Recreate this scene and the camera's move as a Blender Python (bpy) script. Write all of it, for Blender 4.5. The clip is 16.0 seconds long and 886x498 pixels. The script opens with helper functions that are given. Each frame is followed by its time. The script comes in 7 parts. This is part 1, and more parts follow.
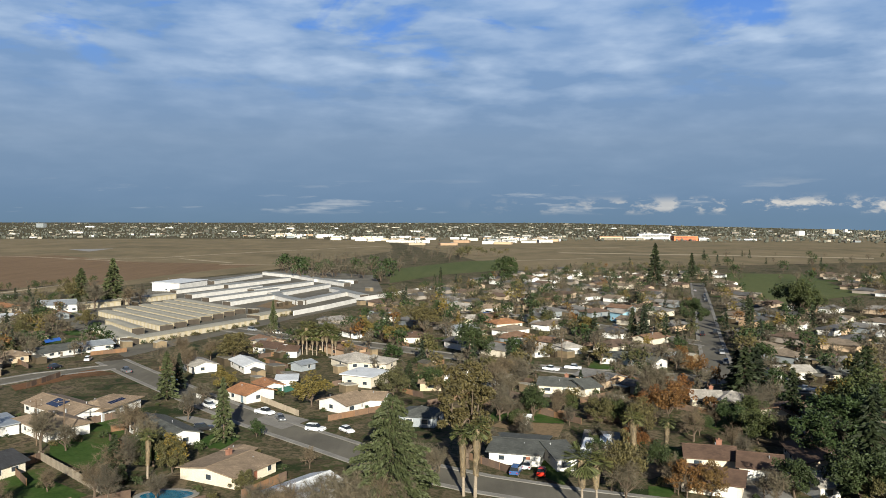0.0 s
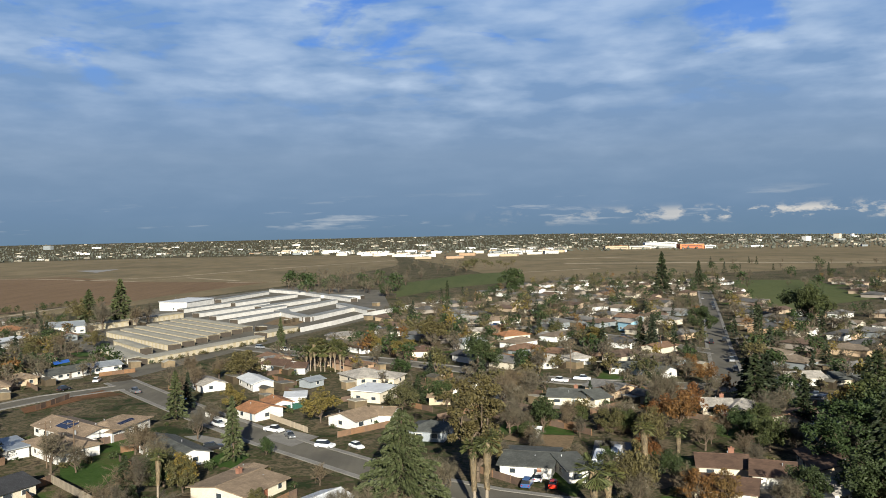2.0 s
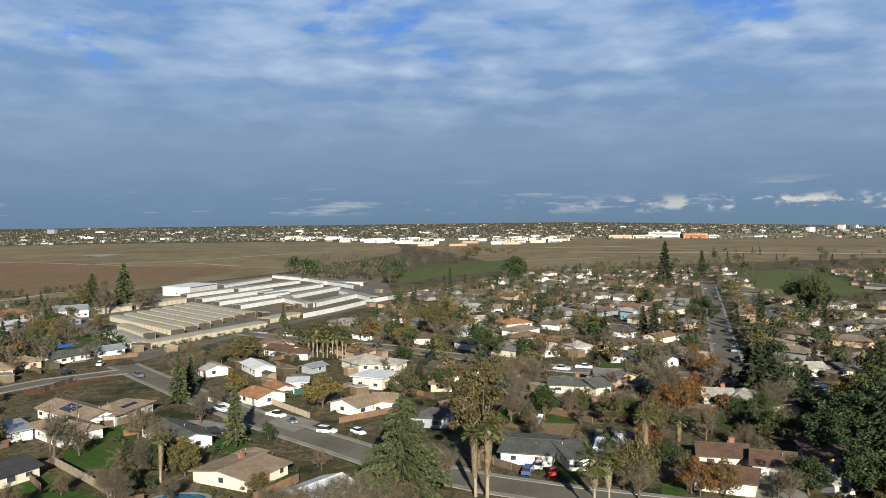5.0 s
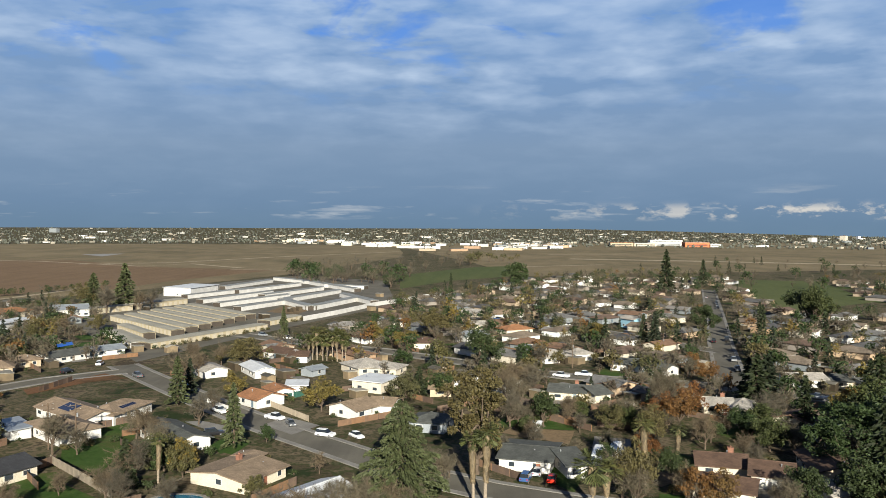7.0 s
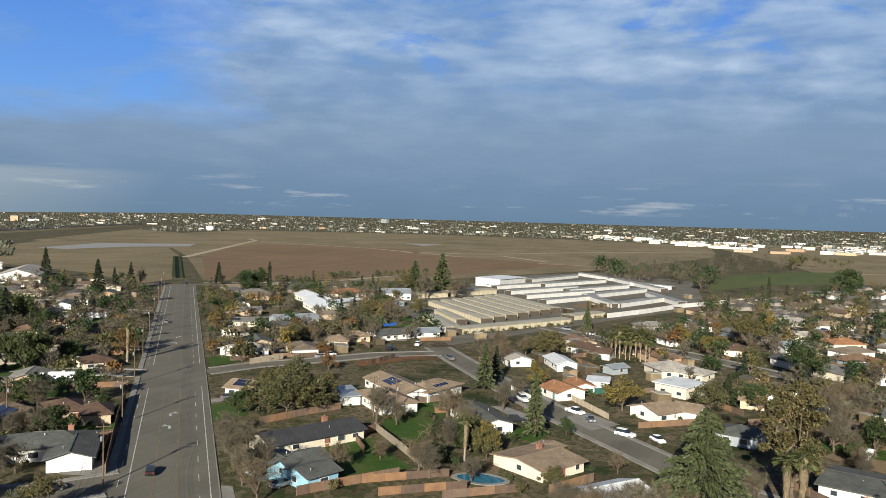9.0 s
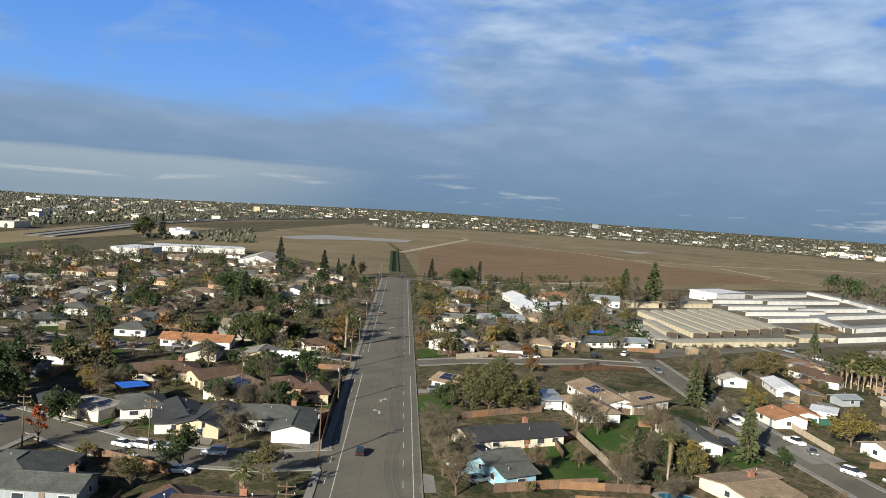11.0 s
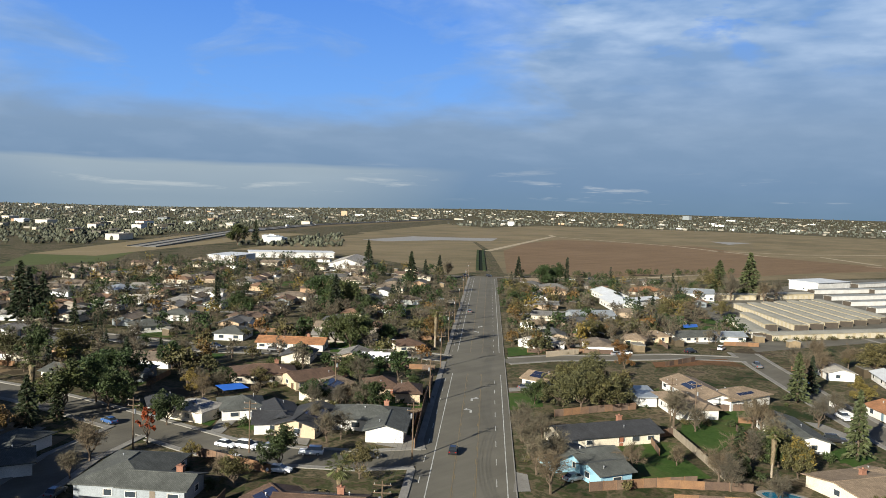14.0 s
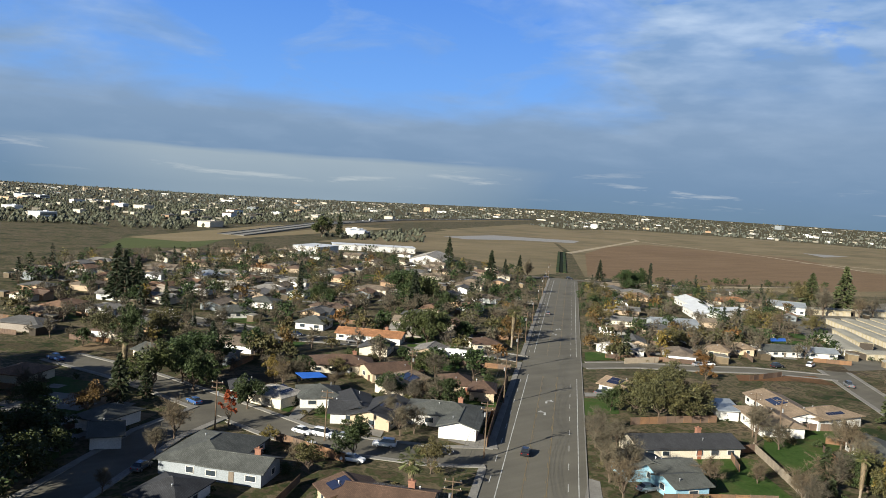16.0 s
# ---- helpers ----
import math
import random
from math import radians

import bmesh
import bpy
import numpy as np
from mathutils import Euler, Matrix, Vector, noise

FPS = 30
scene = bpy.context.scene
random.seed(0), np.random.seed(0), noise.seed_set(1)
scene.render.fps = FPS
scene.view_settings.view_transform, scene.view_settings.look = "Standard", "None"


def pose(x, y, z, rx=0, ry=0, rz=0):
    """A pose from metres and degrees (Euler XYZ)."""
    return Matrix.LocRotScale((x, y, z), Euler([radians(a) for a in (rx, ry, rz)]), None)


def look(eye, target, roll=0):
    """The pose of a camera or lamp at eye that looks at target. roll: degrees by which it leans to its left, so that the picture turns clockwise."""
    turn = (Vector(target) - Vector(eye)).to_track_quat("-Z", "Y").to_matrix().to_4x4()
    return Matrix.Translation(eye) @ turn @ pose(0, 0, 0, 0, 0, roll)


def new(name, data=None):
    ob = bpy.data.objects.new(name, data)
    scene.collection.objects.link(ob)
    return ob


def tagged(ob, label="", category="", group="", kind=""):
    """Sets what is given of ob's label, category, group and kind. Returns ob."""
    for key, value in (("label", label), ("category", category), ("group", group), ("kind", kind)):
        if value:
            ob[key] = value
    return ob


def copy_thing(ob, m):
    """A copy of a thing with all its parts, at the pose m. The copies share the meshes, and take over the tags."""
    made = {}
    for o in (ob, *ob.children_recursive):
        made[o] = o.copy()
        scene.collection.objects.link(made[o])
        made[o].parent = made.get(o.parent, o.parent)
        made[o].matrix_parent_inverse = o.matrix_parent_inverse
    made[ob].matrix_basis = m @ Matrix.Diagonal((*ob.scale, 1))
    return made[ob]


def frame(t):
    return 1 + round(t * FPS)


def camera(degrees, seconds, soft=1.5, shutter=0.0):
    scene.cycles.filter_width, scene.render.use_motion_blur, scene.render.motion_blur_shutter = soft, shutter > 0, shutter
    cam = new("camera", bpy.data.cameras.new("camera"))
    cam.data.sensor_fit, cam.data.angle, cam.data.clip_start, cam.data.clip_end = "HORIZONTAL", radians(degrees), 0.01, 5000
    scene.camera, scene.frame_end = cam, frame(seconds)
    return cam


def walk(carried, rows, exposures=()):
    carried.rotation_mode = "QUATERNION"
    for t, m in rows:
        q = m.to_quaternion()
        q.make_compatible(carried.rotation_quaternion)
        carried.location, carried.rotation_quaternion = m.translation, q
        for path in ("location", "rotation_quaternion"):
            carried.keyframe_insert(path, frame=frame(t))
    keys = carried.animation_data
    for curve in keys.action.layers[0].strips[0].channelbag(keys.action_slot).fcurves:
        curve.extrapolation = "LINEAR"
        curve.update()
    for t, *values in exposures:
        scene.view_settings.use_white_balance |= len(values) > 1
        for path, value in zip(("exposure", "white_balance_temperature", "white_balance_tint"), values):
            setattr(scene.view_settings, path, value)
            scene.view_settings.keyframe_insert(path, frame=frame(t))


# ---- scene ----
# The camera hovers in one place, 50 m up, and turns.
EYE = (0.0, 0.0, 50.0)


def gaze(t, yaw, pitch, roll):
    a, b = radians(yaw), radians(pitch)
    ahead = Vector((-math.sin(a) * math.cos(b), math.cos(a) * math.cos(b), math.sin(b)))
    return (t, look(EYE, Vector(EYE) + ahead, roll))


cam = camera(58.5, 16.0, soft=0.8)
walk(cam, [
    gaze(0.0, 0.80, -1.97, 0.06),
    gaze(0.5, 1.05, -1.72, 0.66),
    gaze(1.0, 1.34, -2.97, -1.99),
    gaze(1.5, 1.21, -1.97, -0.17),
    gaze(2.0, 1.21, -1.00, -1.24),
    gaze(2.5, 1.12, -0.88, -1.17),
    gaze(3.0, 1.39, -0.78, -0.27),
    gaze(3.5, 1.48, -1.23, -0.73),
    gaze(4.0, 1.36, -1.63, -0.50),
    gaze(6.3, 1.57, -1.96, -1.03),
    gaze(6.5, 1.33, -1.93, -0.41),
    gaze(7.0, 1.55, -1.55, 0.18),
    gaze(7.5, 5.89, -1.17, 0.35),
    gaze(8.0, 12.12, -1.66, 0.86),
    gaze(8.5, 16.83, -1.71, 1.37),
    gaze(9.0, 23.46, -2.16, 1.59),
    gaze(9.5, 27.66, -2.34, 1.59),
    gaze(9.7, 29.37, -2.37, 2.01),
    gaze(11.8, 42.09, -2.46, 3.01),
    gaze(12.0, 42.81, -2.36, 2.48),
    gaze(12.5, 44.78, -2.63, 2.34),
    gaze(13.0, 44.57, -2.76, 2.61),
    gaze(13.5, 44.71, -3.07, 2.46),
    gaze(14.0, 44.77, -3.06, 1.77),
    gaze(14.5, 45.15, -2.86, 2.72),
    gaze(15.0, 45.04, -2.92, 2.86),
    gaze(15.5, 46.10, -2.86, 3.63),
    gaze(16.0, 50.59, -3.45, 3.85),
], exposures=[(0.0, 1.1), (9.5, 1.1), (12.0, 1.24), (16.0, 1.24)])

# ---- light ----
SUN_AZ, SUN_EL = 171.0, 20.5     # where the sun stands: degrees clockwise from +y, and height
sun = new("sun", bpy.data.lights.new("sun", "SUN"))
sun.data.energy, sun.data.angle, sun.data.color = 5.0, radians(0.6), (1.0, 0.955, 0.83)
toward = Vector((math.sin(radians(SUN_AZ)) * math.cos(radians(SUN_EL)), math.cos(radians(SUN_AZ)) * math.cos(radians(SUN_EL)), math.sin(radians(SUN_EL))))
sun.matrix_world = look(toward * 300, (0, 0, 0))


class Nodes:
    """A short way to write node trees."""

    def __init__(self, tree):
        self.tree = tree
        tree.nodes.clear()

    def add(self, kind, inputs=(), **settings):
        n = self.tree.nodes.new(kind)
        for k, v in settings.items():
            setattr(n, k, v)
        for k, v in dict(inputs).items():
            if isinstance(v, bpy.types.NodeSocket):
                self.tree.links.new(v, n.inputs[k])
            else:
                n.inputs[k].default_value = v
        return n

    def math(self, op, a, b=0.0, c=0.0, clamp=False):
        return self.add("ShaderNodeMath", {0: a, 1: b, 2: c}, operation=op, use_clamp=clamp).outputs[0]

    def ramp(self, fac, stops, interpolation="LINEAR"):
        n = self.add("ShaderNodeValToRGB", {0: fac})
        n.color_ramp.interpolation = interpolation
        while len(n.color_ramp.elements) < len(stops):
            n.color_ramp.elements.new(0.5)
        for e, (at, c) in zip(n.color_ramp.elements, stops):
            e.position, e.color = at, (*c, 1) if not isinstance(c, float) else (c, c, c, 1)
        return n.outputs[0]

    def mix(self, fac, a, b, blend="MIX"):
        n = self.add("ShaderNodeMix", data_type="RGBA", blend_type=blend)
        for i, v in ((0, fac), (6, a), (7, b)):
            if isinstance(v, bpy.types.NodeSocket):
                self.tree.links.new(v, n.inputs[i])
            else:
                n.inputs[i].default_value = v if i == 0 else (*v, 1)
        return n.outputs[2]

    def noise(self, at, scale, detail=4.0, rough=0.55, distortion=0.0):
        return self.add("ShaderNodeTexNoise", {"Vector": at, "Scale": scale, "Detail": detail, "Roughness": rough, "Distortion": distortion}).outputs[0]


world = bpy.data.worlds.new("sky")
scene.world = world
world.use_nodes = True
W = Nodes(world.node_tree)
sky = W.add("ShaderNodeTexSky", sky_type="NISHITA", sun_disc=False, sun_elevation=radians(SUN_EL), sun_rotation=radians(SUN_AZ))
way = W.add("ShaderNodeTexCoord").outputs["Generated"]
sx, sy, sz = W.add("ShaderNodeSeparateXYZ", {0: way}).outputs
up = W.math("MAXIMUM", sz, 0.0)
tall = W.add("ShaderNodeMapping", {"Vector": way, "Scale": (1.0, 1.0, 3.2)}).outputs[0]
# a layer of cloud, smooth and grey low down, lumpy, broken and bright higher up, then darkened above the view to cut
# the fill light
lumps = W.noise(tall, 13.0, 4.0, 0.5, 0.1)
rolls = W.noise(W.add("ShaderNodeMapping", {"Vector": way, "Scale": (1.0, 1.0, 5.0)}).outputs[0], 8.0, 4.0, 0.5, 0.25)
broad = W.noise(tall, 3.2, 4.0, 0.55, 0.4)
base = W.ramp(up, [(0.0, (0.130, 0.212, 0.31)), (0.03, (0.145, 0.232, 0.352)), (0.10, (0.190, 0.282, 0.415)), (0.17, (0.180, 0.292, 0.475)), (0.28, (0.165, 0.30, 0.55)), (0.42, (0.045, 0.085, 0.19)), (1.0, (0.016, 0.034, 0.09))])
puff = W.math("MULTIPLY", W.math("ADD", W.math("MULTIPLY", lumps, 0.6), W.math("MULTIPLY", rolls, 0.4)), W.ramp(up, [(0.05, 0.85), (0.22, 1.04)]))
lift = W.math("MULTIPLY", W.ramp(puff, [(0.40, 0.0), (0.52, 0.42), (0.66, 1.0)]), W.ramp(up, [(0.02, 0.05), (0.10, 0.28), (0.19, 0.95), (0.29, 0.85), (0.45, 0.2), (1.0, 0.05)]))
lift = W.math("MULTIPLY", lift, W.ramp(broad, [(0.32, 0.35), (0.62, 1.0)]))
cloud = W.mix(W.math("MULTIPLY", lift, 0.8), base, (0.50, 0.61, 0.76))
# clear sky shows in the gaps, and in one wide opening towards the west
thin = W.mix(1.0, sky.outputs[0], (0.06, 0.06, 0.06), "MULTIPLY")
# the unseen upper part is darkened here too, for deeper shadows
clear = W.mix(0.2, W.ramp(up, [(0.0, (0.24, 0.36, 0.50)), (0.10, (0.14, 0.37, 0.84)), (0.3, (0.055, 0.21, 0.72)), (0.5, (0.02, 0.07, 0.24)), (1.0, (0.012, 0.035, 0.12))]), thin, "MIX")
gap = W.ramp(W.math("ADD", W.math("MULTIPLY", W.noise(tall, 6.0, 5.0, 0.6, 0.5), 0.6), W.math("MULTIPLY", W.math("SUBTRACT", 1.0, puff), 0.4)), [(0.525, 0.0), (0.61, 0.85)])
gap = W.math("MULTIPLY", gap, W.ramp(up, [(0.14, 0.0), (0.23, 1.0)]))
west = W.add("ShaderNodeVectorMath", {0: way, 1: (-0.86, 0.46, 0.22)}, operation="DOT_PRODUCT").outputs["Value"]
opening = W.math("ADD", west, W.math("MULTIPLY", W.math("SUBTRACT", W.noise(tall, 5.0, 6.0, 0.6, 0.5), 0.5), 0.22))
opening = W.math("MULTIPLY", W.ramp(opening, [(0.91, 0.0), (0.985, 1.0)]), W.ramp(W.math("ADD", up, W.math("MULTIPLY", rolls, 0.05)), [(0.115, 0.0), (0.155, 1.0)]))
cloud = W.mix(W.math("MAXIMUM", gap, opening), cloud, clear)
# thin bright banks and small heaps of cloud low over the horizon
low = W.add("ShaderNodeMapping", {"Vector": way, "Scale": (6.0, 6.0, 60.0)}).outputs[0]
streak = W.ramp(W.noise(low, 1.4, 5.0, 0.6, 0.2), [(0.57, 0.0), (0.70, 0.7)])
streak = W.math("MULTIPLY", streak, W.ramp(up, [(0.008, 0.0), (0.016, 1.0), (0.034, 0.8), (0.055, 0.0)]))
cloud = W.mix(streak, cloud, (0.46, 0.50, 0.54))
east = W.ramp(sx, [(-0.05, 0.0), (0.35, 1.0)])
heaps = W.ramp(W.noise(W.add("ShaderNodeMapping", {"Vector": way, "Scale": (26.0, 26.0, 60.0)}).outputs[0], 1.0, 5.0, 0.6), [(0.50, 0.0), (0.60, 0.9)])
heaps = W.math("MULTIPLY", W.math("MULTIPLY", heaps, east), W.ramp(up, [(0.010, 0.0), (0.013, 1.0), (0.024, 1.0), (0.032, 0.0)]))
cloud = W.mix(heaps, cloud, (0.62, 0.60, 0.56))
bank = W.math("MULTIPLY", W.ramp(west, [(0.93, 0.0), (0.972, 0.8)]), W.ramp(W.math("ADD", up, W.math("MULTIPLY", W.noise(low, 0.7, 3.0), 0.02)), [(0.012, 0.5), (0.04, 0.7), (0.052, 0.75), (0.058, 0.0)]))
cloud = W.mix(bank, cloud, (0.36, 0.42, 0.44))
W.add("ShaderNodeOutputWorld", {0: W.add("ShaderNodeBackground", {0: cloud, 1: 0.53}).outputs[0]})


# ---- materials ----
def shader(name, build, rough=0.85, metal=0.0, spec=0.3):
    """A material whose base colour (and height for the relief) build(nodes, place) gives."""
    m = bpy.data.materials.new(name)
    m.use_nodes = True
    n = Nodes(m.node_tree)
    rnd = n.add("ShaderNodeObjectInfo").outputs["Random"]
    place = n.add("ShaderNodeTexCoord").outputs["Object"]
    shift = n.add("ShaderNodeCombineXYZ", {0: n.math("MULTIPLY", rnd, 91.0), 1: n.math("MULTIPLY", rnd, 57.0), 2: n.math("MULTIPLY", rnd, 13.0)}).outputs[0]
    at = n.add("ShaderNodeVectorMath", {0: place, 1: shift}, operation="ADD").outputs[0]
    colour, height, depth = build(n, at, rnd, place)
    p = n.add("ShaderNodeBsdfPrincipled", {"Base Color": colour, "Roughness": rough, "Metallic": metal, "Specular IOR Level": spec})
    if height is not None:
        b = n.add("ShaderNodeBump", {"Height": height, "Distance": depth, "Strength": 0.7})
        n.tree.links.new(b.outputs[0], p.inputs["Normal"])
    n.add("ShaderNodeOutputMaterial", {0: p.outputs[0]})
    return m


def worn(name, c1, c2, scale=0.4, rough=0.85, metal=0.0, grain=6.0, palette=(), depth=0.01, spec=0.3):
    """Two tones in patches, a fine grain over them, and a tint from a palette for each object."""

    def build(n, at, rnd, place):
        colour = n.mix(n.ramp(n.noise(at, scale, 4.0), [(0.35, 0.0), (0.65, 1.0)]), c1, c2)
        if palette:
            tint = n.ramp(rnd, [(i / len(palette), c) for i, c in enumerate(palette)], "CONSTANT")
            colour = n.mix(1.0, colour, tint, "MULTIPLY")
        fine = n.noise(at, grain, 3.0)
        colour = n.mix(0.6, colour, n.ramp(fine, [(0.25, (0.62, 0.62, 0.62)), (0.75, (1.25, 1.25, 1.25))]), "MULTIPLY")
        return colour, fine, depth

    return shader(name, build, rough, metal, spec)


def shingles(name, palette, course=0.25, rough=0.9):
    def build(n, at, rnd, place):
        tint = n.ramp(rnd, [(i / len(palette), c) for i, c in enumerate(palette)], "CONSTANT")
        tabs = n.add("ShaderNodeTexBrick", {"Vector": at, "Color1": (0.78, 0.78, 0.78, 1), "Color2": (1.1, 1.1, 1.1, 1), "Mortar": (0.55, 0.55, 0.55, 1), "Scale": 1.0 / course * 0.25, "Mortar Size": 0.02}).outputs[0]
        stain = n.ramp(n.noise(at, 0.35, 5.0, 0.6), [(0.3, (0.7, 0.7, 0.7)), (0.7, (1.2, 1.2, 1.2))])
        colour = n.mix(1.0, n.mix(1.0, tint, tabs, "MULTIPLY"), stain, "MULTIPLY")
        return colour, n.noise(at, 5.0, 3.0), 0.02

    return shader(name, build, rough)


def leaves(name, palette, spread=0.32):
    """Foliage, a tint for each tree and a lighter or darker tone for each leaf."""

    def build(n, at, rnd, place):
        tint = n.ramp(rnd, [(i / len(palette), c) for i, c in enumerate(palette)], "CONSTANT")
        each = n.add("ShaderNodeNewGeometry").outputs["Random Per Island"]
        tone = n.ramp(each, [(0.0, (1 - spread,) * 3), (1.0, (1 + spread,) * 3)])
        patch = n.ramp(n.noise(at, 0.5, 2.0), [(0.3, (0.75, 0.75, 0.7)), (0.7, (1.2, 1.15, 1.0))])
        return n.mix(1.0, n.mix(1.0, tint, tone, "MULTIPLY"), patch, "MULTIPLY"), None, 0

    return shader(name, build, 0.65, 0.0, 0.25)


def plain(name, c, rough=0.5, metal=0.0, spec=0.5):
    return worn(name, c, tuple(v * 0.85 for v in c), 0.8, rough, metal, 9.0, (), 0.003, spec)


def earth(name, tones, big, mid, rough=0.95):
    """Open ground: three or more tones in wide drifts broken up by smaller ones."""

    def build(n, at, rnd, place):
        a = n.math("ADD", n.math("MULTIPLY", n.noise(place, big, 5.0, 0.6, 0.4), 0.6), n.math("MULTIPLY", n.noise(place, mid, 5.0, 0.65), 0.4))
        k = len(tones) - 1
        colour = n.ramp(a, [(0.40 + 0.20 * i / k, c) for i, c in enumerate(tones)])
        fine = n.noise(place, 1.3, 4.0, 0.7)
        colour = n.mix(0.7, colour, n.ramp(fine, [(0.25, (0.6, 0.6, 0.6)), (0.75, (1.35, 1.35, 1.35))]), "MULTIPLY")
        return colour, fine, 0.08

    return shader(name, build, rough, 0.0, 0.1)


def ploughed(name, c1, c2, turn, spacing=9.0):
    """A bare field with long faint passes of the plough."""

    def build(n, at, rnd, place):
        m = n.add("ShaderNodeMapping", {"Vector": place, "Rotation": (0, 0, radians(turn)), "Scale": (1.0 / spacing, 0.012, 1.0)}).outputs[0]
        rows = n.noise(m, 1.0, 4.0, 0.6)
        drift = n.noise(place, 0.006, 6.0, 0.65, 0.6)
        colour = n.mix(n.ramp(n.math("ADD", n.math("MULTIPLY", rows, 0.45), n.math("MULTIPLY", drift, 0.55)), [(0.36, 0.0), (0.62, 1.0)]), c1, c2)
        fine = n.noise(place, 0.35, 5.0, 0.7)
        return n.mix(0.6, colour, n.ramp(fine, [(0.25, (0.65, 0.65, 0.65)), (0.75, (1.3, 1.3, 1.3))]), "MULTIPLY"), fine, 0.1

    return shader(name, build, 0.95, 0.0, 0.1)


def asphalt(name, c, patches=0.35):
    def build(n, at, rnd, place):
        m = n.add("ShaderNodeMapping", {"Vector": place, "Rotation": (0, 0, radians(-41.5)), "Scale": (0.45, 0.02, 1.0)}).outputs[0]
        wheel = n.ramp(n.noise(m, 1.0, 3.0), [(0.35, (0.92, 0.92, 0.92)), (0.65, (1.06, 1.06, 1.06))])
        age = n.ramp(n.noise(place, 0.06, 5.0, 0.6), [(0.35, (1 - patches,) * 3), (0.65, (1 + patches,) * 3)])
        fine = n.noise(place, 4.0, 4.0, 0.7)
        colour = n.mix(1.0, n.mix(1.0, c, wheel, "MULTIPLY"), age, "MULTIPLY")
        return n.mix(0.5, colour, n.ramp(fine, [(0.3, (0.75, 0.75, 0.75)), (0.7, (1.2, 1.2, 1.2))]), "MULTIPLY"), fine, 0.01

    return shader(name, build, 0.9, 0.0, 0.25)


GROUND = earth("yard_ground", [(0.020, 0.030, 0.010), (0.070, 0.053, 0.032), (0.033, 0.043, 0.014), (0.112, 0.087, 0.055), (0.036, 0.039, 0.017), (0.135, 0.105, 0.067), (0.052, 0.041, 0.026)], 0.045, 0.16)
GRASSLAND = ploughed("dry_grassland", (0.105, 0.088, 0.050), (0.190, 0.150, 0.090), 60, 30)
PLOUGH = ploughed("ploughed_soil", (0.122, 0.081, 0.047), (0.165, 0.112, 0.067), 48)
STUBBLE = ploughed("stubble", (0.162, 0.129, 0.072), (0.204, 0.162, 0.096), 30)
GREENFIELD = ploughed("green_field", (0.0578, 0.0743, 0.0264), (0.0825, 0.0935, 0.0358), 48)
LAWN = earth("lawn", [(0.026, 0.055, 0.010), (0.038, 0.070, 0.015), (0.058, 0.068, 0.022)], 0.08, 0.4)
DIRT = earth("bare_dirt", [(0.124, 0.0899, 0.0527), (0.174, 0.124, 0.0744), (0.105, 0.0806, 0.0465)], 0.05, 0.3)
REDDIRT = earth("mulch", [(0.102, 0.051, 0.027), (0.132, 0.069, 0.036), (0.078, 0.048, 0.024)], 0.05, 0.3)
TRACK = earth("dirt_track", [(0.27, 0.225, 0.155), (0.33, 0.275, 0.195)], 0.05, 0.2)
ROAD = asphalt("road_asphalt", (0.104, 0.096, 0.076), 0.12)
STREET = asphalt("street_asphalt", (0.104, 0.095, 0.075), 0.2)
CONCRETE = worn("concrete", (0.156, 0.146, 0.129), (0.211, 0.201, 0.18), 0.25, 0.9, 0, 3.0)
PAINT = worn("road_paint", (0.495, 0.495, 0.465), (0.27, 0.266, 0.247), 0.5, 0.7)
YELLOW = worn("yellow_paint", (0.18, 0.132, 0.06), (0.114, 0.099, 0.072), 0.5, 0.7)
WALLS = worn("painted_stucco", (1.0, 1.0, 1.0), (0.88, 0.87, 0.85), 0.3, 0.9, 0, 5.0, [(0.68, 0.66, 0.62), (0.36, 0.28, 0.20), (0.52, 0.47, 0.38), (0.24, 0.21, 0.18), (0.44, 0.32, 0.21), (0.72, 0.72, 0.70), (0.20, 0.22, 0.23), (0.33, 0.22, 0.14)])
WHITE = worn("white_paint", (0.58, 0.565, 0.53), (0.48, 0.465, 0.435), 0.3, 0.8, 0, 5.0)
CREAM = worn("cream_stucco", (0.561, 0.501, 0.391), (0.493, 0.433, 0.34), 0.3, 0.9, 0, 5.0)
TAN = worn("tan_stucco", (0.42, 0.338, 0.232), (0.36, 0.285, 0.195), 0.3, 0.9, 0, 5.0)
BLUE = worn("light_blue_siding", (0.24, 0.4, 0.48), (0.192, 0.344, 0.432), 0.3, 0.8, 0, 5.0)
GREYWALL = worn("grey_siding", (0.252, 0.273, 0.287), (0.21, 0.231, 0.245), 0.3, 0.8, 0, 5.0)
ROOFS = shingles("mixed_shingles", [(0.155, 0.122, 0.092), (0.095, 0.093, 0.09), (0.19, 0.15, 0.11), (0.125, 0.085, 0.062), (0.225, 0.21, 0.19), (0.07, 0.07, 0.072), (0.18, 0.108, 0.068), (0.15, 0.145, 0.137)])
R_GREY = shingles("grey_shingles", [(0.082, 0.086, 0.078)])
R_DARK = shingles("dark_shingles", [(0.0385, 0.0396, 0.0429)])
R_BROWN = shingles("brown_shingles", [(0.101, 0.0618, 0.0423)])
R_TAN = shingles("tan_shingles", [(0.238, 0.176, 0.119)])
R_ORANGE = shingles("terracotta_tiles", [(0.302, 0.144, 0.0684)])
R_PALE = shingles("pale_roofing", [(0.36, 0.331, 0.288)])
R_WHITE = worn("white_sheet_roof", (0.56, 0.575, 0.585), (0.46, 0.47, 0.48), 0.25, 0.5, 0, 2.0)
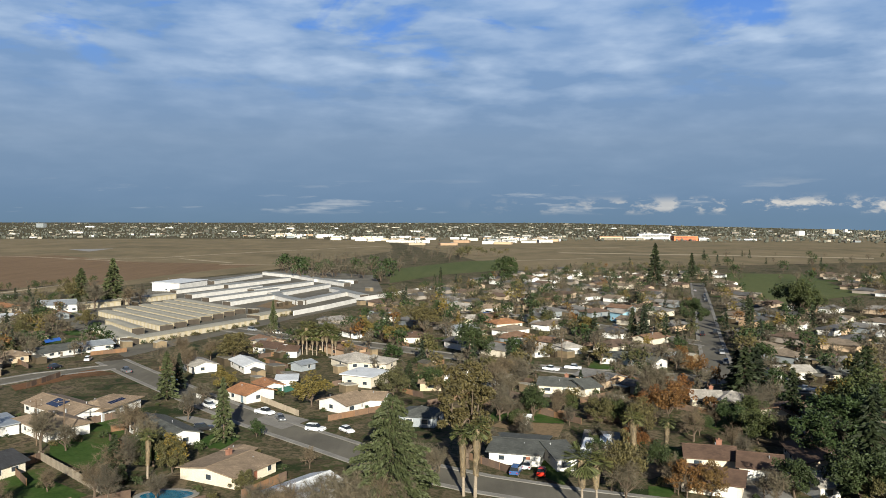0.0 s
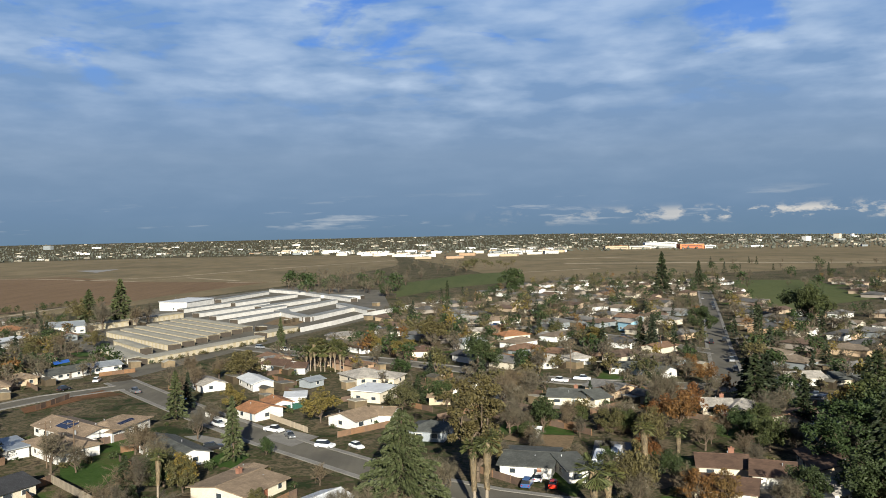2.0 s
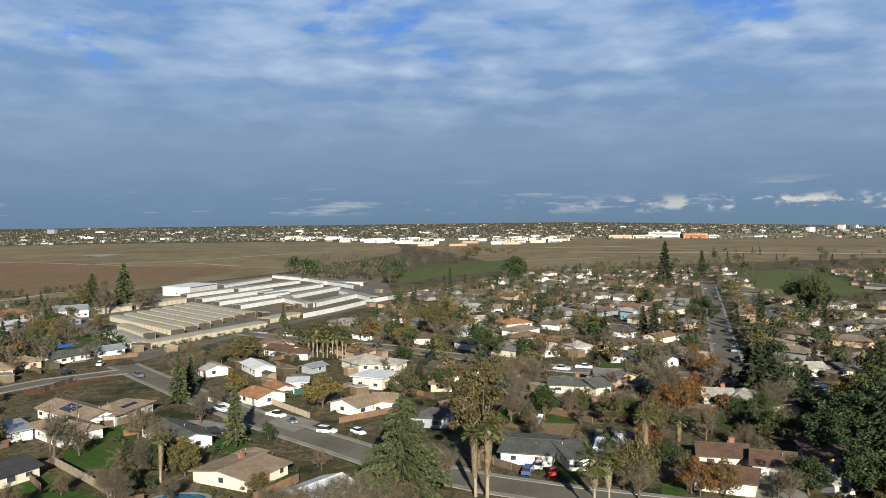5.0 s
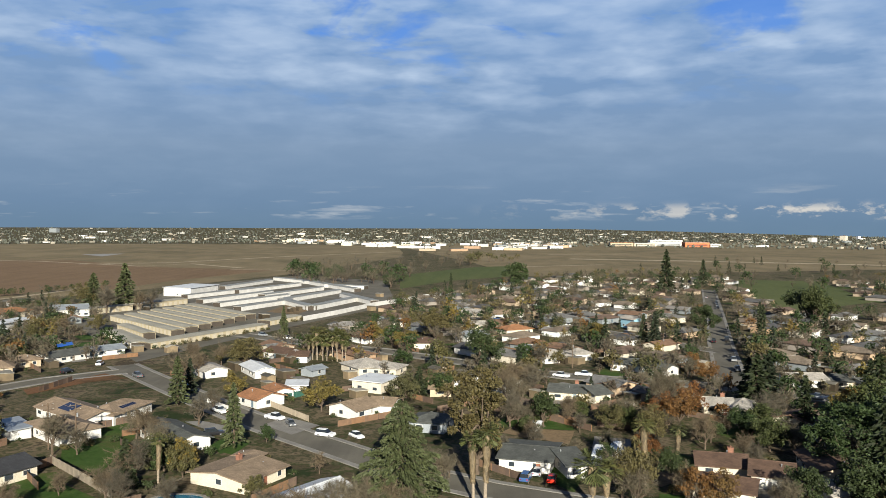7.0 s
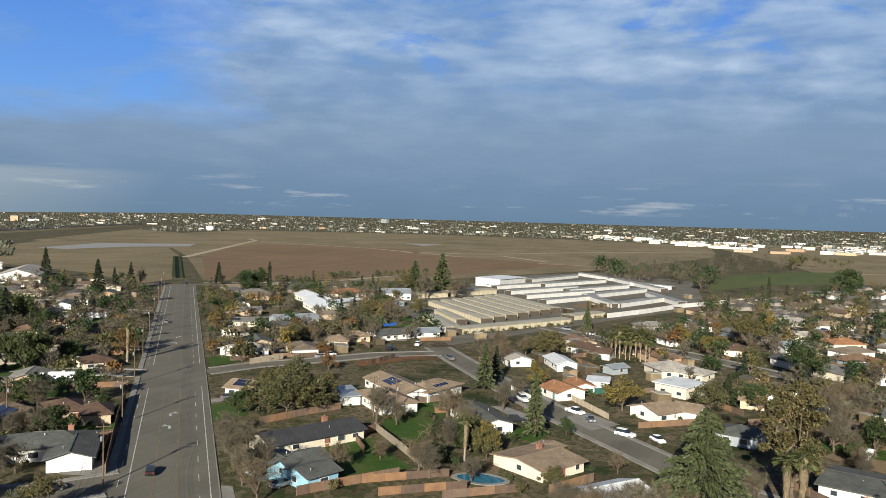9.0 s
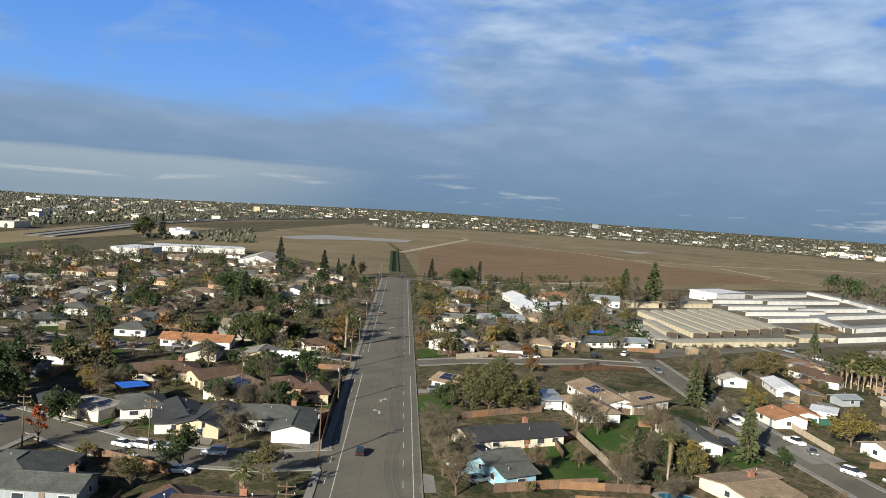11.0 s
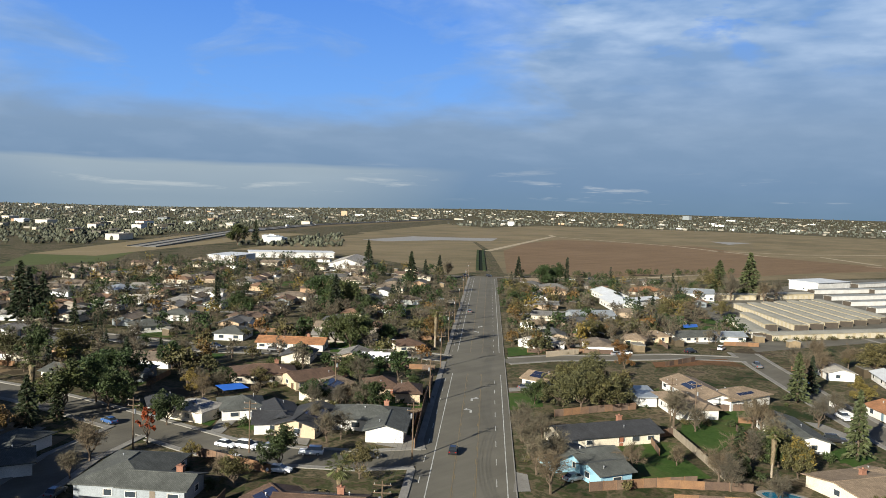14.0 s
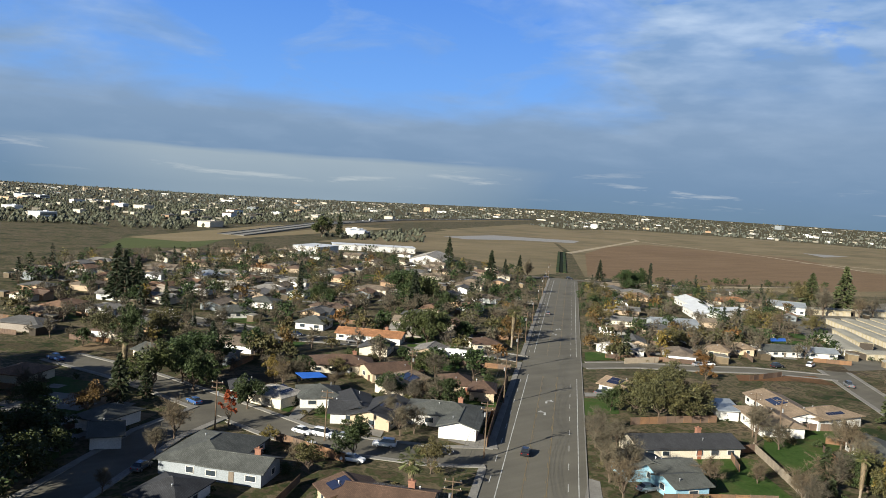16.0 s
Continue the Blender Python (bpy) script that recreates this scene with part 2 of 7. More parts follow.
R_METAL = worn("galvanised_sheet", (0.336, 0.36, 0.376), (0.272, 0.296, 0.312), 0.4, 0.45, 0.4, 3.0)
PALEROOF = worn("pale_grey_sheet_roof", (0.17, 0.175, 0.165), (0.24, 0.245, 0.235), 0.15, 0.6, 0, 2.0)
SHEDROOF = worn("storage_roof_sheet", (0.25, 0.235, 0.185), (0.31, 0.29, 0.235), 0.15, 0.7, 0, 2.0)
SHEDWALL = worn("storage_cream_paint", (0.42, 0.355, 0.235), (0.36, 0.30, 0.20), 0.3, 0.85, 0, 5.0)
SHEDDOOR = worn("storage_door_paint", (0.46, 0.41, 0.31), (0.40, 0.35, 0.26), 0.5, 0.7, 0, 5.0)
SHEDEND = worn("brown_end_panel", (0.045, 0.036, 0.028), (0.06, 0.048, 0.036), 0.4, 0.8, 0, 4.0)
TRIM = plain("trim_paint", (0.561, 0.527, 0.468), 0.7)
GLASS = plain("window_glass", (0.035, 0.045, 0.055), 0.08, 0.0, 0.8)
DOORS = worn("door_paint", (0.8, 0.8, 0.8), (0.7, 0.7, 0.7), 0.5, 0.6, 0, 4.0, [(0.30, 0.12, 0.07), (0.72, 0.70, 0.66), (0.20, 0.16, 0.12), (0.16, 0.22, 0.26)])
GARAGE = plain("garage_door_paint", (0.68, 0.66, 0.60), 0.6)
BRICK = worn("chimney_brick", (0.182, 0.084, 0.056), (0.238, 0.119, 0.077), 1.0, 0.9, 0, 8.0)
SOLAR = plain("solar_cells", (0.018, 0.022, 0.045), 0.15, 0.0, 0.8)
WOOD = worn("fence_boards", (0.168, 0.101, 0.0595), (0.119, 0.0735, 0.049), 0.5, 0.9, 0, 7.0, [(1.0, 1.0, 1.0), (1.2, 1.1, 0.95), (0.6, 0.65, 0.75), (0.85, 0.95, 1.1)])
TANWALL = worn("block_wall", (0.331, 0.274, 0.202), (0.288, 0.238, 0.173), 0.5, 0.9, 0, 5.0)
GREYWOOD = worn("weathered_boards", (0.21, 0.175, 0.13), (0.154, 0.13, 0.098), 0.5, 0.9, 0, 7.0)
GREENMESH = plain("green_screen", (0.02, 0.09, 0.065), 0.8)
POLEWOOD = worn("pole_timber", (0.09, 0.06, 0.039), (0.12, 0.084, 0.054), 1.0, 0.9, 0, 6.0)
STEEL = plain("galvanised_steel", (0.336, 0.344, 0.352), 0.45, 0.6)
WIRE = plain("cable", (0.03, 0.03, 0.03), 0.6)
BARK = worn("bark", (0.078, 0.057, 0.039), (0.114, 0.084, 0.06), 1.2, 0.95, 0, 5.0)
PALEBARK = worn("pale_bark", (0.208, 0.169, 0.124), (0.26, 0.215, 0.163), 1.2, 0.95, 0, 5.0)
TWIGS = leaves("bare_twigs", [(0.086, 0.076, 0.057), (0.098, 0.085, 0.062), (0.074, 0.066, 0.052), (0.104, 0.082, 0.057)], 0.35)
L_GREEN = leaves("green_leaves", [(0.023, 0.039, 0.012), (0.031, 0.046, 0.0156), (0.026, 0.038, 0.0132), (0.040, 0.050, 0.0168)])
L_OLIVE = leaves("olive_leaves", [(0.064, 0.060, 0.024), (0.074, 0.064, 0.027), (0.056, 0.056, 0.025)])
L_YELLOW = leaves("yellow_leaves", [(0.122, 0.09, 0.0216), (0.108, 0.0864, 0.0252), (0.13, 0.0828, 0.0216)])
L_ORANGE = leaves("orange_leaves", [(0.112, 0.0576, 0.0187), (0.101, 0.0446, 0.0144), (0.0972, 0.0612, 0.0216)])
L_RED = leaves("red_leaves", [(0.196, 0.042, 0.014)])
L_DARK = leaves("dark_needles", [(0.0174, 0.026, 0.0112), (0.0211, 0.0298, 0.0124), (0.0161, 0.0236, 0.0124)])
L_CEDAR = leaves("cedar_needles", [(0.0465, 0.057, 0.0248)])
L_RUST = leaves("rusty_needles", [(0.0682, 0.057, 0.0236)])
L_PALM = leaves("palm_fronds", [(0.051, 0.06, 0.021), (0.066, 0.069, 0.024)], 0.4)
L_SKIRT = leaves("dry_palm_skirt", [(0.124, 0.0961, 0.062)], 0.4)
# mud colour made paler, with the low sky's reflection put into it
WATER = plain("muddy_water_sky_pale", (0.25, 0.245, 0.235), 0.7, 0.0, 0.05)
CANAL = plain("canal_water", (0.02, 0.026, 0.022), 0.9, 0.0, 0.0)
HEDGE = earth("rough_bank_grass", [(0.018, 0.032, 0.012), (0.03, 0.045, 0.016), (0.045, 0.05, 0.02)], 0.05, 0.3)
POOL = plain("pool_water", (0.015, 0.12, 0.20), 0.06, 0.0, 0.8)
TARP = plain("blue_tarp", (0.02, 0.12, 0.50), 0.5)
TYRE = plain("tyre_rubber", (0.02, 0.02, 0.02), 0.8)
RIM = plain("wheel_rim", (0.45, 0.45, 0.46), 0.3, 0.7)
CARGLASS = plain("car_glass", (0.02, 0.024, 0.028), 0.06, 0.0, 0.9)
LAMPGLASS = plain("headlight_glass", (0.6, 0.6, 0.58), 0.1)
REDLAMP = plain("tail_light", (0.35, 0.01, 0.01), 0.2)
CARPAINT = {
    "white": plain("white_car_paint", (0.74, 0.74, 0.73), 0.25), "silver": plain("silver_car_paint", (0.36, 0.37, 0.38), 0.3, 0.4),
    "black": plain("black_car_paint", (0.018, 0.018, 0.02), 0.2), "blue": plain("blue_car_paint", (0.04, 0.09, 0.22), 0.25),
    "red": plain("red_car_paint", (0.62, 0.035, 0.015), 0.25), "grey": plain("grey_car_paint", (0.12, 0.125, 0.13), 0.25)}


# ---- building helpers ----
class Geo:
    """Vertices and faces of one mesh."""

    def __init__(self):
        self.v, self.f = [], []

    def face(self, *pts):
        k = len(self.v)
        self.v += [tuple(p) for p in pts]
        self.f.append(tuple(range(k, k + len(pts))))

    def solid(self, low, high):
        """A closed prism between two rings of the same length."""
        k, n = len(self.v), len(low)
        self.v += [tuple(p) for p in low] + [tuple(p) for p in high]
        self.f += [tuple(range(k + n - 1, k - 1, -1)), tuple(range(k + n, k + 2 * n))]
        self.f += [(k + i, k + (i + 1) % n, k + n + (i + 1) % n, k + n + i) for i in range(n)]

    def box(self, x, y, z, sx, sy, sz, turn=0.0):
        c, s = math.cos(turn), math.sin(turn)
        ring = [(x + c * a - s * b, y + s * a + c * b) for a, b in ((-sx / 2, -sy / 2), (sx / 2, -sy / 2), (sx / 2, sy / 2), (-sx / 2, sy / 2))]
        self.solid([(a, b, z) for a, b in ring], [(a, b, z + sz) for a, b in ring])

    def tube(self, p, q, r0, r1, n=6):
        p, q = Vector(p), Vector(q)
        d = (q - p).normalized()
        a = d.orthogonal().normalized()
        b = d.cross(a)
        ring = [a * math.cos(2 * math.pi * i / n) + b * math.sin(2 * math.pi * i / n) for i in range(n)]
        self.solid([p + r * r0 for r in ring], [q + r * r1 for r in ring])

    def mesh(self, name, *mats):
        m = bpy.data.meshes.new(name)
        m.from_pydata(self.v, [], self.f)
        for a in mats:
            m.materials.append(a)
        return m


def part(name, geo, material, parent, label=""):
    """One mesh under a thing or under a part."""
    ob = new(name, geo if isinstance(geo, bpy.types.Mesh) else geo.mesh(name, material))
    ob.parent = parent
    return tagged(ob, label) if label else ob


def thing(name, x, y, z, turn, label, category, group="", kind=""):
    ob = new(name)
    ob.matrix_world = pose(x, y, z, 0, 0, math.degrees(turn))
    return tagged(ob, label, category, group, kind)


def surface(name, geo, material, label, category, kind="structure"):
    return tagged(new(name, geo.mesh(name, material)), label, category, "", kind)


def rise(x, y):
    """The land lies flat and swells gently far off, towards the north."""
    r, az = math.hypot(x, y), math.degrees(math.atan2(-x, y))
    side = min(1.0, max(0.0, (64.0 - az) / 22.0)) * min(1.0, max(0.0, (az + 30.0) / 22.0))
    return 44.0 * side * max(0.0, (r - 2200.0) / 2700.0) ** 2


SHEETS = []     # keeps the patches a hair above one another


def sheet(name, ring, z, material, label, category="ground", thick=0.0, kind="structure"):
    """A flat patch of ground with the given outline."""
    g = Geo()
    SHEETS.append(0)
    z += 0.0 if thick else 0.0015 * (len(SHEETS) % 40)
    if thick:
        g.solid([(x, y, z - thick) for x, y in ring], [(x, y, z) for x, y in ring])
    else:
        g.face(*[(x, y, z + rise(x, y)) for x, y in ring])
    ob = surface(name, g, material, label, category, kind)
    bm = bmesh.new()
    bm.from_mesh(ob.data)
    bmesh.ops.recalc_face_normals(bm, faces=bm.faces)
    if not thick and bm.faces[:][0].normal.z < 0:
        bmesh.ops.reverse_faces(bm, faces=bm.faces)
    bmesh.ops.triangulate(bm, faces=[f for f in bm.faces if len(f.verts) > 4])
    bm.to_mesh(ob.data)
    bm.free()
    return ob


def offsets(line, d):
    """The line shifted sideways by d, to its left."""
    out = []
    for i, p in enumerate(line):
        a, b = Vector(line[max(i - 1, 0)]), Vector(line[min(i + 1, len(line) - 1)])
        t = (b - a).normalized()
        out.append((p[0] - t.y * d, p[1] + t.x * d))
    return out


def strip(geo, line, d0, d1, z, thick=0.0):
    a, b = offsets(line, d0), offsets(line, d1)
    for i in range(len(line) - 1):
        ring = [a[i], a[i + 1], b[i + 1], b[i]]
        if d1 > d0:
            ring.reverse()
        if thick:
            geo.solid([(x, y, z - thick) for x, y in ring], [(x, y, z) for x, y in ring])
        else:
            geo.face(*[(x, y, z + rise(x, y)) for x, y in ring])


STREETS = []     # lines and half widths, kept free of houses and trees


def street(name, line, width, material, label, z=0.03, walks=(1, -1)):
    g = Geo()
    strip(g, line, width / 2, -width / 2, z)
    surface(name, g, material, label, "road")
    STREETS.append((line, width / 2))
    WALKS.append((line, width / 2, walks, len(STREETS) - 1))


WALKS = []


def footpaths():
    """Kerbs and footpaths along all streets, left open where another street joins."""
    for line, half, sides, me in WALKS:
        fine = []
        for a, b in zip(line, line[1:]):
            n = max(1, int(math.hypot(b[0] - a[0], b[1] - a[1]) / 4))
            fine += [(a[0] + (b[0] - a[0]) * k / n, a[1] + (b[1] - a[1]) * k / n) for k in range(n)]
        fine.append(line[-1])
        others = [t for k, t in enumerate(STREETS) if k != me]
        for s in sides:
            for name, d0, d1, z, label in (("kerb", half, half + 0.15, 0.17, "pale concrete kerb along the street"), ("pavement", half + 0.15, half + 1.5, 0.155, "pale concrete footpath beside the street")):
                k, mid = Geo(), offsets(fine, s * (d0 + d1) / 2)
                a, b = offsets(fine, s * d0), offsets(fine, s * d1)
                z += 0.004 * me
                for i in range(len(fine) - 1):
                    if near_street((mid[i][0] + mid[i + 1][0]) / 2, (mid[i][1] + mid[i + 1][1]) / 2, 0.6, others):
                        continue
                    ring = [a[i], a[i + 1], b[i + 1], b[i]]
                    if s > 0:
                        ring.reverse()
                    k.solid([(x, y, z - 0.2) for x, y in ring], [(x, y, z) for x, y in ring])
                surface(name, k, CONCRETE, label, name)


def near_street(x, y, gap, among=None):
    p = Vector((x, y))
    for line, half in STREETS if among is None else among:
        for a, b in zip(line, line[1:]):
            a, b = Vector(a), Vector(b)
            t = max(0.0, min(1.0, (p - a).dot(b - a) / (b - a).length_squared))
            if (a + (b - a) * t - p).length < half + gap:
                return True
    return False


def inside(x, y, ring):
    hit = False
    for (ax, ay), (bx, by) in zip(ring, ring[1:] + ring[:1]):
        if (ay > y) != (by > y) and x < (bx - ax) * (y - ay) / (by - ay) + ax:
            hit = not hit
    return hit


# ---- the land ----
g = Geo()
N_AZ, RADII = 96, [0, 60, 120, 200, 300, 450, 700, 1000, 1400, 1900, 2200, 2500, 2800, 3200, 3600, 4000, 4400, 4900]
for i, r in enumerate(RADII):
    for k in range(N_AZ):
        a = 2 * math.pi * k / N_AZ
        g.v.append((r * math.sin(a), r * math.cos(a), rise(r * math.sin(a), r * math.cos(a))))
for i in range(len(RADII) - 1):
    for k in range(N_AZ):
        a, b = i * N_AZ + k, i * N_AZ + (k + 1) % N_AZ
        g.f.append((a + N_AZ, b + N_AZ, b, a))
surface("ground", g, GROUND, "yards of dry earth and patchy winter grass", "ground")

FIELD_OUT = [(-394.7, 465.5), (-330.9, 523.7), (-271.8, 566.3), (-186.3, 826.6), (-107.5, 1322.6), (-121.1, 1558.5), (-180, 2100), (-500, 2300), (-1100, 2250), (-1500, 1950), (-1069.1, 863.7), (-1633.6, 1658.2), (-624.9, 708.6)]
sheet("open_field", FIELD_OUT, 0.05, GRASSLAND, "wide flat field of dry brown winter grass", "field")
sheet("west_grassland", [(-1009.9, 816.0), (-714.3, 416.9), (-635.4, 485.5), (-507.1, 461.3), (-407.3, 416.2), (-415.4, 455.8), (-608.9, 681.7), (-1545.3, 1591.3)], 0.03, GRASSLAND, "dry brown grassland beside the canal", "field")
sheet("ploughed_field", [(-394.1, 468.1), (-333.8, 528.2), (-314.1, 680.1), (-283.3, 590.6), (-268.7, 725.7), (-219.1, 913.9), (-394.4, 970.7), (-580.7, 1153.4), (-810.2, 1099.1), (-724.1, 894.4), (-607.0, 713.6)], 0.10, PLOUGH, "bare reddish-brown ploughed field", "field")
sheet("green_field", [(-52.3, 641.2), (-12.6, 742.8), (53.5, 819.6), (67.8, 1038.8), (11.7, 996.6), (-67.0, 823.1)], 0.12, GREENFIELD, "green field behind the houses", "field")
sheet("airfield", [(53.5, 819.6), (527.9, 990.1), (2100, 2600), (900, 2700), (-100, 2500), (-180, 2100), (13.2, 1124.9)], 0.04, GRASSLAND, "flat grassland of an airfield", "field")
sheet("sports_ground", [(262.9, 777.3), (336.5, 758.4), (280.7, 546.0), (200.9, 482.8), (186.1, 538.7)], 0.12, GREENFIELD, "green playing field among the houses", "field")
sheet("west_field", [(-710.4, 223.7), (-1010.5, 511.3), (-1108.1, 645.6), (-1041.3, 748.7), (-782.5, 409.2), (-670.9, 264.3)], 0.10, STUBBLE, "pale yellow stubble field by the highway", "field")
sheet("west_meadow", [(-589.9, 164.6), (-703.7, 221.6), (-712.3, 316.5), (-612.0, 249.8)], 0.09, GREENFIELD, "green strip of meadow beside the canal", "field")
sheet("flooded_basin", [(-867.2, 711.3), (-946.3, 883.0), (-908.1, 923.3), (-858.6, 993.2), (-797.7, 910.0), (-829.8, 832.1), (-819.0, 711.7)], 0.14, WATER, "shallow pond in the open field", "pond")
sheet("rain_pool", [(-696.3, 1411.0), (-725.2, 1639.3), (-640.5, 1528.2), (-604.8, 1302.4)], 0.14, WATER, "shallow rain pool in the open field", "pond")
canal = [(-421.8, 468.8), (-625.6, 693.3)]
g = Geo()
strip(g, canal, 1.6, -1.6, 0.16)
surface("canal", g, CANAL, "dark narrow canal between green banks", "canal")
for s in (1, -1):
    g = Geo()
    strip(g, canal, s * 1.6, s * 4.2, 0.6, 0.6)
    surface("canal_bank", g, HEDGE, "green grass bank of the canal", "bank")
for name, line, w in (("farm_track", [(-608.7, 685.4), (-914.0, 1221.3), (-1088.9, 1392.2)], 9), ("farm_track", [(-878.1, 1190.8), (-605.8, 1111.7), (-407.3, 984.8), (-368.1, 1057.2), (-269.7, 953.0)], 9),
                      ("farm_track", [(-509.5, 1032.1), (-403.8, 1091.5), (-313.8, 1310.0), (-132.6, 1631.8)], 10), ("field_path", [(-378.2, 446.1), (-319.7, 506.2), (-303.8, 647.2)], 6),
                      ("farm_track", [(-272.5, 915.7), (-111.8, 898.6)], 7), ("taxiway", [(157.1, 1504.9), (426.1, 1552.7), (587.0, 1413.6)], 24), ("runway", [(170.3, 1282.2), (373.1, 1204.2), (579.2, 1098.1)], 30),
                      ("farm_track", [(62.2, 1009.0), (189.8, 1081.8)], 8), ("farm_track", [(-1248.3, 1505.8), (-1033.9, 2048.0)], 9)):
    g = Geo()
    strip(g, line, w / 2, -w / 2, 0.18)
    surface(name, g, TRACK, "pale dirt track across the dry field" if name != "runway" else "long pale concrete runway", "track")

# ---- streets ----
U = Vector((-0.662, 0.7495))     # along the main road, away
V = Vector((0.7495, 0.662))      # across it, to its right


def uv(u, v):
    p = U * u + V * v
    return (p.x, p.y)


AX = -3.1     # the main road's axis in v
HALF = 9.4
main = [uv(-400, AX), uv(0, AX), uv(200, AX), uv(400, AX), uv(568, AX)]
street("main_road", main, 2 * HALF, ROAD, "wide grey asphalt road with lane lines, worn in the wheel tracks", 0.03, (1,))
k = Geo()
strip(k, main, -HALF, -HALF - 0.2, 0.17, 0.2)
surface("kerb", k, CONCRETE, "pale concrete kerb along the main road", "kerb")
street("cross_road", [uv(572, -120), uv(572, AX), uv(572, 60), (-311.8, 493.8), (-292.4, 623.3)], 9, STREET, "street that ends the main road at the open field", 0.05, ())
street("side_street", [(-166.0, 196.8), (-159.9, 214.5), (-146.1, 234.4), (-135.2, 253.2), (-117.7, 268.6)], 7.6, STREET, "grey side street curving away from the main road", 0.036)
street("side_street", [(-123.0, 280.7), (-103.2, 257.0), (-73.1, 222.3), (-48.8, 195.8), (-28.7, 176.7), (-13.3, 161.5), (4.9, 149.7), (20.0, 142.8), (37.5, 136.6), (52.0, 133.6), (84.0, 129.0)], 8.2, STREET, "grey residential street with parked cars", 0.042)
street("side_street", [(-103.2, 363.1), (-58.3, 331.7), (-35.5, 321.0), (-5.1, 296.3), (35.4, 265.8), (75.3, 253.4), (106.3, 234.9), (119.7, 223.7)], 8.0, STREET, "grey residential street between gardens", 0.036)
street("side_street", [(-7.7, 450.0), (26.2, 425.1), (53.9, 405.2), (104.4, 321.2)], 7.5, STREET, "grey residential street between gardens", 0.048)
street("side_street", [(198.8, 648.6), (148.6, 473.4), (108.9, 336.7), (86.0, 253.5)], 8, STREET, "straight grey street running away between trees", 0.036)
street("side_street", [(-110.2, 109.6), (-117.6, 97.6), (-131.5, 86.0), (-143.6, 80.4), (-161.9, 76.9), (-188.8, 71.5), (-208.8, 66.6), (-233.3, 57.6)], 10.0, STREET, "wide grey residential street with parked cars", 0.036)
street("side_street", [(-165.7, 73.6), (-154.5, 56.6), (-139.6, 41.4), (-125.5, 27.2)], 9.0, STREET, "grey residential street in deep shade", 0.048)
street("side_street", [(-181.0, 185.7), (-199.0, 177.8), (-220.6, 151.5), (-239.3, 132.6), (-280.3, 115.2), (-328.6, 92.1)], 9.0, STREET, "grey residential street with parked camper vans", 0.036)
street("side_street", [(-288.8, 300.4), (-327.4, 266.5), (-365.5, 234.9), (-433.0, 209.7), (-478.5, 163.2)], 8.0, STREET, "grey residential street between low houses", 0.036)

footpaths()

# lane lines, edge lines and turn arrows of the main road
for v, mat, dash in ((AX - 6.5, PAINT, 0), (AX + 7.9, PAINT, 0), (AX - 2.1, YELLOW, 0), (AX + 2.2, YELLOW, 0), (AX - 1.8, YELLOW, 3), (AX + 1.9, YELLOW, 3), (AX - 8.2, PAINT, 4), (AX + 6.0, PAINT, 4)):
    g = Geo()
    u = -100.0
    while u < 560:
        n = dash or 12.0
        if not 236 < u + n / 2 < 268:
            strip(g, [uv(u, v), uv(u + n, v)], 0.07 if dash else 0.09, -0.07 if dash else -0.09, 0.045)
        u += n * (3.0 if dash else 1.0)
    surface("lane_line", g, mat, "yellow painted centre line, worn" if mat is YELLOW else "white painted lane line, worn", "road marking")
for u, turn in ((193, 1), (205, -1), (317, 1), (331, -1)):
    g = Geo()
    c = AX
    strip(g, [uv(u - 2.2, c), uv(u + 0.4, c)], 0.26, -0.26, 0.047)
    strip(g, [uv(u + 0.3, c), uv(u + 0.9, c - 0.8 * turn)], 0.26, -0.26, 0.047)
    a = [uv(u + 0.2, c - 0.4 * turn), uv(u + 2.0, c - 1.1 * turn), uv(u + 0.0, c - 1.9 * turn)]
    g.face(*[(x, y, 0.047) for x, y in (a if turn < 0 else a[::-1])])
    surface("turn_arrow", g, PAINT, "white painted turn arrow on the road", "road marking")

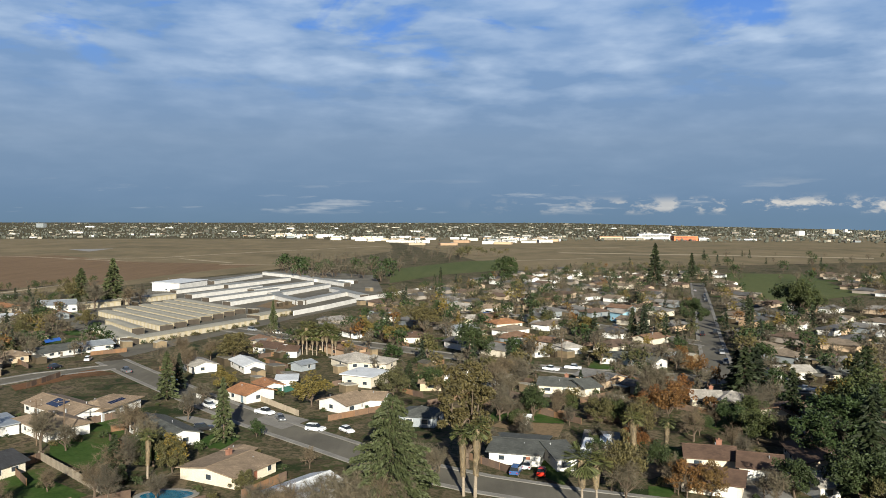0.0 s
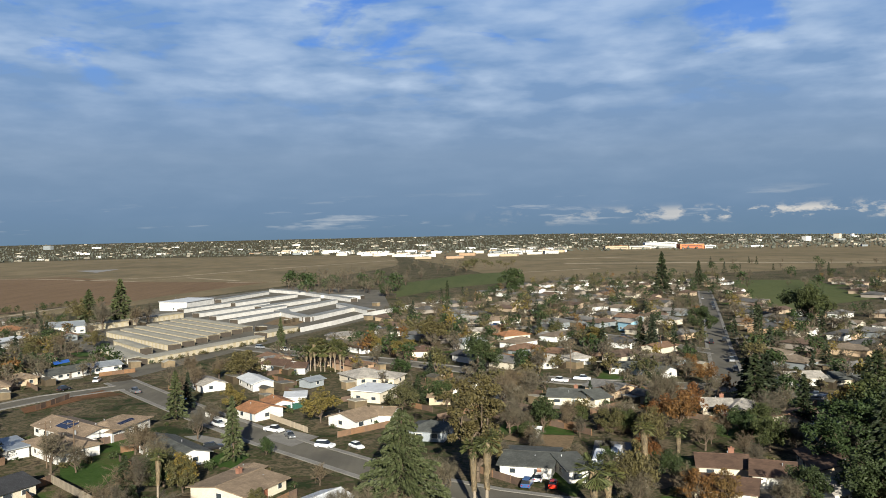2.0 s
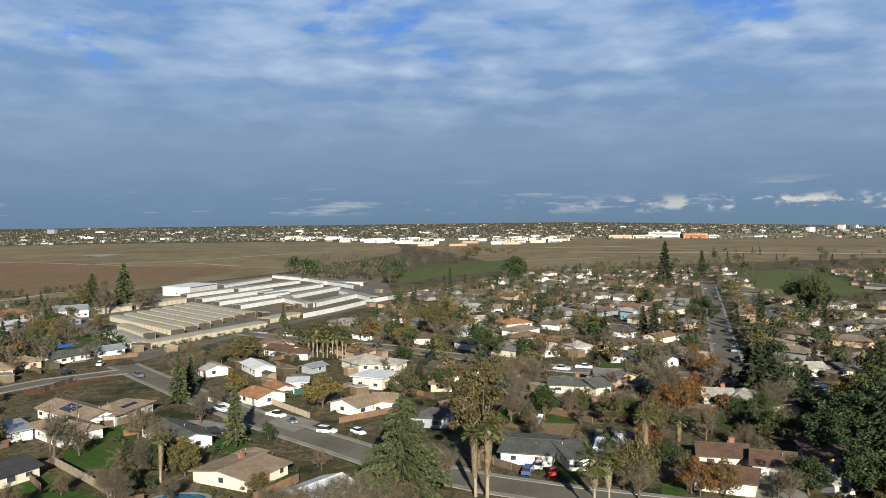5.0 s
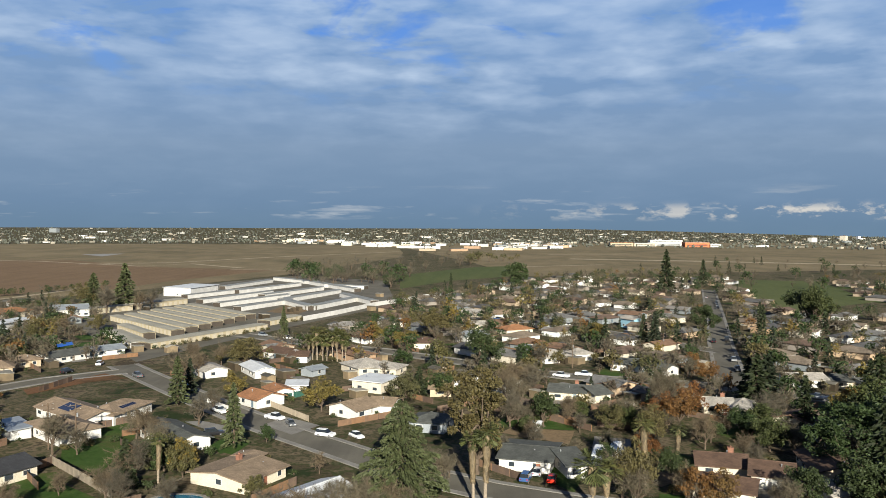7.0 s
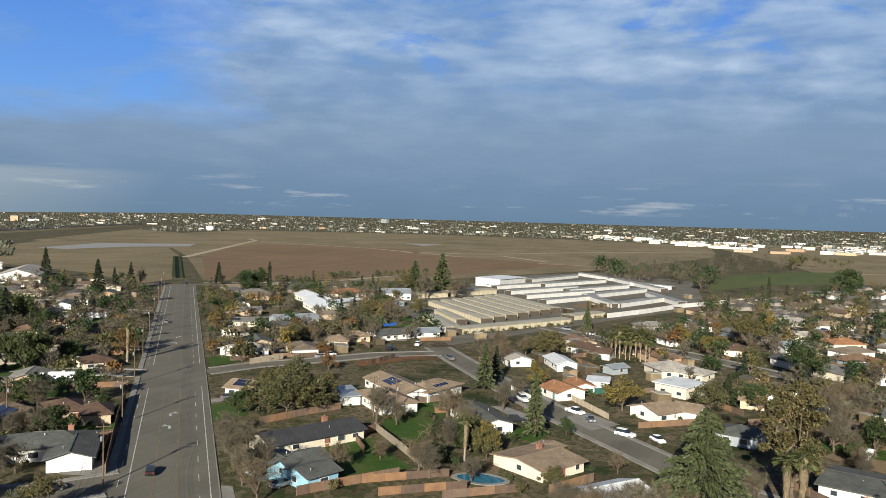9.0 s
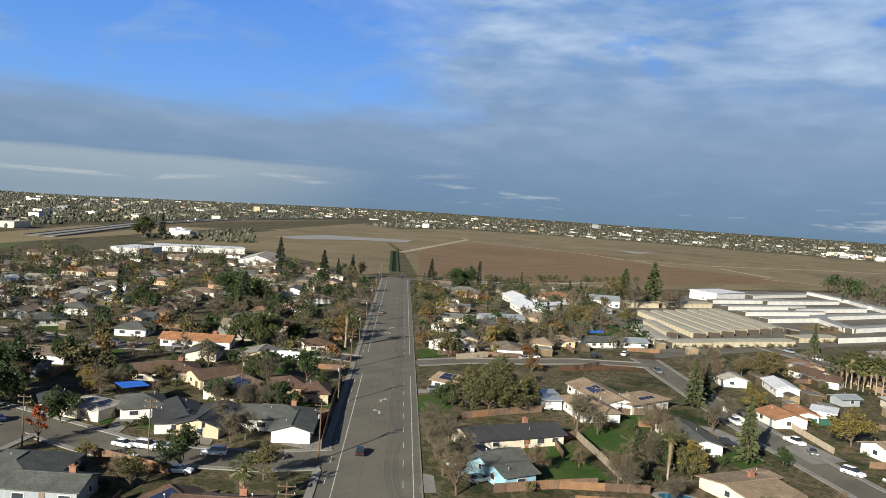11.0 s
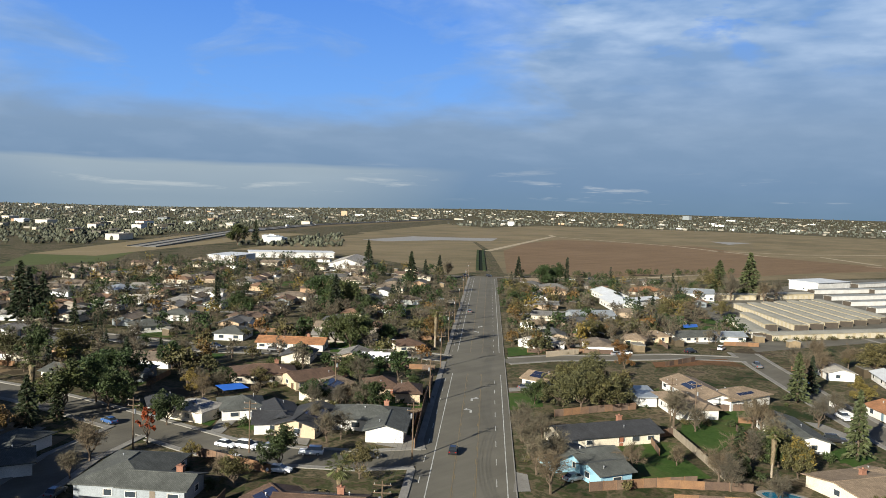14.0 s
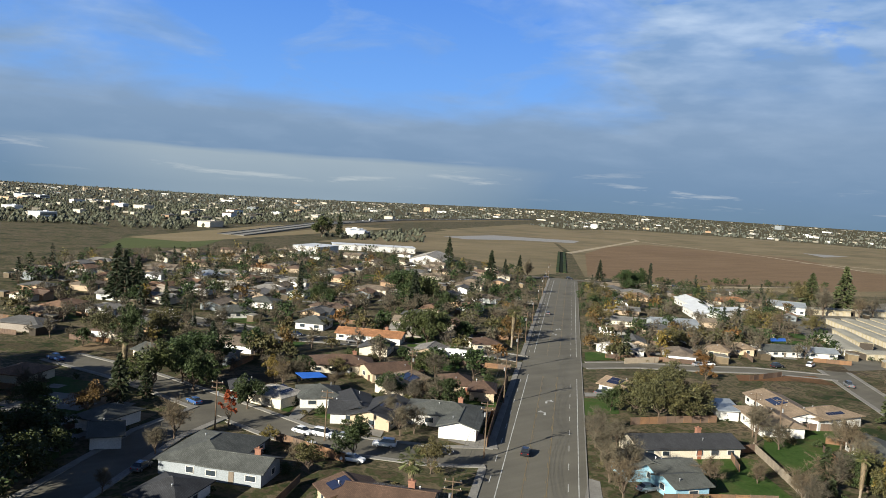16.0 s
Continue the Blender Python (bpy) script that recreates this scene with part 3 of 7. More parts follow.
# gardens, drives and bare lots
for ring in ([(-81.2, 129.8), (-74.9, 146.6), (-82.8, 157.6), (-90.3, 153.9), (-87.4, 141.4)], [(-88.8, 175.3), (-75.9, 167.3), (-78.1, 186.8), (-86.5, 199.4), (-94.1, 188.2)],
             [(-58.2, 176.4), (-50.7, 170.7), (-49.1, 181.2), (-56.3, 187.6)], [(-124.0, 150.2), (-120.9, 159.8), (-130.9, 171.4), (-135.9, 163.7)], [(-152.5, 90.7), (-141.5, 95.2), (-148.1, 99.5), (-155.6, 96.8)],
             [(-167.6, 85.0), (-156.7, 86.9), (-160.2, 90.1), (-171.6, 89.1)], [(-121.9, 112.6), (-119.8, 115.6), (-127.2, 122.0), (-128.0, 118.5)], [(7.9, 197.4), (27.4, 194.8), (27.7, 207.6), (11.5, 211.3)],
             [(16.3, 155.9), (20.9, 148.6), (24.1, 158.9), (19.0, 164.5)], [(-211.7, 161.2), (-199.9, 176.1), (-213.2, 187.6), (-226.6, 172.3)], [(-254.6, 353.8), (-261.4, 402.8), (-291.9, 445.7), (-280.8, 389.8)],
             [(-149.3, 124.9), (-139.0, 134.5), (-147.3, 142.7), (-156.6, 133.8)], [(58.8, 197.9), (67.2, 182.4), (74.0, 195.2), (63.3, 207.9)],
             [(-170.1, 204.5), (-168.0, 220.2), (-179.1, 231.1), (-180.9, 216.5)], [(45.8, 271.1), (59.7, 256.1), (66.4, 276.5), (50.0, 284.4)], [(36.9, 148.8), (35.4, 142.6), (39.5, 142.7), (42.3, 147.2)],
             [(-92.1, 143.6), (-85.1, 155.5), (-66.8, 141.9), (-78.6, 122.9)],
             [(-93.5, 180.8), (-83.6, 197.4), (-75.9, 173.2), (-73.1, 155.0), (-86.4, 166.2)],
             [(-57.1, 176.8), (-54.5, 187.5), (-50.4, 178.3), (-53.5, 171.4)]):
    sheet("lawn", ring, 0.06, LAWN, "green winter lawn with worn patches", "lawn")
for ring in ([(9.1, 191.9), (24.3, 181.9), (27.2, 193.7), (12.2, 197.4)], [(-161.7, 262.7), (-150.1, 271.7), (-163.2, 299.5), (-171.9, 283.1)],
             [(-116.6, 462.3), (-112.2, 519.4), (-90.7, 493.8), (-96.1, 446.1)]):
    sheet("bare_lot", ring, 0.055, DIRT, "bare dry dirt lot", "ground")
sheet("mulch_bed", [(-134.7, 237.2), (-121.9, 264.3), (-110.2, 255.9), (-120.5, 248.9), (-129.2, 229.5)], 0.07, REDDIRT, "reddish mulch bank beside the side street", "ground")
for ring in ([(-117.5, 108.7), (-114.8, 112.5), (-121.0, 117.5), (-128.4, 114.2), (-123.8, 106.4)], [(-153.6, 85.2), (-150.4, 86.1), (-162.3, 99.4), (-167.5, 97.1)], [(-50.5, 196.9), (-41.3, 187.8), (-36.2, 197.0), (-46.7, 205.8)],
             [(49.0, 138.2), (60.0, 136.6), (63.5, 151.0), (62.0, 153.0), (53.5, 153.5)], [(21.7, 223.0), (39.9, 226.8), (39.6, 234.4), (22.6, 232.0)], [(-135.1, 93.7), (-131.9, 95.0), (-140.2, 103.1), (-144.9, 101.8)],
             [(-137.0, 165.5), (-134.3, 172.0), (-137.0, 174.0), (-140.2, 169.0)], [(-87.0, 107.2), (-85.1, 109.8), (-91.1, 116.3), (-93.4, 115.8)], [(-71.5, 199.6), (-55.4, 184.6), (-56.8, 194.0), (-67.5, 200.8)], [(24.6, 158.9), (31.4, 189.5), (39.6, 187.0), (33.7, 159.0)]):
    sheet("driveway", ring, 0.065, CONCRETE, "pale concrete driveway", "driveway")
sheet("storage_yard", [(-214.3, 416.8), (-121.0, 287.6), (-81.9, 408.1), (-43.7, 510.6), (-73.5, 735.5), (-171.1, 814.7), (-232.0, 671.1)], 0.05, STREET, "paved yard of the storage park", "yard")


# ---- houses ----
TAKEN = []      # places that are built on: x, y, radius


def wing_shape(p, q, width, kind, h, slope=0.29, over=0.7):
    """Walls and roof of one wing between the points p and q, with its ridge along them."""
    (ax, ay), (bx, by) = p, q
    L, turn = math.hypot(bx - ax, by - ay), math.atan2(by - ay, bx - ax)
    m = Matrix.Translation(((ax + bx) / 2, (ay + by) / 2, 0)) @ Matrix.Rotation(turn, 4, "Z")
    l, w = L / 2, width / 2
    slope = 0.13 if kind == "low" else slope
    peak = h + w * slope
    walls, roof = Geo(), Geo()
    if kind in ("gable", "low"):
        walls.solid([(-l, -w, 0), (-l, w, 0), (-l, w, h), (-l, 0, peak), (-l, -w, h)], [(l, -w, 0), (l, w, 0), (l, w, h), (l, 0, peak), (l, -w, h)])
        for s in (1, -1):
            e, z = s * (w + over), h - over * slope
            a = [(-l - over, e, z + 0.05), (l + over, e, z + 0.05), (l + over, 0, peak + 0.05), (-l - over, 0, peak + 0.05)]
            b = [(x, y, k + 0.2) for x, y, k in a]
            roof.solid(a[::s], b[::s])
        roof.box(0, 0, peak + 0.2, 2 * (l + over) - 0.02, 0.3, 0.1)
    elif kind == "hip":
        walls.solid([(-l, -w, 0), (l, -w, 0), (l, w, 0), (-l, w, 0)], [(-l, -w, h), (l, -w, h), (l, w, h), (-l, w, h)])
        e, f, z = l + over, w + over, h - 0.02
        r = max(l - w, 0.3)
        k = len(roof.v)
        roof.v += [(-e, -f, z), (e, -f, z), (e, f, z), (-e, f, z), (-e, -f, z + 0.2), (e, -f, z + 0.2), (e, f, z + 0.2), (-e, f, z + 0.2), (-r, 0, peak + 0.4), (r, 0, peak + 0.4)]
        roof.f += [tuple(k + i for i in t) for t in ((3, 2, 1, 0), (0, 1, 5, 4), (1, 2, 6, 5), (2, 3, 7, 6), (3, 0, 4, 7), (4, 5, 9, 8), (5, 6, 9), (6, 7, 8, 9), (7, 4, 8))]
        roof.tube((-r, 0, peak + 0.4), (r, 0, peak + 0.4), 0.12, 0.12, 5)
    else:     # flat, or a single low slope
        tip = 0.25 if kind == "flat" else 0.9
        walls.solid([(-l, -w, 0), (l, -w, 0), (l, w, 0), (-l, w, 0)], [(-l, -w, h), (l, -w, h), (l, w, h + tip), (-l, w, h + tip)])
        a = [(-l - over, -w - over, h), (l + over, -w - over, h), (l + over, w + over, h + tip + 0.05), (-l - over, w + over, h + tip + 0.05)]
        roof.solid(a, [(x, y, k + 0.25) for x, y, k in a])
    return m, L, peak, walls, roof


def moved(geo, m):
    out = Geo()
    out.v, out.f = [tuple(m @ Vector(v)) for v in geo.v], list(geo.f)
    return out


def window_at(parent, m, x, y, z, w, h, turn, framed=True):
    """A window set in a wall, facing its own -y."""
    t = m @ pose(x, y, z, 0, 0, turn)
    if not framed:
        p = Geo()
        p.box(0, -0.02, -h / 2, w, 0.1, h)
        return part("window", moved(p, t), GLASS, parent)
    f = Geo()
    rings = []
    for e, y in ((0.06, 0.02), (0.06, -0.08), (-0.05, -0.08), (-0.05, 0.02)):
        a, b = w / 2 + e, h / 2 + e
        rings.append([(-a, y, -b), (a, y, -b), (a, y, b), (-a, y, b)])
    f.v = [p for r in rings for p in r]
    f.f = [(4 * k + i, 4 * k + (i + 1) % 4, 4 * ((k + 1) % 4) + (i + 1) % 4, 4 * ((k + 1) % 4) + i) for k in range(4) for i in range(4)]
    ob = part("window", moved(f, t), TRIM, parent)
    p = Geo()
    p.box(0, -0.01, -h / 2, w, 0.05, h)
    part("pane", moved(p, t), GLASS, ob)
    return ob


def wing(parent, p, q, width, kind, h, walls, roof, rnd, detail=2, extras=(), framed=True):
    m, L, peak, wg, rg = wing_shape(p, q, width, kind, h)
    part("wall", moved(wg, m), walls, parent)
    top = part("roof", moved(rg, m), roof, parent)
    l, w = L / 2, width / 2
    if detail:
        n = max(1, int(L / (3.6 if detail > 1 else 6 if framed else 8)))
        for s in (1, -1):
            for i in range(n):
                x = -l + (i + 0.5) * L / n + rnd.uniform(-0.4, 0.4)
                if s < 0 and i == n // 2 and "door" in extras:
                    d = Geo()
                    d.box(0, -0.02, 0.1, 0.95, 0.1, 2.05)
                    part("door", moved(d, m @ pose(x, -w, 0)), DOORS, parent)
                elif rnd.random() < (0.8 if framed else 0.6):
                    window_at(parent, m, x, -s * w, 1.4, rnd.choice((1.2, 1.6, 1.9)), rnd.choice((1.0, 1.2)), 0 if s > 0 else 180, framed)
        if detail > 1:
            for s in (1, -1):
                if width > 5:
                    window_at(parent, m, s * l, rnd.uniform(-1, 1), 1.4, 1.4, 1.1, 90 * s)
            for k in range(1):
                v = Geo()
                x, y = rnd.uniform(-l * 0.7, l * 0.7), rnd.uniform(0.2, 0.6) * w * rnd.choice((1, -1))
                z = peak - abs(y) * 0.29
                v.tube((x, y, z - 0.1), (x, y, z + 0.65), 0.09, 0.09, 6)
                v.tube((x, y, z + 0.65), (x, y, z + 0.8), 0.16, 0.10, 6)
                part("vent_pipe", moved(v, m), STEEL, top)
    for e in extras:
        if e == "chimney":
            c = Geo()
            x = l * 0.45
            c.box(x, w * 0.35, 0, 1.1, 0.8, peak + 0.9)
            c.box(x, w * 0.35, peak + 0.9, 1.3, 1.0, 0.15)
            c.tube((x, w * 0.35, peak + 1.05), (x, w * 0.35, peak + 1.35), 0.2, 0.18, 6)
            part("chimney", moved(c, m), BRICK, parent)
        elif e in ("garage_left", "garage_right", "garage_end"):
            d = Geo()
            d.box(0, 0, 0.05, 4.6, 0.12, 2.1)
            for k in range(4):
                d.box(0, -0.08, 0.12 + 0.52 * k, 4.4, 0.06, 0.44)
            t = {"garage_left": pose(-l + 3.2, -w, 0), "garage_right": pose(l - 3.2, -w, 0), "garage_end": pose(l, 0, 0, 0, 0, 90)}[e]
            part("garage_door", moved(d, m @ t), GARAGE, parent)
        elif e.startswith("solar"):
            s = -1 if e.endswith("front") else 1
            cols = min(6, int(L / 1.6))
            slant = math.atan(0.29)
            for i in range(cols):
                for k in range(2):
                    y = s * (w * 0.25 + k * 1.75)
                    if abs(y) + 0.9 > w:
                        continue
                    b = Geo()
                    b.box(0, 0, 0, 1.0, 1.65, 0.05)
                    t = m @ Matrix.Translation(((i - cols / 2 + 0.5) * 1.05, y, peak - abs(y) * 0.29 + 0.34)) @ Matrix.Rotation(-s * slant, 4, "X")
                    part("solar_panel", moved(b, t), SOLAR, top)
    return peak


def by_corners(a, b, c, kind, *extras):
    """A wing from three corners of its eaves; the ridge runs along b to c."""
    (ax, ay), (bx, by), (cx, cy) = a, b, c
    p = ((ax + bx) / 2, (ay + by) / 2)
    return (p, (p[0] + cx - bx, p[1] + cy - by), math.hypot(ax - bx, ay - by) - 1.2, kind, *extras)


HOUSE_RND = random.Random(5)


def house(label, wings, walls=WALLS, roof=ROOFS, h=2.5, group="houses in the neighbourhood", category="house", detail=2, name="house"):
    """A house of one or more wings, each (p, q, width, kind, extras)."""
    (ax, ay), (bx, by) = wings[0][:2]
    x, y = (ax + bx) / 2, (ay + by) / 2
    ob = thing(name, x, y, 0, 0, label, category, group)
    for i, (p, q, w, kind, *ex) in enumerate(wings):
        p, q = (p[0] - x, p[1] - y), (q[0] - x, q[1] - y)
        wing(ob, p, q, w, kind, h + 0.06 * (i % 2) + (0.12 if i == 2 else 0), walls, roof, HOUSE_RND, detail, tuple(ex))
        TAKEN.append((x + (p[0] + q[0]) / 2, y + (p[1] + q[1]) / 2, math.hypot(p[0] - q[0], p[1] - q[1]) / 2 + 2))
    return ob

TAKEN.append((-52.4, 142.1, 9.0))     # the swimming pool
# beside the main road, on its right
house("small house with tan shingle roof and solar panels behind a shrub", [((-139.7, 178.1), (-132.2, 179.1), 9, "gable", "solar_front", "door")], WHITE, R_TAN)
house("rambling white house with tan hipped roof and many solar panels", [((-102.3, 190.7), (-88.9, 179.8), 10, "hip", "door"), ((-109.4, 208.0), (-89.9, 193.0), 10, "gable", "solar_front"), ((-92.2, 195.2), (-88.9, 211.2), 9.5, "hip", "solar_front", "garage_right")], WHITE, R_TAN, 2.6)
house("long house with dark shingle roof and cream walls", [((-99.6, 136.0), (-89.6, 156.9), 9.5, "gable", "door", "chimney")], CREAM, R_DARK)
house("light blue house with grey gabled roofs", [((-93.0, 128.4), (-86.4, 125.1), 9, "gable"), ((-87.2, 124.9), (-84.0, 133.8), 7.5, "gable", "door"), ((-80.6, 121.4), (-78.2, 128.0), 6.5, "gable")], BLUE, R_GREY)
house("grey-roofed house with a bright white gable end", [((-73.9, 188.1), (-60.4, 173.3), 8.5, "gable", "door")], WHITE, R_GREY)
house("low house with wide low tan roof beside the pool", [by_corners((-52.6, 153.6), (-41.6, 143.5), (-36.2, 154.2), "low", "door", "chimney"), by_corners((-48.4, 163.0), (-42.3, 161.0), (-41.5, 163.9), "low")], CREAM, R_TAN, 2.2)
house("pale sheet-roofed building in the shade of the cedar", [((-30.5, 133.8), (-23.2, 144.0), 9, "gable")], WHITE, R_WHITE)
house("white house with orange tiled gable roof", [((-60.6, 224.1), (-53.8, 217.8), 9, "gable", "door"), ((-56.6, 233.4), (-52.2, 226.6), 6, "gable")], WHITE, R_ORANGE)
house("white flat carport beside the orange-roofed house", [((-53.5, 237.5), (-47.8, 238.4), 7, "flat")], WHITE, R_WHITE, 2.5, category="carport", detail=0, name="carport")
house("large low house with pale white roof", [((-39.2, 269.5), (-29.0, 276.7), 13, "hip", "door"), ((-30.9, 270.2), (-21.3, 266.8), 9, "hip")], CREAM, R_PALE)
house("boxy cream building with bright white roof", [((-32.0, 244.2), (-22.6, 239.7), 10, "flat")], CREAM, R_WHITE, 3.4)
house("white gabled house half in the shade of the cedar", [((-31.8, 205.9), (-26.7, 212.9), 10, "gable", "door"), ((-24.6, 214.4), (-18.4, 213.0), 8, "gable")], WHITE, R_TAN)
house("small white house with grey roof among bare trees", [((-90.6, 270.0), (-82.2, 259.0), 8, "gable")], WHITE, R_PALE)
house("white-roofed cottage among bare trees", [((-74.1, 272.4), (-65.8, 259.1), 7, "gable")], WHITE, R_WHITE)
house("white house with brown roof behind palms", [((-74.4, 303.7), (-64.8, 298.0), 9, "gable", "door"), ((-64.5, 292.5), (-57.7, 292.5), 8, "gable")], WHITE, R_BROWN)
house("small pale green shed roof beside the fence", [((-52.8, 262.6), (-49.1, 268.0), 5, "gable")], GREYWALL, R_METAL, 2.3)
house("brick-coloured house with brown roof behind yellow trees", [((-21.7, 328.8), (-10.8, 328.8), 10, "hip", "door")], CREAM, R_BROWN)
house("white metal workshop with a large door", [((-1.4, 341.0), (8.5, 346.6), 10, "gable", "garage_left")], WHITE, R_METAL, 3.6)
house("house with pale roof and white carport", [((17.6, 370.7), (30.0, 377.2), 10, "hip", "door")], CREAM, R_ORANGE)
house("house with long pale roof", [((-2.5, 388.8), (10.1, 391.2), 9, "gable")], CREAM, R_PALE)
house("house with orange roof and white front", [((14.4, 436.5), (30.6, 445.4), 10, "hip")], WHITE, R_TAN)
house("house with broad white roof", [((0.4, 452.0), (11.5, 442.5), 9, "gable")], CREAM, R_PALE)
house("cream bungalow with grey gable roof", [((25.8, 233.8), (35.8, 231.3), 9, "gable", "door", "chimney"), ((35.0, 228.8), (39.7, 231.3), 10, "gable")], CREAM, R_GREY, 2.6)
house("long low house with brown-grey roof and white trim", [by_corners((8.9, 177.1), (9.2, 161.7), (19.5, 159.1), "low", "door"), ((19.8, 161.2), (24.2, 162.1), 9, "shed")], WHITE, R_GREY)
house("pale blue two-storey house among trees", [((82.3, 403.3), (87.4, 395.4), 8, "gable")], BLUE, R_PALE, 4.6)
house("pale grey-roofed house among trees", [((27.7, 295.4), (37.7, 299.6), 11, "hip"), ((40.1, 301.0), (46.9, 303.8), 9, "hip")], WHITE, R_PALE)
house("white house with grey roof beside the street", [((52.7, 282.4), (61.2, 280.0), 9, "gable", "door"), ((62.6, 277.5), (70.1, 268.3), 8, "gable")], WHITE, R_GREY)
house("house with pale shingle roof and porch", [((65.3, 217.3), (72.6, 215.9), 9, "gable", "door", "chimney"), ((72.1, 214.5), (78.4, 213.1), 10, "hip")], CREAM, R_PALE)
house("long house with a whitish roof", [((101.9, 254.6), (114.2, 255.6), 9, "gable", "door")], WHITE, R_PALE)
house("low house with olive-grey roof", [((117.3, 254.6), (122.7, 251.7), 8, "gable"), ((121.7, 247.8), (126.5, 249.8), 7, "gable")], CREAM, R_GREY)
house("shed with ribbed metal roof", [((81.0, 186.0), (88.1, 187.1), 9, "gable")], GREYWALL, R_METAL)
house("large brown-roofed house of several wings with white garage doors", [((48.1, 163.7), (57.3, 161.7), 9, "gable", "chimney"), ((44.1, 150.0), (53.7, 145.6), 9, "gable", "door", "garage_right"), ((57.2, 157.6), (64.3, 155.0), 10, "gable", "garage_left")], CREAM, R_BROWN)
house("house with steep brown roof lit from behind", [((75.3, 168.7), (73.2, 154.2), 9, "gable")], TAN, R_BROWN)
house("small house with pale roof in the shade", [((64.8, 145.0), (68.9, 146.0), 8, "gable")], WHITE, R_PALE)
house("brown-roofed cottage behind dark shrubs", [((-10.0, 236.2), (-3.7, 236.2), 8, "gable")], TAN, R_TAN)
house("grey-roofed house in the shade beneath the cedar", [((-12.2, 196.6), (-3.7, 194.3), 9, "hip")], GREYWALL, R_GREY)
house("pale-roofed house behind the tall tree", [((6.7, 244.4), (15.6, 239.9), 9, "hip")], WHITE, R_PALE)
# right of the main road, towards the field
house("house with white patched roof and covered porch", [((-176.7, 222.9), (-175.4, 232.8), 10, "gable", "door"), ((-172.2, 228.6), (-167.6, 232.3), 8, "flat")], WHITE, R_PALE)
house("small white house behind the olive trees", [((-205.4, 257.6), (-204.5, 266.7), 7, "gable")], WHITE, R_TAN)
house("house with brown roof and open carport", [((-161.3, 262.4), (-154.0, 265.7), 10, "hip", "door"), ((-160.3, 275.4), (-154.4, 281.1), 9, "hip")], TAN, R_TAN)
house("grey-roofed house with a blue tarp", [((-153.6, 282.6), (-144.8, 299.5), 9, "gable", "door")], WHITE, R_GREY)
house("house with pale grey roof beside the storage park", [((-143.5, 299.2), (-135.9, 308.0), 8, "gable")], WHITE, R_METAL)
house("long grey-roofed workshop among parked cars", [((-213.5, 299.4), (-202.1, 315.9), 11, "gable")], GREYWALL, R_METAL)
house("church with a steep white roof and an orange tiled wing", [((-236.2, 370.3), (-209.3, 343.8), 14, "gable"), ((-263.2, 400.5), (-238.6, 378.5), 12, "gable"), ((-223.0, 364.1), (-219.7, 390.7), 8, "flat")], WHITE, R_WHITE, 3.6, category="church", name="church")
house("low house with orange tiled roof", [((-252.6, 412.8), (-247.0, 437.1), 12, "hip")], CREAM, R_ORANGE, 3.2)
house("white metal hall with pale blue roof", [((-228.4, 430.6), (-213.1, 440.9), 14, "gable")], WHITE, R_METAL, 4.2)
house("white flat-roofed warehouse with plain walls", [((-206.2, 561.8), (-197.8, 598.1), 22, "flat")], WHITE, R_WHITE, 6.0, category="warehouse", name="warehouse")
# left of the main road
# grey walls put the shade on this front into the colour
house("large house with blue-grey hipped roof and a brick chimney", [((-128.0, 53.0), (-139.2, 65.8), 12.5, "hip"), ((-129.0, 57.0), (-120.5, 64.0), 8, "gable", "chimney", "door")], GREYWALL, R_GREY, 2.6)
house("dark-roofed house in deep shade at the corner", [((-122.0, 43.6), (-115.6, 48.3), 10, "hip")], WHITE, R_DARK)
house("yellow-walled house with pale hipped roof", [((-164.5, 84.6), (-167.5, 92.0), 10, "hip", "door", "solar_front")], CREAM, R_PALE)
house("white house with wide grey roof and a garage", [((-163.9, 93.4), (-159.8, 101.9), 11, "hip", "garage_right")], WHITE, R_GREY)
house("house with dark brown roof and white front", [((-149.2, 93.4), (-145.8, 98.5), 9, "gable", "door"), ((-156.4, 103.2), (-143.2, 97.2), 8, "gable")], WHITE, R_DARK)
house("house with steep dark roof and timber gable", [((-138.4, 96.4), (-147.5, 109.7), 9, "gable", "solar_front")], TAN, R_DARK)
house("grey-roofed house with white garage at the corner", [((-142.5, 109.6), (-129.8, 120.4), 11, "hip", "door", "chimney"), ((-131.5, 117.5), (-123.4, 108.6), 8, "gable", "garage_end")], WHITE, R_GREY, 2.6)
house("brown hip-roofed house with a tall chimney", [((-193.9, 113.7), (-185.4, 128.4), 11, "hip", "chimney", "door")], CREAM, R_BROWN, 2.6)
house("house with reddish roof and solar panels", [((-178.5, 121.9), (-176.1, 136.3), 10, "gable", "solar_back", "door")], TAN, R_BROWN)
house("tan gabled house with solar panels on its roof", [((-160.5, 117.9), (-167.4, 129.7), 9, "gable", "solar_front")], CREAM, R_TAN)
house("house with red-brown roof and a tan gabled wing", [((-159.8, 134.2), (-155.8, 140.7), 11, "hip", "door"), ((-150.7, 136.2), (-146.4, 140.7), 10, "hip")], TAN, R_BROWN)
house("white house with tan roof and trim lawn", [((-233.9, 148.2), (-217.1, 163.1), 9, "gable", "door", "chimney")], WHITE, R_ORANGE)
house("tan house beside the palm", [((-201.4, 181.0), (-197.2, 189.1), 9, "hip")], CREAM, R_BROWN)
house("long brown-roofed house with chimney and solar panels", [((-103.8, 69.2), (-93.5, 78.0), 11, "gable", "chimney", "solar_back"), ((-108.2, 71.0), (-102.6, 69.9), 9, "gable", "solar_front")], TAN, R_BROWN)
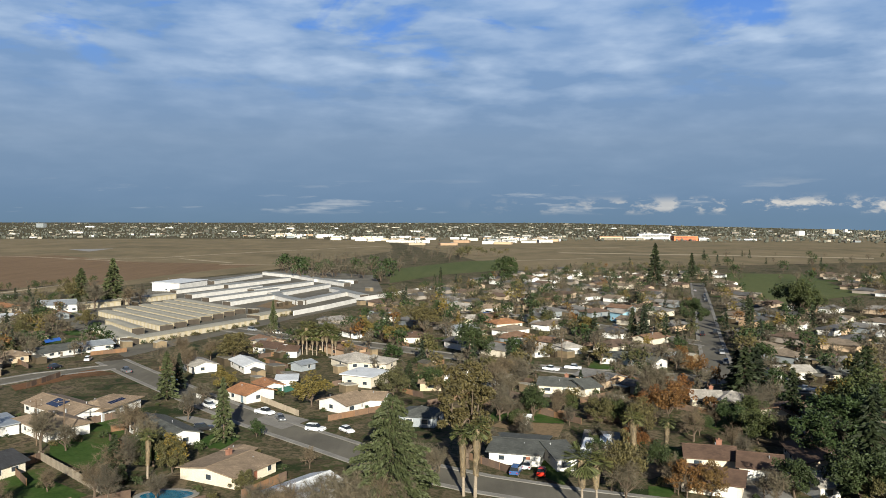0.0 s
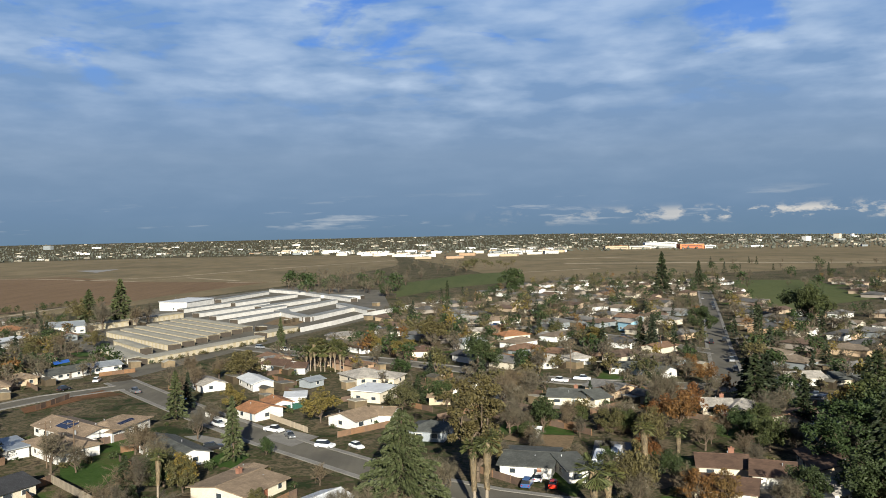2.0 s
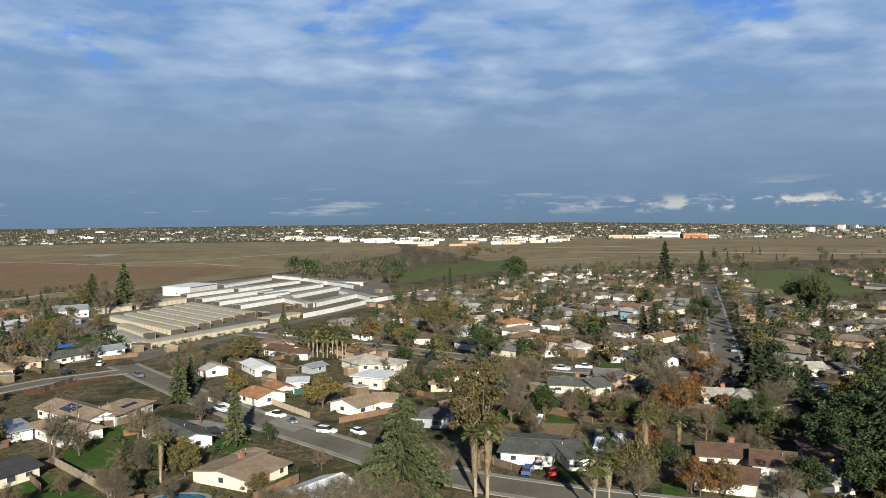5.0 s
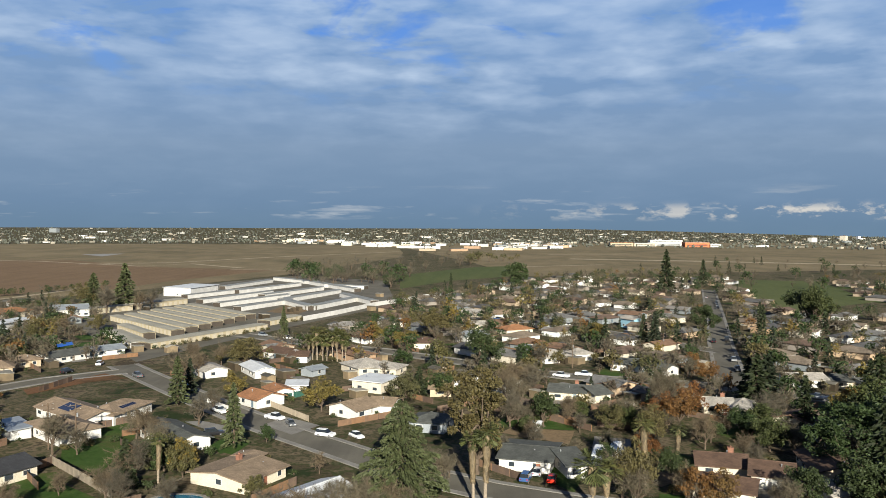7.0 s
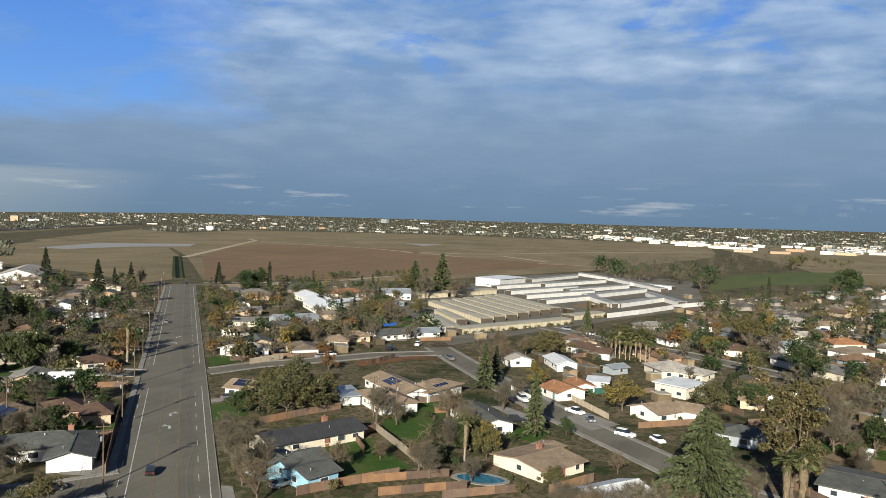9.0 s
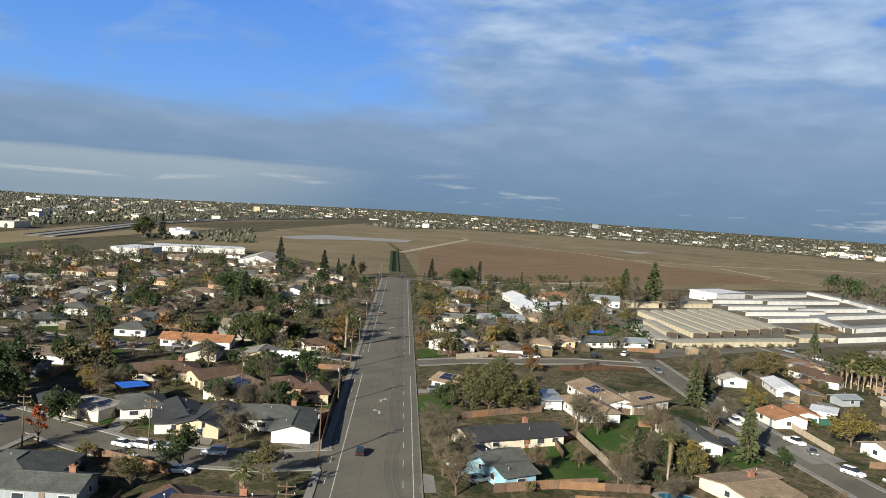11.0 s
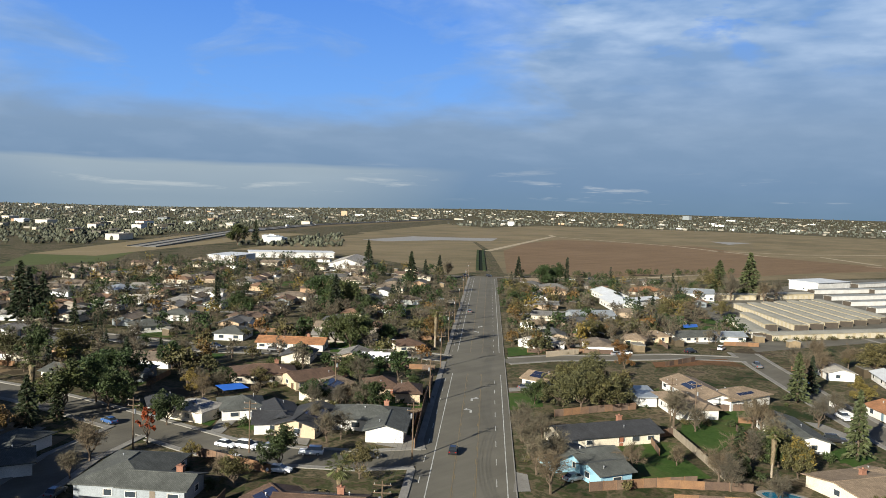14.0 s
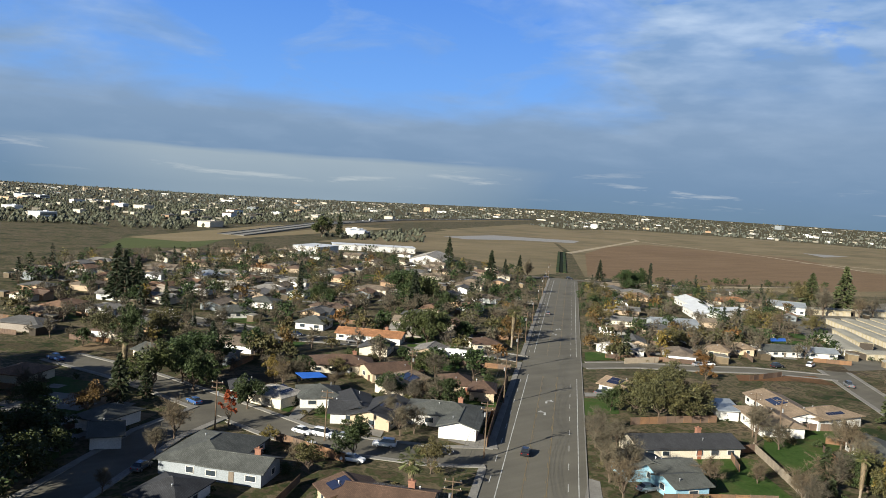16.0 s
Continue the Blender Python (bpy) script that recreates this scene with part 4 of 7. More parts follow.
house("grey-roofed house in deep shade", [((-167.0, 48.2), (-161.3, 51.6), 11, "hip"), ((-154.2, 43.7), (-152.6, 48.9), 9, "gable")], WHITE, R_GREY)
house("dark house behind the street tree", [((-176.5, 81.9), (-174.4, 87.5), 9, "hip")], GREYWALL, R_DARK)
house("low house with grey roof", [((-287.8, 126.6), (-285.6, 138.8), 11, "hip")], WHITE, R_GREY)
house("white-fronted house with grey roof", [((-312.1, 151.5), (-303.1, 159.5), 11, "hip", "door")], WHITE, R_GREY)
house("house with wide grey gable roof", [((-258.6, 146.4), (-250.8, 153.4), 12, "hip")], WHITE, R_GREY)
house("white house with blue-grey roof", [((-406.0, 166.1), (-407.9, 180.3), 14, "hip")], WHITE, R_METAL)
house("low house with a white front wall", [((-368.3, 158.8), (-357.5, 169.1), 10, "gable")], WHITE, R_PALE)
house("house with dark roof beneath the oak", [((-227.0, 78.7), (-217.8, 82.1), 9, "gable")], CREAM, R_GREY)
house("church with wide white gable front and a thin spire", [((-478.1, 376.3), (-520.5, 421.5), 26, "gable")], WHITE, R_PALE, 4.0, category="church", detail=1, name="church")
house("long low white school building", [((-621.7, 379.9), (-585.9, 446.2), 18, "flat")], WHITE, R_WHITE, 5.0, category="warehouse", detail=1, name="warehouse")
house("white hall at the end of the long building", [((-564.3, 319.5), (-587.8, 353.9), 22, "flat")], WHITE, R_WHITE, 6.0, category="warehouse", detail=1, name="warehouse")


# ---- the storage park ----
def shed(label, p, q, width, h, walls, roof, doors=True, group="sheds of the storage park"):
    """A long row of lock-ups with a door every three metres."""
    (ax, ay), (bx, by) = p, q
    L, turn = math.hypot(bx - ax, by - ay), math.atan2(by - ay, bx - ax)
    ob = thing("storage_shed", (ax + bx) / 2, (ay + by) / 2, 0, turn, label, "shed", group)
    b = Geo()
    b.box(0, 0, 0, L, width, h)
    part("wall", b, walls, ob)
    r = Geo()
    for s in (1, -1):
        a = [(-L / 2 - 0.25, s * (width / 2 + 0.25), h), (L / 2 + 0.25, s * (width / 2 + 0.25), h), (L / 2 + 0.25, 0, h + 0.35), (-L / 2 - 0.25, 0, h + 0.35)]
        r.solid(a[::s], [(x, y, z + 0.15) for x, y, z in a][::s])
    part("roof", r, roof, ob)
    for s in (1, -1):
        e = Geo()
        e.box(s * (L / 2 + 0.05), 0, 0.0, 0.1, width - 0.3, h - 0.1)
        part("end_wall", e, SHEDEND, ob, "dark brown end panel")
    if doors:
        n = max(1, int(L / 4.2))
        d = Geo()
        d.box(0, 0, 0.05, 2.5, 0.12, 2.2)
        m = d.mesh("roller_door", SHEDDOOR)
        for s in (1, -1):
            for i in range(n):
                k = part("roller_door", m, None, ob)
                k.location = (-L / 2 + (i + 0.5) * L / n, s * width / 2, 0)
    TAKEN.append(((ax + bx) / 2, (ay + by) / 2, L / 2 + 3))
    return ob


def between(a, b, f):
    return (a[0] + (b[0] - a[0]) * f, a[1] + (b[1] - a[1]) * f)


S0, S1, E0, E1 = (-185.7, 416.5), (-168.1, 480.2), (-131.8, 359.5), (-116.0, 425.7)
for i in range(7):
    f = i / 6
    shed("long low cream storage shed with grey roof", between(S0, S1, f), between(E0, E1, f), 6.4, 2.6, SHEDWALL, SHEDROOF)
shed("short cream storage shed with grey roof", (-164.3, 375.8), (-139.5, 345.9), 5.5, 3.0, SHEDWALL, SHEDROOF)
shed("cream perimeter shed along the street", (-131.4, 320.3), (-99.6, 384.8), 8, 2.4, SHEDWALL, SHEDROOF)
shed("cream perimeter shed along the street", (-101.9, 399.2), (-91.3, 424.3), 8, 2.4, SHEDWALL, SHEDROOF)
shed("white perimeter shed of the storage park", (-161.2, 357.4), (-133.5, 322.2), 8, 2.4, WHITE, SHEDROOF)
shed("long cream shed at the back of the storage park", (-220.8, 434.5), (-201.9, 468.6), 9, 3.2, SHEDWALL, SHEDROOF)
shed("long cream shed at the back of the storage park", (-201.3, 472.3), (-184.1, 510.9), 9, 3.2, SHEDWALL, SHEDROOF)
for p, q in (((-194.2, 543.2), (-165.4, 614.9)), ((-172.7, 511.0), (-144.3, 583.6)), ((-154.7, 489.2), (-125.3, 555.4)), ((-134.9, 466.0), (-115.0, 518.0)), ((-193.4, 626.4), (-175.2, 708.8)), ((-171.2, 588.9), (-140.9, 667.4)), ((-142.3, 551.2), (-113.9, 625.0)), ((-120.7, 518.1), (-96.1, 597.9)), ((-219.3, 575.0), (-207.3, 594.5))):
    shed("long white-roofed boat and trailer shed", p, q, 6.0, 2.7, WHITE, PALEROOF, False)
for p, q in (((-177.2, 738.9), (-123.9, 680.1)), ((-132.6, 687.0), (-82.4, 608.2)), ((-115.2, 510.4), (-91.2, 472.0)), ((-92.9, 472.0), (-74.2, 533.5)), ((-86.5, 563.9), (-58.1, 509.8)), ((-114.5, 654.4), (-79.2, 635.9))):
    shed("long white shed with flat roof", p, q, 6.0, 2.8, WHITE, PALEROOF, False)
g = Geo()
strip(g, [(-85.4, 417.9), (-72.5, 450.4), (-56.8, 498.8), (-14.2, 586.6)], 0.15, -0.15, 2.6, 2.6)
surface("boundary_wall", g, WHITE, "long white wall round the storage park", "wall")


# ---- trees ----
def leaf_mesh(name, pts, size, rnd, material, stretch=1.0, droop=None):
    """Many small leaf blades at the given points, turned at random."""
    n = len(pts)
    pts = np.asarray(pts)
    a = rnd.normal(size=(n, 3))
    a /= np.linalg.norm(a, axis=1, keepdims=True)
    if droop is not None:
        a = droop + a * 0.45
        a /= np.linalg.norm(a, axis=1, keepdims=True)
    b = np.cross(a, rnd.normal(size=(n, 3)))
    b /= np.linalg.norm(b, axis=1, keepdims=True)
    s = size * rnd.uniform(0.6, 1.4, (n, 1))
    a, b = a * s * stretch, b * s * 0.6
    v = np.stack([pts - a, pts + b * 0.9 - a * 0.1, pts + a, pts - b * 0.9 + a * 0.15], 1).reshape(-1, 3)
    m = bpy.data.meshes.new(name)
    m.from_pydata(v.tolist(), [], [(4 * i, 4 * i + 1, 4 * i + 2, 4 * i + 3) for i in range(n)])
    m.materials.append(material)
    return m


def bent_limb(geo, p, q, r0, r1, rnd, steps=3, sag=0.08):
    p, q = np.array(p, float), np.array(q, float)
    last, L = p, np.linalg.norm(q - p)
    for i in range(1, steps + 1):
        f = i / steps
        nxt = p + (q - p) * f + (rnd.normal(size=3) * sag * L if i < steps else 0)
        geo.tube(last, nxt, r0 + (r1 - r0) * (i - 1) / steps, r0 + (r1 - r0) * f, 5 if steps > 1 else 3)
        last = nxt


def broadleaf(seed, H, R, material, count, size, trunk=0.25, openness=0.0, bark=None, steps=3):
    """Trunk, limbs and a crown of leaf clumps round the limbs' ends, uneven, with gaps."""
    rnd = np.random.default_rng(seed)
    wood, pts = Geo(), []
    fork = H * trunk
    bent_limb(wood, (0, 0, -0.1), (0.15, 0.1, fork), H * 0.028, H * 0.02, rnd, 3, 0.03)
    k = 11
    for i in range(k):
        az, f = i * 2.4 + rnd.uniform(-0.4, 0.4), rnd.uniform(0.35, 1.0)
        z = fork + (H * 0.93 - fork) * (1 - 0.75 * f * f) * rnd.uniform(0.75, 1.0)
        end = np.array([math.sin(az) * R * 0.72 * f, math.cos(az) * R * 0.72 * f, z])
        bent_limb(wood, (0.15, 0.1, fork * rnd.uniform(0.85, 1.0)), end, H * 0.013, H * 0.004, rnd, steps)
        for c in range(5):
            mid = end + rnd.normal(size=3) * (R * 0.24, R * 0.24, H * 0.09)
            r = R * rnd.uniform(0.16, 0.32)
            if rnd.random() < openness:
                continue
            n = int(count / (k * 5))
            d = rnd.normal(size=(n, 3))
            d /= np.linalg.norm(d, axis=1, keepdims=True)
            pts.append(mid + d * r * rnd.uniform(0.55, 1.0, (n, 1)) * (1, 1, 0.8))
    pts = np.concatenate(pts)
    pts = pts[pts[:, 2] > fork * 0.6]
    return wood.mesh("trunk", bark or BARK), leaf_mesh("crown", pts, size, rnd, material)


def bare(seed, H, R, count=1500, steps=3, fine=1.0):
    """A leafless tree: limbs that fork, and a haze of fine twigs."""
    rnd = np.random.default_rng(seed)
    wood = Geo()
    bent_limb(wood, (0, 0, -0.1), (0, 0.1, H * 0.25), H * 0.026, H * 0.02, rnd, 3, 0.03)
    v, f = [], []

    def twig(p, d, L, r):
        q = p + d * L
        s = np.cross(d, rnd.normal(size=3))
        s *= r / (np.linalg.norm(s) + 1e-6)
        k = len(v)
        v.extend([p - s, p + s, q])
        f.append((k, k + 1, k + 2))
        return q

    ends = []
    for i in range(13):
        az, t = i * 2.4 + rnd.uniform(-0.3, 0.3), rnd.uniform(0.2, 1.0)
        end = np.array([math.sin(az) * R * 0.7 * t, math.cos(az) * R * 0.7 * t, H * (0.9 - 0.4 * t * t) * rnd.uniform(0.8, 1.0)])
        a = np.array([0, 0.1, H * rnd.uniform(0.15, 0.26)])
        bent_limb(wood, a, end, H * 0.010, H * 0.003, rnd, steps)
        for c in range(6 if steps > 1 else 2):
            s = a + (end - a) * rnd.uniform(0.4, 1.0)
            e = s + rnd.normal(size=3) * (R * 0.22, R * 0.22, H * 0.07) + (0, 0, H * 0.06)
            wood.tube(s, e, H * 0.003, H * 0.0012, 3)
            ends.append((s, e))
    for i in range(count):
        s, e = ends[rnd.integers(len(ends))]
        p = s + (e - s) * rnd.uniform(0.2, 1.0)
        d = (e - s) / (np.linalg.norm(e - s) + 1e-6) + rnd.normal(size=3) * 0.8 + (0, 0, 0.2)
        d /= np.linalg.norm(d)
        q = twig(p, d, H * rnd.uniform(0.06, 0.15), H * 0.0028 * fine)
        twig(p + (q - p) * 0.5, d + rnd.normal(size=3) * 0.6, H * rnd.uniform(0.03, 0.08), H * 0.0024 * fine)
    m = bpy.data.meshes.new("crown")
    m.from_pydata([tuple(p) for p in v], [], f)
    m.materials.append(TWIGS)
    return wood.mesh("trunk", BARK), m


def conifer(seed, H, R, material, branches=90, per=26, size=0.5, low=0.08, power=0.85, up=-0.12, bark=None, lean=0.35):
    """A straight trunk with whorls of drooping boughs, longest low down."""
    rnd = np.random.default_rng(seed)
    wood, pts, droop = Geo(), [], []
    bent_limb(wood, (0, 0, -0.1), (0, 0, H * 0.97), H * 0.022, H * 0.003, rnd, 6, 0.004)
    for i in range(branches):
        f = (i + rnd.uniform(0, 0.8)) / branches
        z = H * (low + (0.985 - low) * f)
        L = R * (1 - f) ** power * rnd.uniform(0.62, 1.12) + R * 0.03
        az = i * 2.4 + rnd.uniform(-0.3, 0.3)
        d = np.array([math.sin(az), math.cos(az), 0])
        wood.tube((0, 0, z), d * L * 0.8 + (0, 0, z + up * L * 0.6), 0.05 + 0.006 * L, 0.02, 3)
        n = max(4, int(per * (0.25 + L / R)))
        t = np.sqrt(rnd.uniform(0.02, 1, (n, 1)))
        side = np.array([d[1], -d[0], 0])
        p = d * L * t + side * rnd.normal(size=(n, 1)) * L * 0.16 * (1.1 - t) + np.array([0, 0, 1]) * (z + up * L * t + rnd.normal(size=(n, 1)) * 0.12 * (1 + L * 0.1) - 0.08 * L * t * t)
        pts.append(p)
        droop.append(np.repeat((d + (0, 0, -lean))[None], n, 0))
    return wood.mesh("trunk", bark or BARK), leaf_mesh("crown", np.concatenate(pts), size, rnd, material, 1.3, np.concatenate(droop))


def palm(seed, H, skirt=0.45, thick=0.32):
    """A fan palm: a pale trunk, a skirt of dead fronds and a head of fan leaves."""
    rnd = np.random.default_rng(seed)
    wood = Geo()
    bend = np.array([rnd.uniform(-0.04, 0.04) * H, rnd.uniform(-0.04, 0.04) * H, H])
    last = np.zeros(3)
    for i in range(1, 9):
        nxt = bend * (i / 8) + (0, 0, 0)
        wood.tube(last, nxt, thick * (1.25 - 0.06 * i), thick * (1.2 - 0.06 * i), 8)
        last = nxt
    head = Geo()
    for i in range(34):
        az, el = i * 2.4, rnd.uniform(-0.75, 1.2)
        d = np.array([math.sin(az) * math.cos(el), math.cos(az) * math.cos(el), math.sin(el)])
        side = np.array([math.cos(az), -math.sin(az), 0])
        root, hub = bend, bend + d * 1.3
        head.tube(root, hub, 0.03, 0.02, 3)
        for k in range(9):
            s = (k - 4) / 4
            tip = hub + (d * math.cos(s * 1.1) + side * math.sin(s * 1.1)) * rnd.uniform(1.0, 1.4) - (0, 0, 0.25 + 0.2 * abs(s))
            w = np.cross(tip - hub, d + (0, 0, 0.3))
            w = w / (np.linalg.norm(w) + 1e-6) * 0.06
            head.face(hub - w * 0.4, hub + w * 0.4, tip + w, tip - w)
    dead = Geo()
    low = H * (1 - skirt)
    for i in range(360):
        f = rnd.uniform(0, 1)
        z, az = low + (H - low) * f, rnd.uniform(0, 6.283)
        c = bend * (z / H)
        r = thick + 0.3 * f + 0.02
        p = c + (math.sin(az) * r, math.cos(az) * r, 0)
        q = c + (math.sin(az) * (r + 0.2), math.cos(az) * (r + 0.2), -rnd.uniform(0.9, 1.6))
        w = np.array([math.cos(az), -math.sin(az), 0]) * 0.16
        dead.face(p - w, p + w, q + w * 0.8, q - w * 0.5)
    return wood.mesh("trunk", PALEBARK), head.mesh("crown", L_PALM), dead.mesh("skirt", L_SKIRT)


KINDS = {}


def grow(kind, makers, label, height):
    """Keep the meshes of a kind of tree, a few of each."""
    KINDS[kind] = (makers, label, height)


grow("green", [broadleaf(10 + i, 9, 4.4, L_GREEN, 6000, 0.21, 0.16) for i in range(3)], "leafy dark green garden tree", 9)
grow("olive", [broadleaf(20 + i, 9, 4.6, L_OLIVE, 5500, 0.20, 0.16, 0.1) for i in range(3)], "olive-brown garden tree with thinning leaves", 9)
grow("yellow", [broadleaf(30 + i, 8, 3.4, L_YELLOW, 4200, 0.18, 0.18, 0.1) for i in range(2)], "garden tree in yellow autumn leaf", 8)
grow("orange", [broadleaf(40 + i, 9, 4.0, L_ORANGE, 4200, 0.19, 0.18, 0.15) for i in range(2)], "garden tree in orange-brown autumn leaf", 9)
grow("red", [broadleaf(48, 8, 1.9, L_RED, 1100, 0.24, 0.2, 0.2)], "slim tree in red autumn leaf", 8)
grow("shrub", [broadleaf(60 + i, 3.2, 2.0, L_GREEN, 420, 0.26, 0.1, 0.0, None, 1) for i in range(2)], "rounded green garden shrub", 3.2)
grow("dryshrub", [broadleaf(66 + i, 3.0, 2.0, L_OLIVE, 400, 0.26, 0.1, 0.0, None, 1) for i in range(2)], "dry brownish garden shrub", 3)
grow("bare", [bare(70 + i, 10, 4.9, 2600, 3, 0.85) for i in range(4)], "leafless winter tree with a haze of brown twigs", 10)
grow("dark", [conifer(80 + i, 16, 3.6, L_DARK, 90, 22, 0.42) for i in range(2)], "tall dark green conifer with drooping boughs", 16)
grow("column", [conifer(86 + i, 16, 1.7, L_DARK, 80, 16, 0.36, 0.03, 0.5, 0.5) for i in range(2)], "slim dark columnar cypress", 16)
grow("fir", [conifer(90, 17, 4.0, L_CEDAR, 110, 24, 0.42)], "broad conical green fir", 17)
grow("cedar", [conifer(95, 20, 10.4, L_CEDAR, 120, 330, 0.22, 0.04, 0.62, -0.2, None, 0.5)], "large deodar cedar with drooping grey-green boughs", 20)
grow("rusty", [broadleaf(96, 25, 6.2, L_RUST, 9000, 0.30, 0.12, 0.1)], "tall ragged tree of dull olive-brown leaf", 25)
grow("palm", [palm(100 + i, 12, 0.6, 0.28) for i in range(2)], "fan palm with a pale trunk and shaggy dead skirt", 12)
grow("fanpalm", [palm(110 + i, 7, 0.3, 0.15) for i in range(2)], "short fan palm with a pale trunk", 7)
# lighter ones for the middle distance
grow("green_far", [broadleaf(210 + i, 9, 4.2, L_GREEN, 620, 0.52, 0.14, 0.0, None, 1) for i in range(3)], "leafy dark green garden tree", 9)
grow("olive_far", [broadleaf(220 + i, 9, 4.6, L_OLIVE, 560, 0.52, 0.14, 0.1, None, 1) for i in range(3)], "olive-brown garden tree with thinning leaves", 9)
grow("yellow_far", [broadleaf(230 + i, 8, 3.4, L_YELLOW, 340, 0.52, 0.22, 0.1, None, 1) for i in range(2)], "garden tree in yellow autumn leaf", 8)
grow("orange_far", [broadleaf(240 + i, 9, 4.0, L_ORANGE, 340, 0.57, 0.22, 0.15, None, 1) for i in range(2)], "garden tree in orange-brown autumn leaf", 9)
grow("bare_far", [bare(270 + i, 10, 4.9, 420, 1, 3.6) for i in range(4)], "leafless winter tree with a haze of brown twigs", 10)
grow("dark_far", [conifer(280 + i, 15, 3.4, L_DARK, 46, 12, 0.75) for i in range(2)], "tall dark green conifer with drooping boughs", 15)

TREE_RND = random.Random(9)
MADE = {}


def tree(kind, place, height, wide=1.0):
    makers, label, full = KINDS[kind]
    i = TREE_RND.randrange(len(makers))
    s = height / full
    name = "palm_tree" if "palm" in kind else "shrub" if "shrub" in kind else "tree"
    m = pose(place[0], place[1], 0, 0, 0, TREE_RND.uniform(0, 360))
    if (kind, i) in MADE:
        ob = copy_thing(MADE[kind, i], m)
    else:
        ob = new(name)
        ob.matrix_world = m
        for part_name, mesh in zip(("trunk", "crown", "skirt"), makers[i]):
            part(part_name, mesh, None, ob)
        tagged(ob, label, "palm" if "palm" in kind else "shrub" if "shrub" in kind else "tree", "trees of the neighbourhood")
        MADE[kind, i] = ob
    ob.scale = (s * wide, s * wide, s)
    return ob


tree("cedar", (-10.9, 137.7), 20)
tree("rusty", (2.7, 159.4), 25.5, 1.0)
tree("palm", (1.8, 142.8), 11.5)
tree("palm", (3.9, 142.2), 13)
tree("fir", (-52.0, 176.5), 15, 0.9)
tree("fir", (-80.2, 218.7), 14, 1.1)
tree("dark", (-81.9, 233.6), 11)
tree("fir", (-80.5, 350.2), 15, 0.8)
tree("green", (-62.0, 158.0), 7.5, 1.1)
tree("yellow", (-56.5, 157.5), 7.5)
tree("olive", (-56.0, 155.1), 8, 0.8)
tree("bare", (-64.4, 152.5), 9)
tree("bare", (-65.9, 150.8), 8)
for p, h in (((-74.2, 181.0), 9), ((-66.9, 169.7), 8), ((-64.7, 139.9), 8), ((-61.3, 137.9), 7), ((-53.2, 139.2), 6), ((-84.5, 169.5), 7), ((-94.6, 183.2), 6), ((-16.9, 133.6), 8), ((-13.0, 133.1), 8), ((-8.7, 134.2), 7), ((-77.2, 183.4), 8), ((-6.2, 156.7), 7), ((-68.2, 212.0), 7), ((-88.3, 260.2), 9), ((-90.6, 250.7), 9), ((31.0, 141.1), 8), ((11.5, 197.4), 9), ((14.4, 234.3), 12)):
    tree("bare", p, h, 1.15)
for p, h in (((-27.5, 126.5), 9), ((-22.0, 125.5), 10), ((-31.5, 128.0), 8), ((-17.0, 127.0), 9)):
    tree("bare", p, h, 1.2)
tree("yellow", (-38.6, 212.2), 9.5, 1.25)
tree("yellow", (-67.5, 229.8), 8)
tree("olive", (-17.0, 222.7), 9.5)
tree("olive", (-38.8, 144.7), 4.5)
tree("green", (-45.8, 181.2), 4)
for p, h in (((-17.9, 141.9), 6), ((-21.6, 139.0), 6), ((-29.2, 158.3), 5), ((-66.9, 196.7), 8), ((-87.3, 281.5), 9), ((-98.7, 265.2), 9), ((-97.5, 281.5), 10), ((-4.3, 151.6), 7), ((-2.8, 156.8), 6), ((8.1, 170.5), 6), ((12.1, 222.9), 11), ((14.1, 216.0), 10), ((35.8, 203.4), 7), ((41.4, 209.6), 6), ((24.0, 170.7), 5)):
    tree("bare", p, h)
for p, h in (((-37.2, 336.6), 10), ((-26.0, 318.1), 9), ((-22.2, 328.6), 8)):
    tree("yellow", p, h)
tree("olive", (-13.7, 353.8), 13, 1.3)
tree("dark", (-13.3, 234.1), 9, 1.4)
tree("green", (-7.4, 234.1), 8)
for x in range(9):
    tree("fanpalm", between((-58.5, 296.2), (-43.8, 291.2), x / 8 + TREE_RND.uniform(-0.03, 0.03)), TREE_RND.uniform(7, 11))
tree("olive", (-54.0, 313.7), 12, 1.2)
tree("olive", (-79.1, 281.6), 12, 1.2)
for p, h in (((53.1, 211.7), 15), ((55.0, 213.0), 13)):
    tree("bare", p, h)
for p, h in (((53.9, 197.8), 11), ((50.4, 203.6), 9), ((59.4, 209.8), 10), ((78.0, 253.5), 8.5), ((78.6, 271.2), 8), ((39.9, 170.9), 7), ((46.6, 142.0), 7), ((42.3, 142.4), 7.5)):
    tree("orange", p, h)
tree("palm", (35.4, 153.7), 12)
tree("palm", (43.9, 162.9), 9)
tree("fanpalm", (21.8, 133.0), 10)
tree("fanpalm", (24.6, 134.5), 8.5)
tree("olive", (31.4, 143.5), 11, 0.7)
tree("bare", (29.4, 146.0), 11)
for p, h in (((80.4, 218.5), 16), ((79.9, 223.4), 14), ((85.4, 223.5), 15)):
    tree("dark", p, h, 1.5)
for p, h in (((57.6, 184.7), 6), ((67.2, 189.8), 7), ((68.7, 197.9), 6), ((61.9, 142.9), 8), ((67.4, 184.8), 6), ((30.5, 206.4), 5)):
    tree("green", p, h)
for p, h in (((73.4, 175.5), 8), ((74.0, 195.2), 10), ((79.0, 200.9), 10), ((82.6, 171.3), 9), ((89.4, 180.2), 8)):
    tree("bare", p, h)
for p, h in (((96.8, 201.0), 10), ((104.9, 213.4), 9)):
    tree("yellow", p, h)
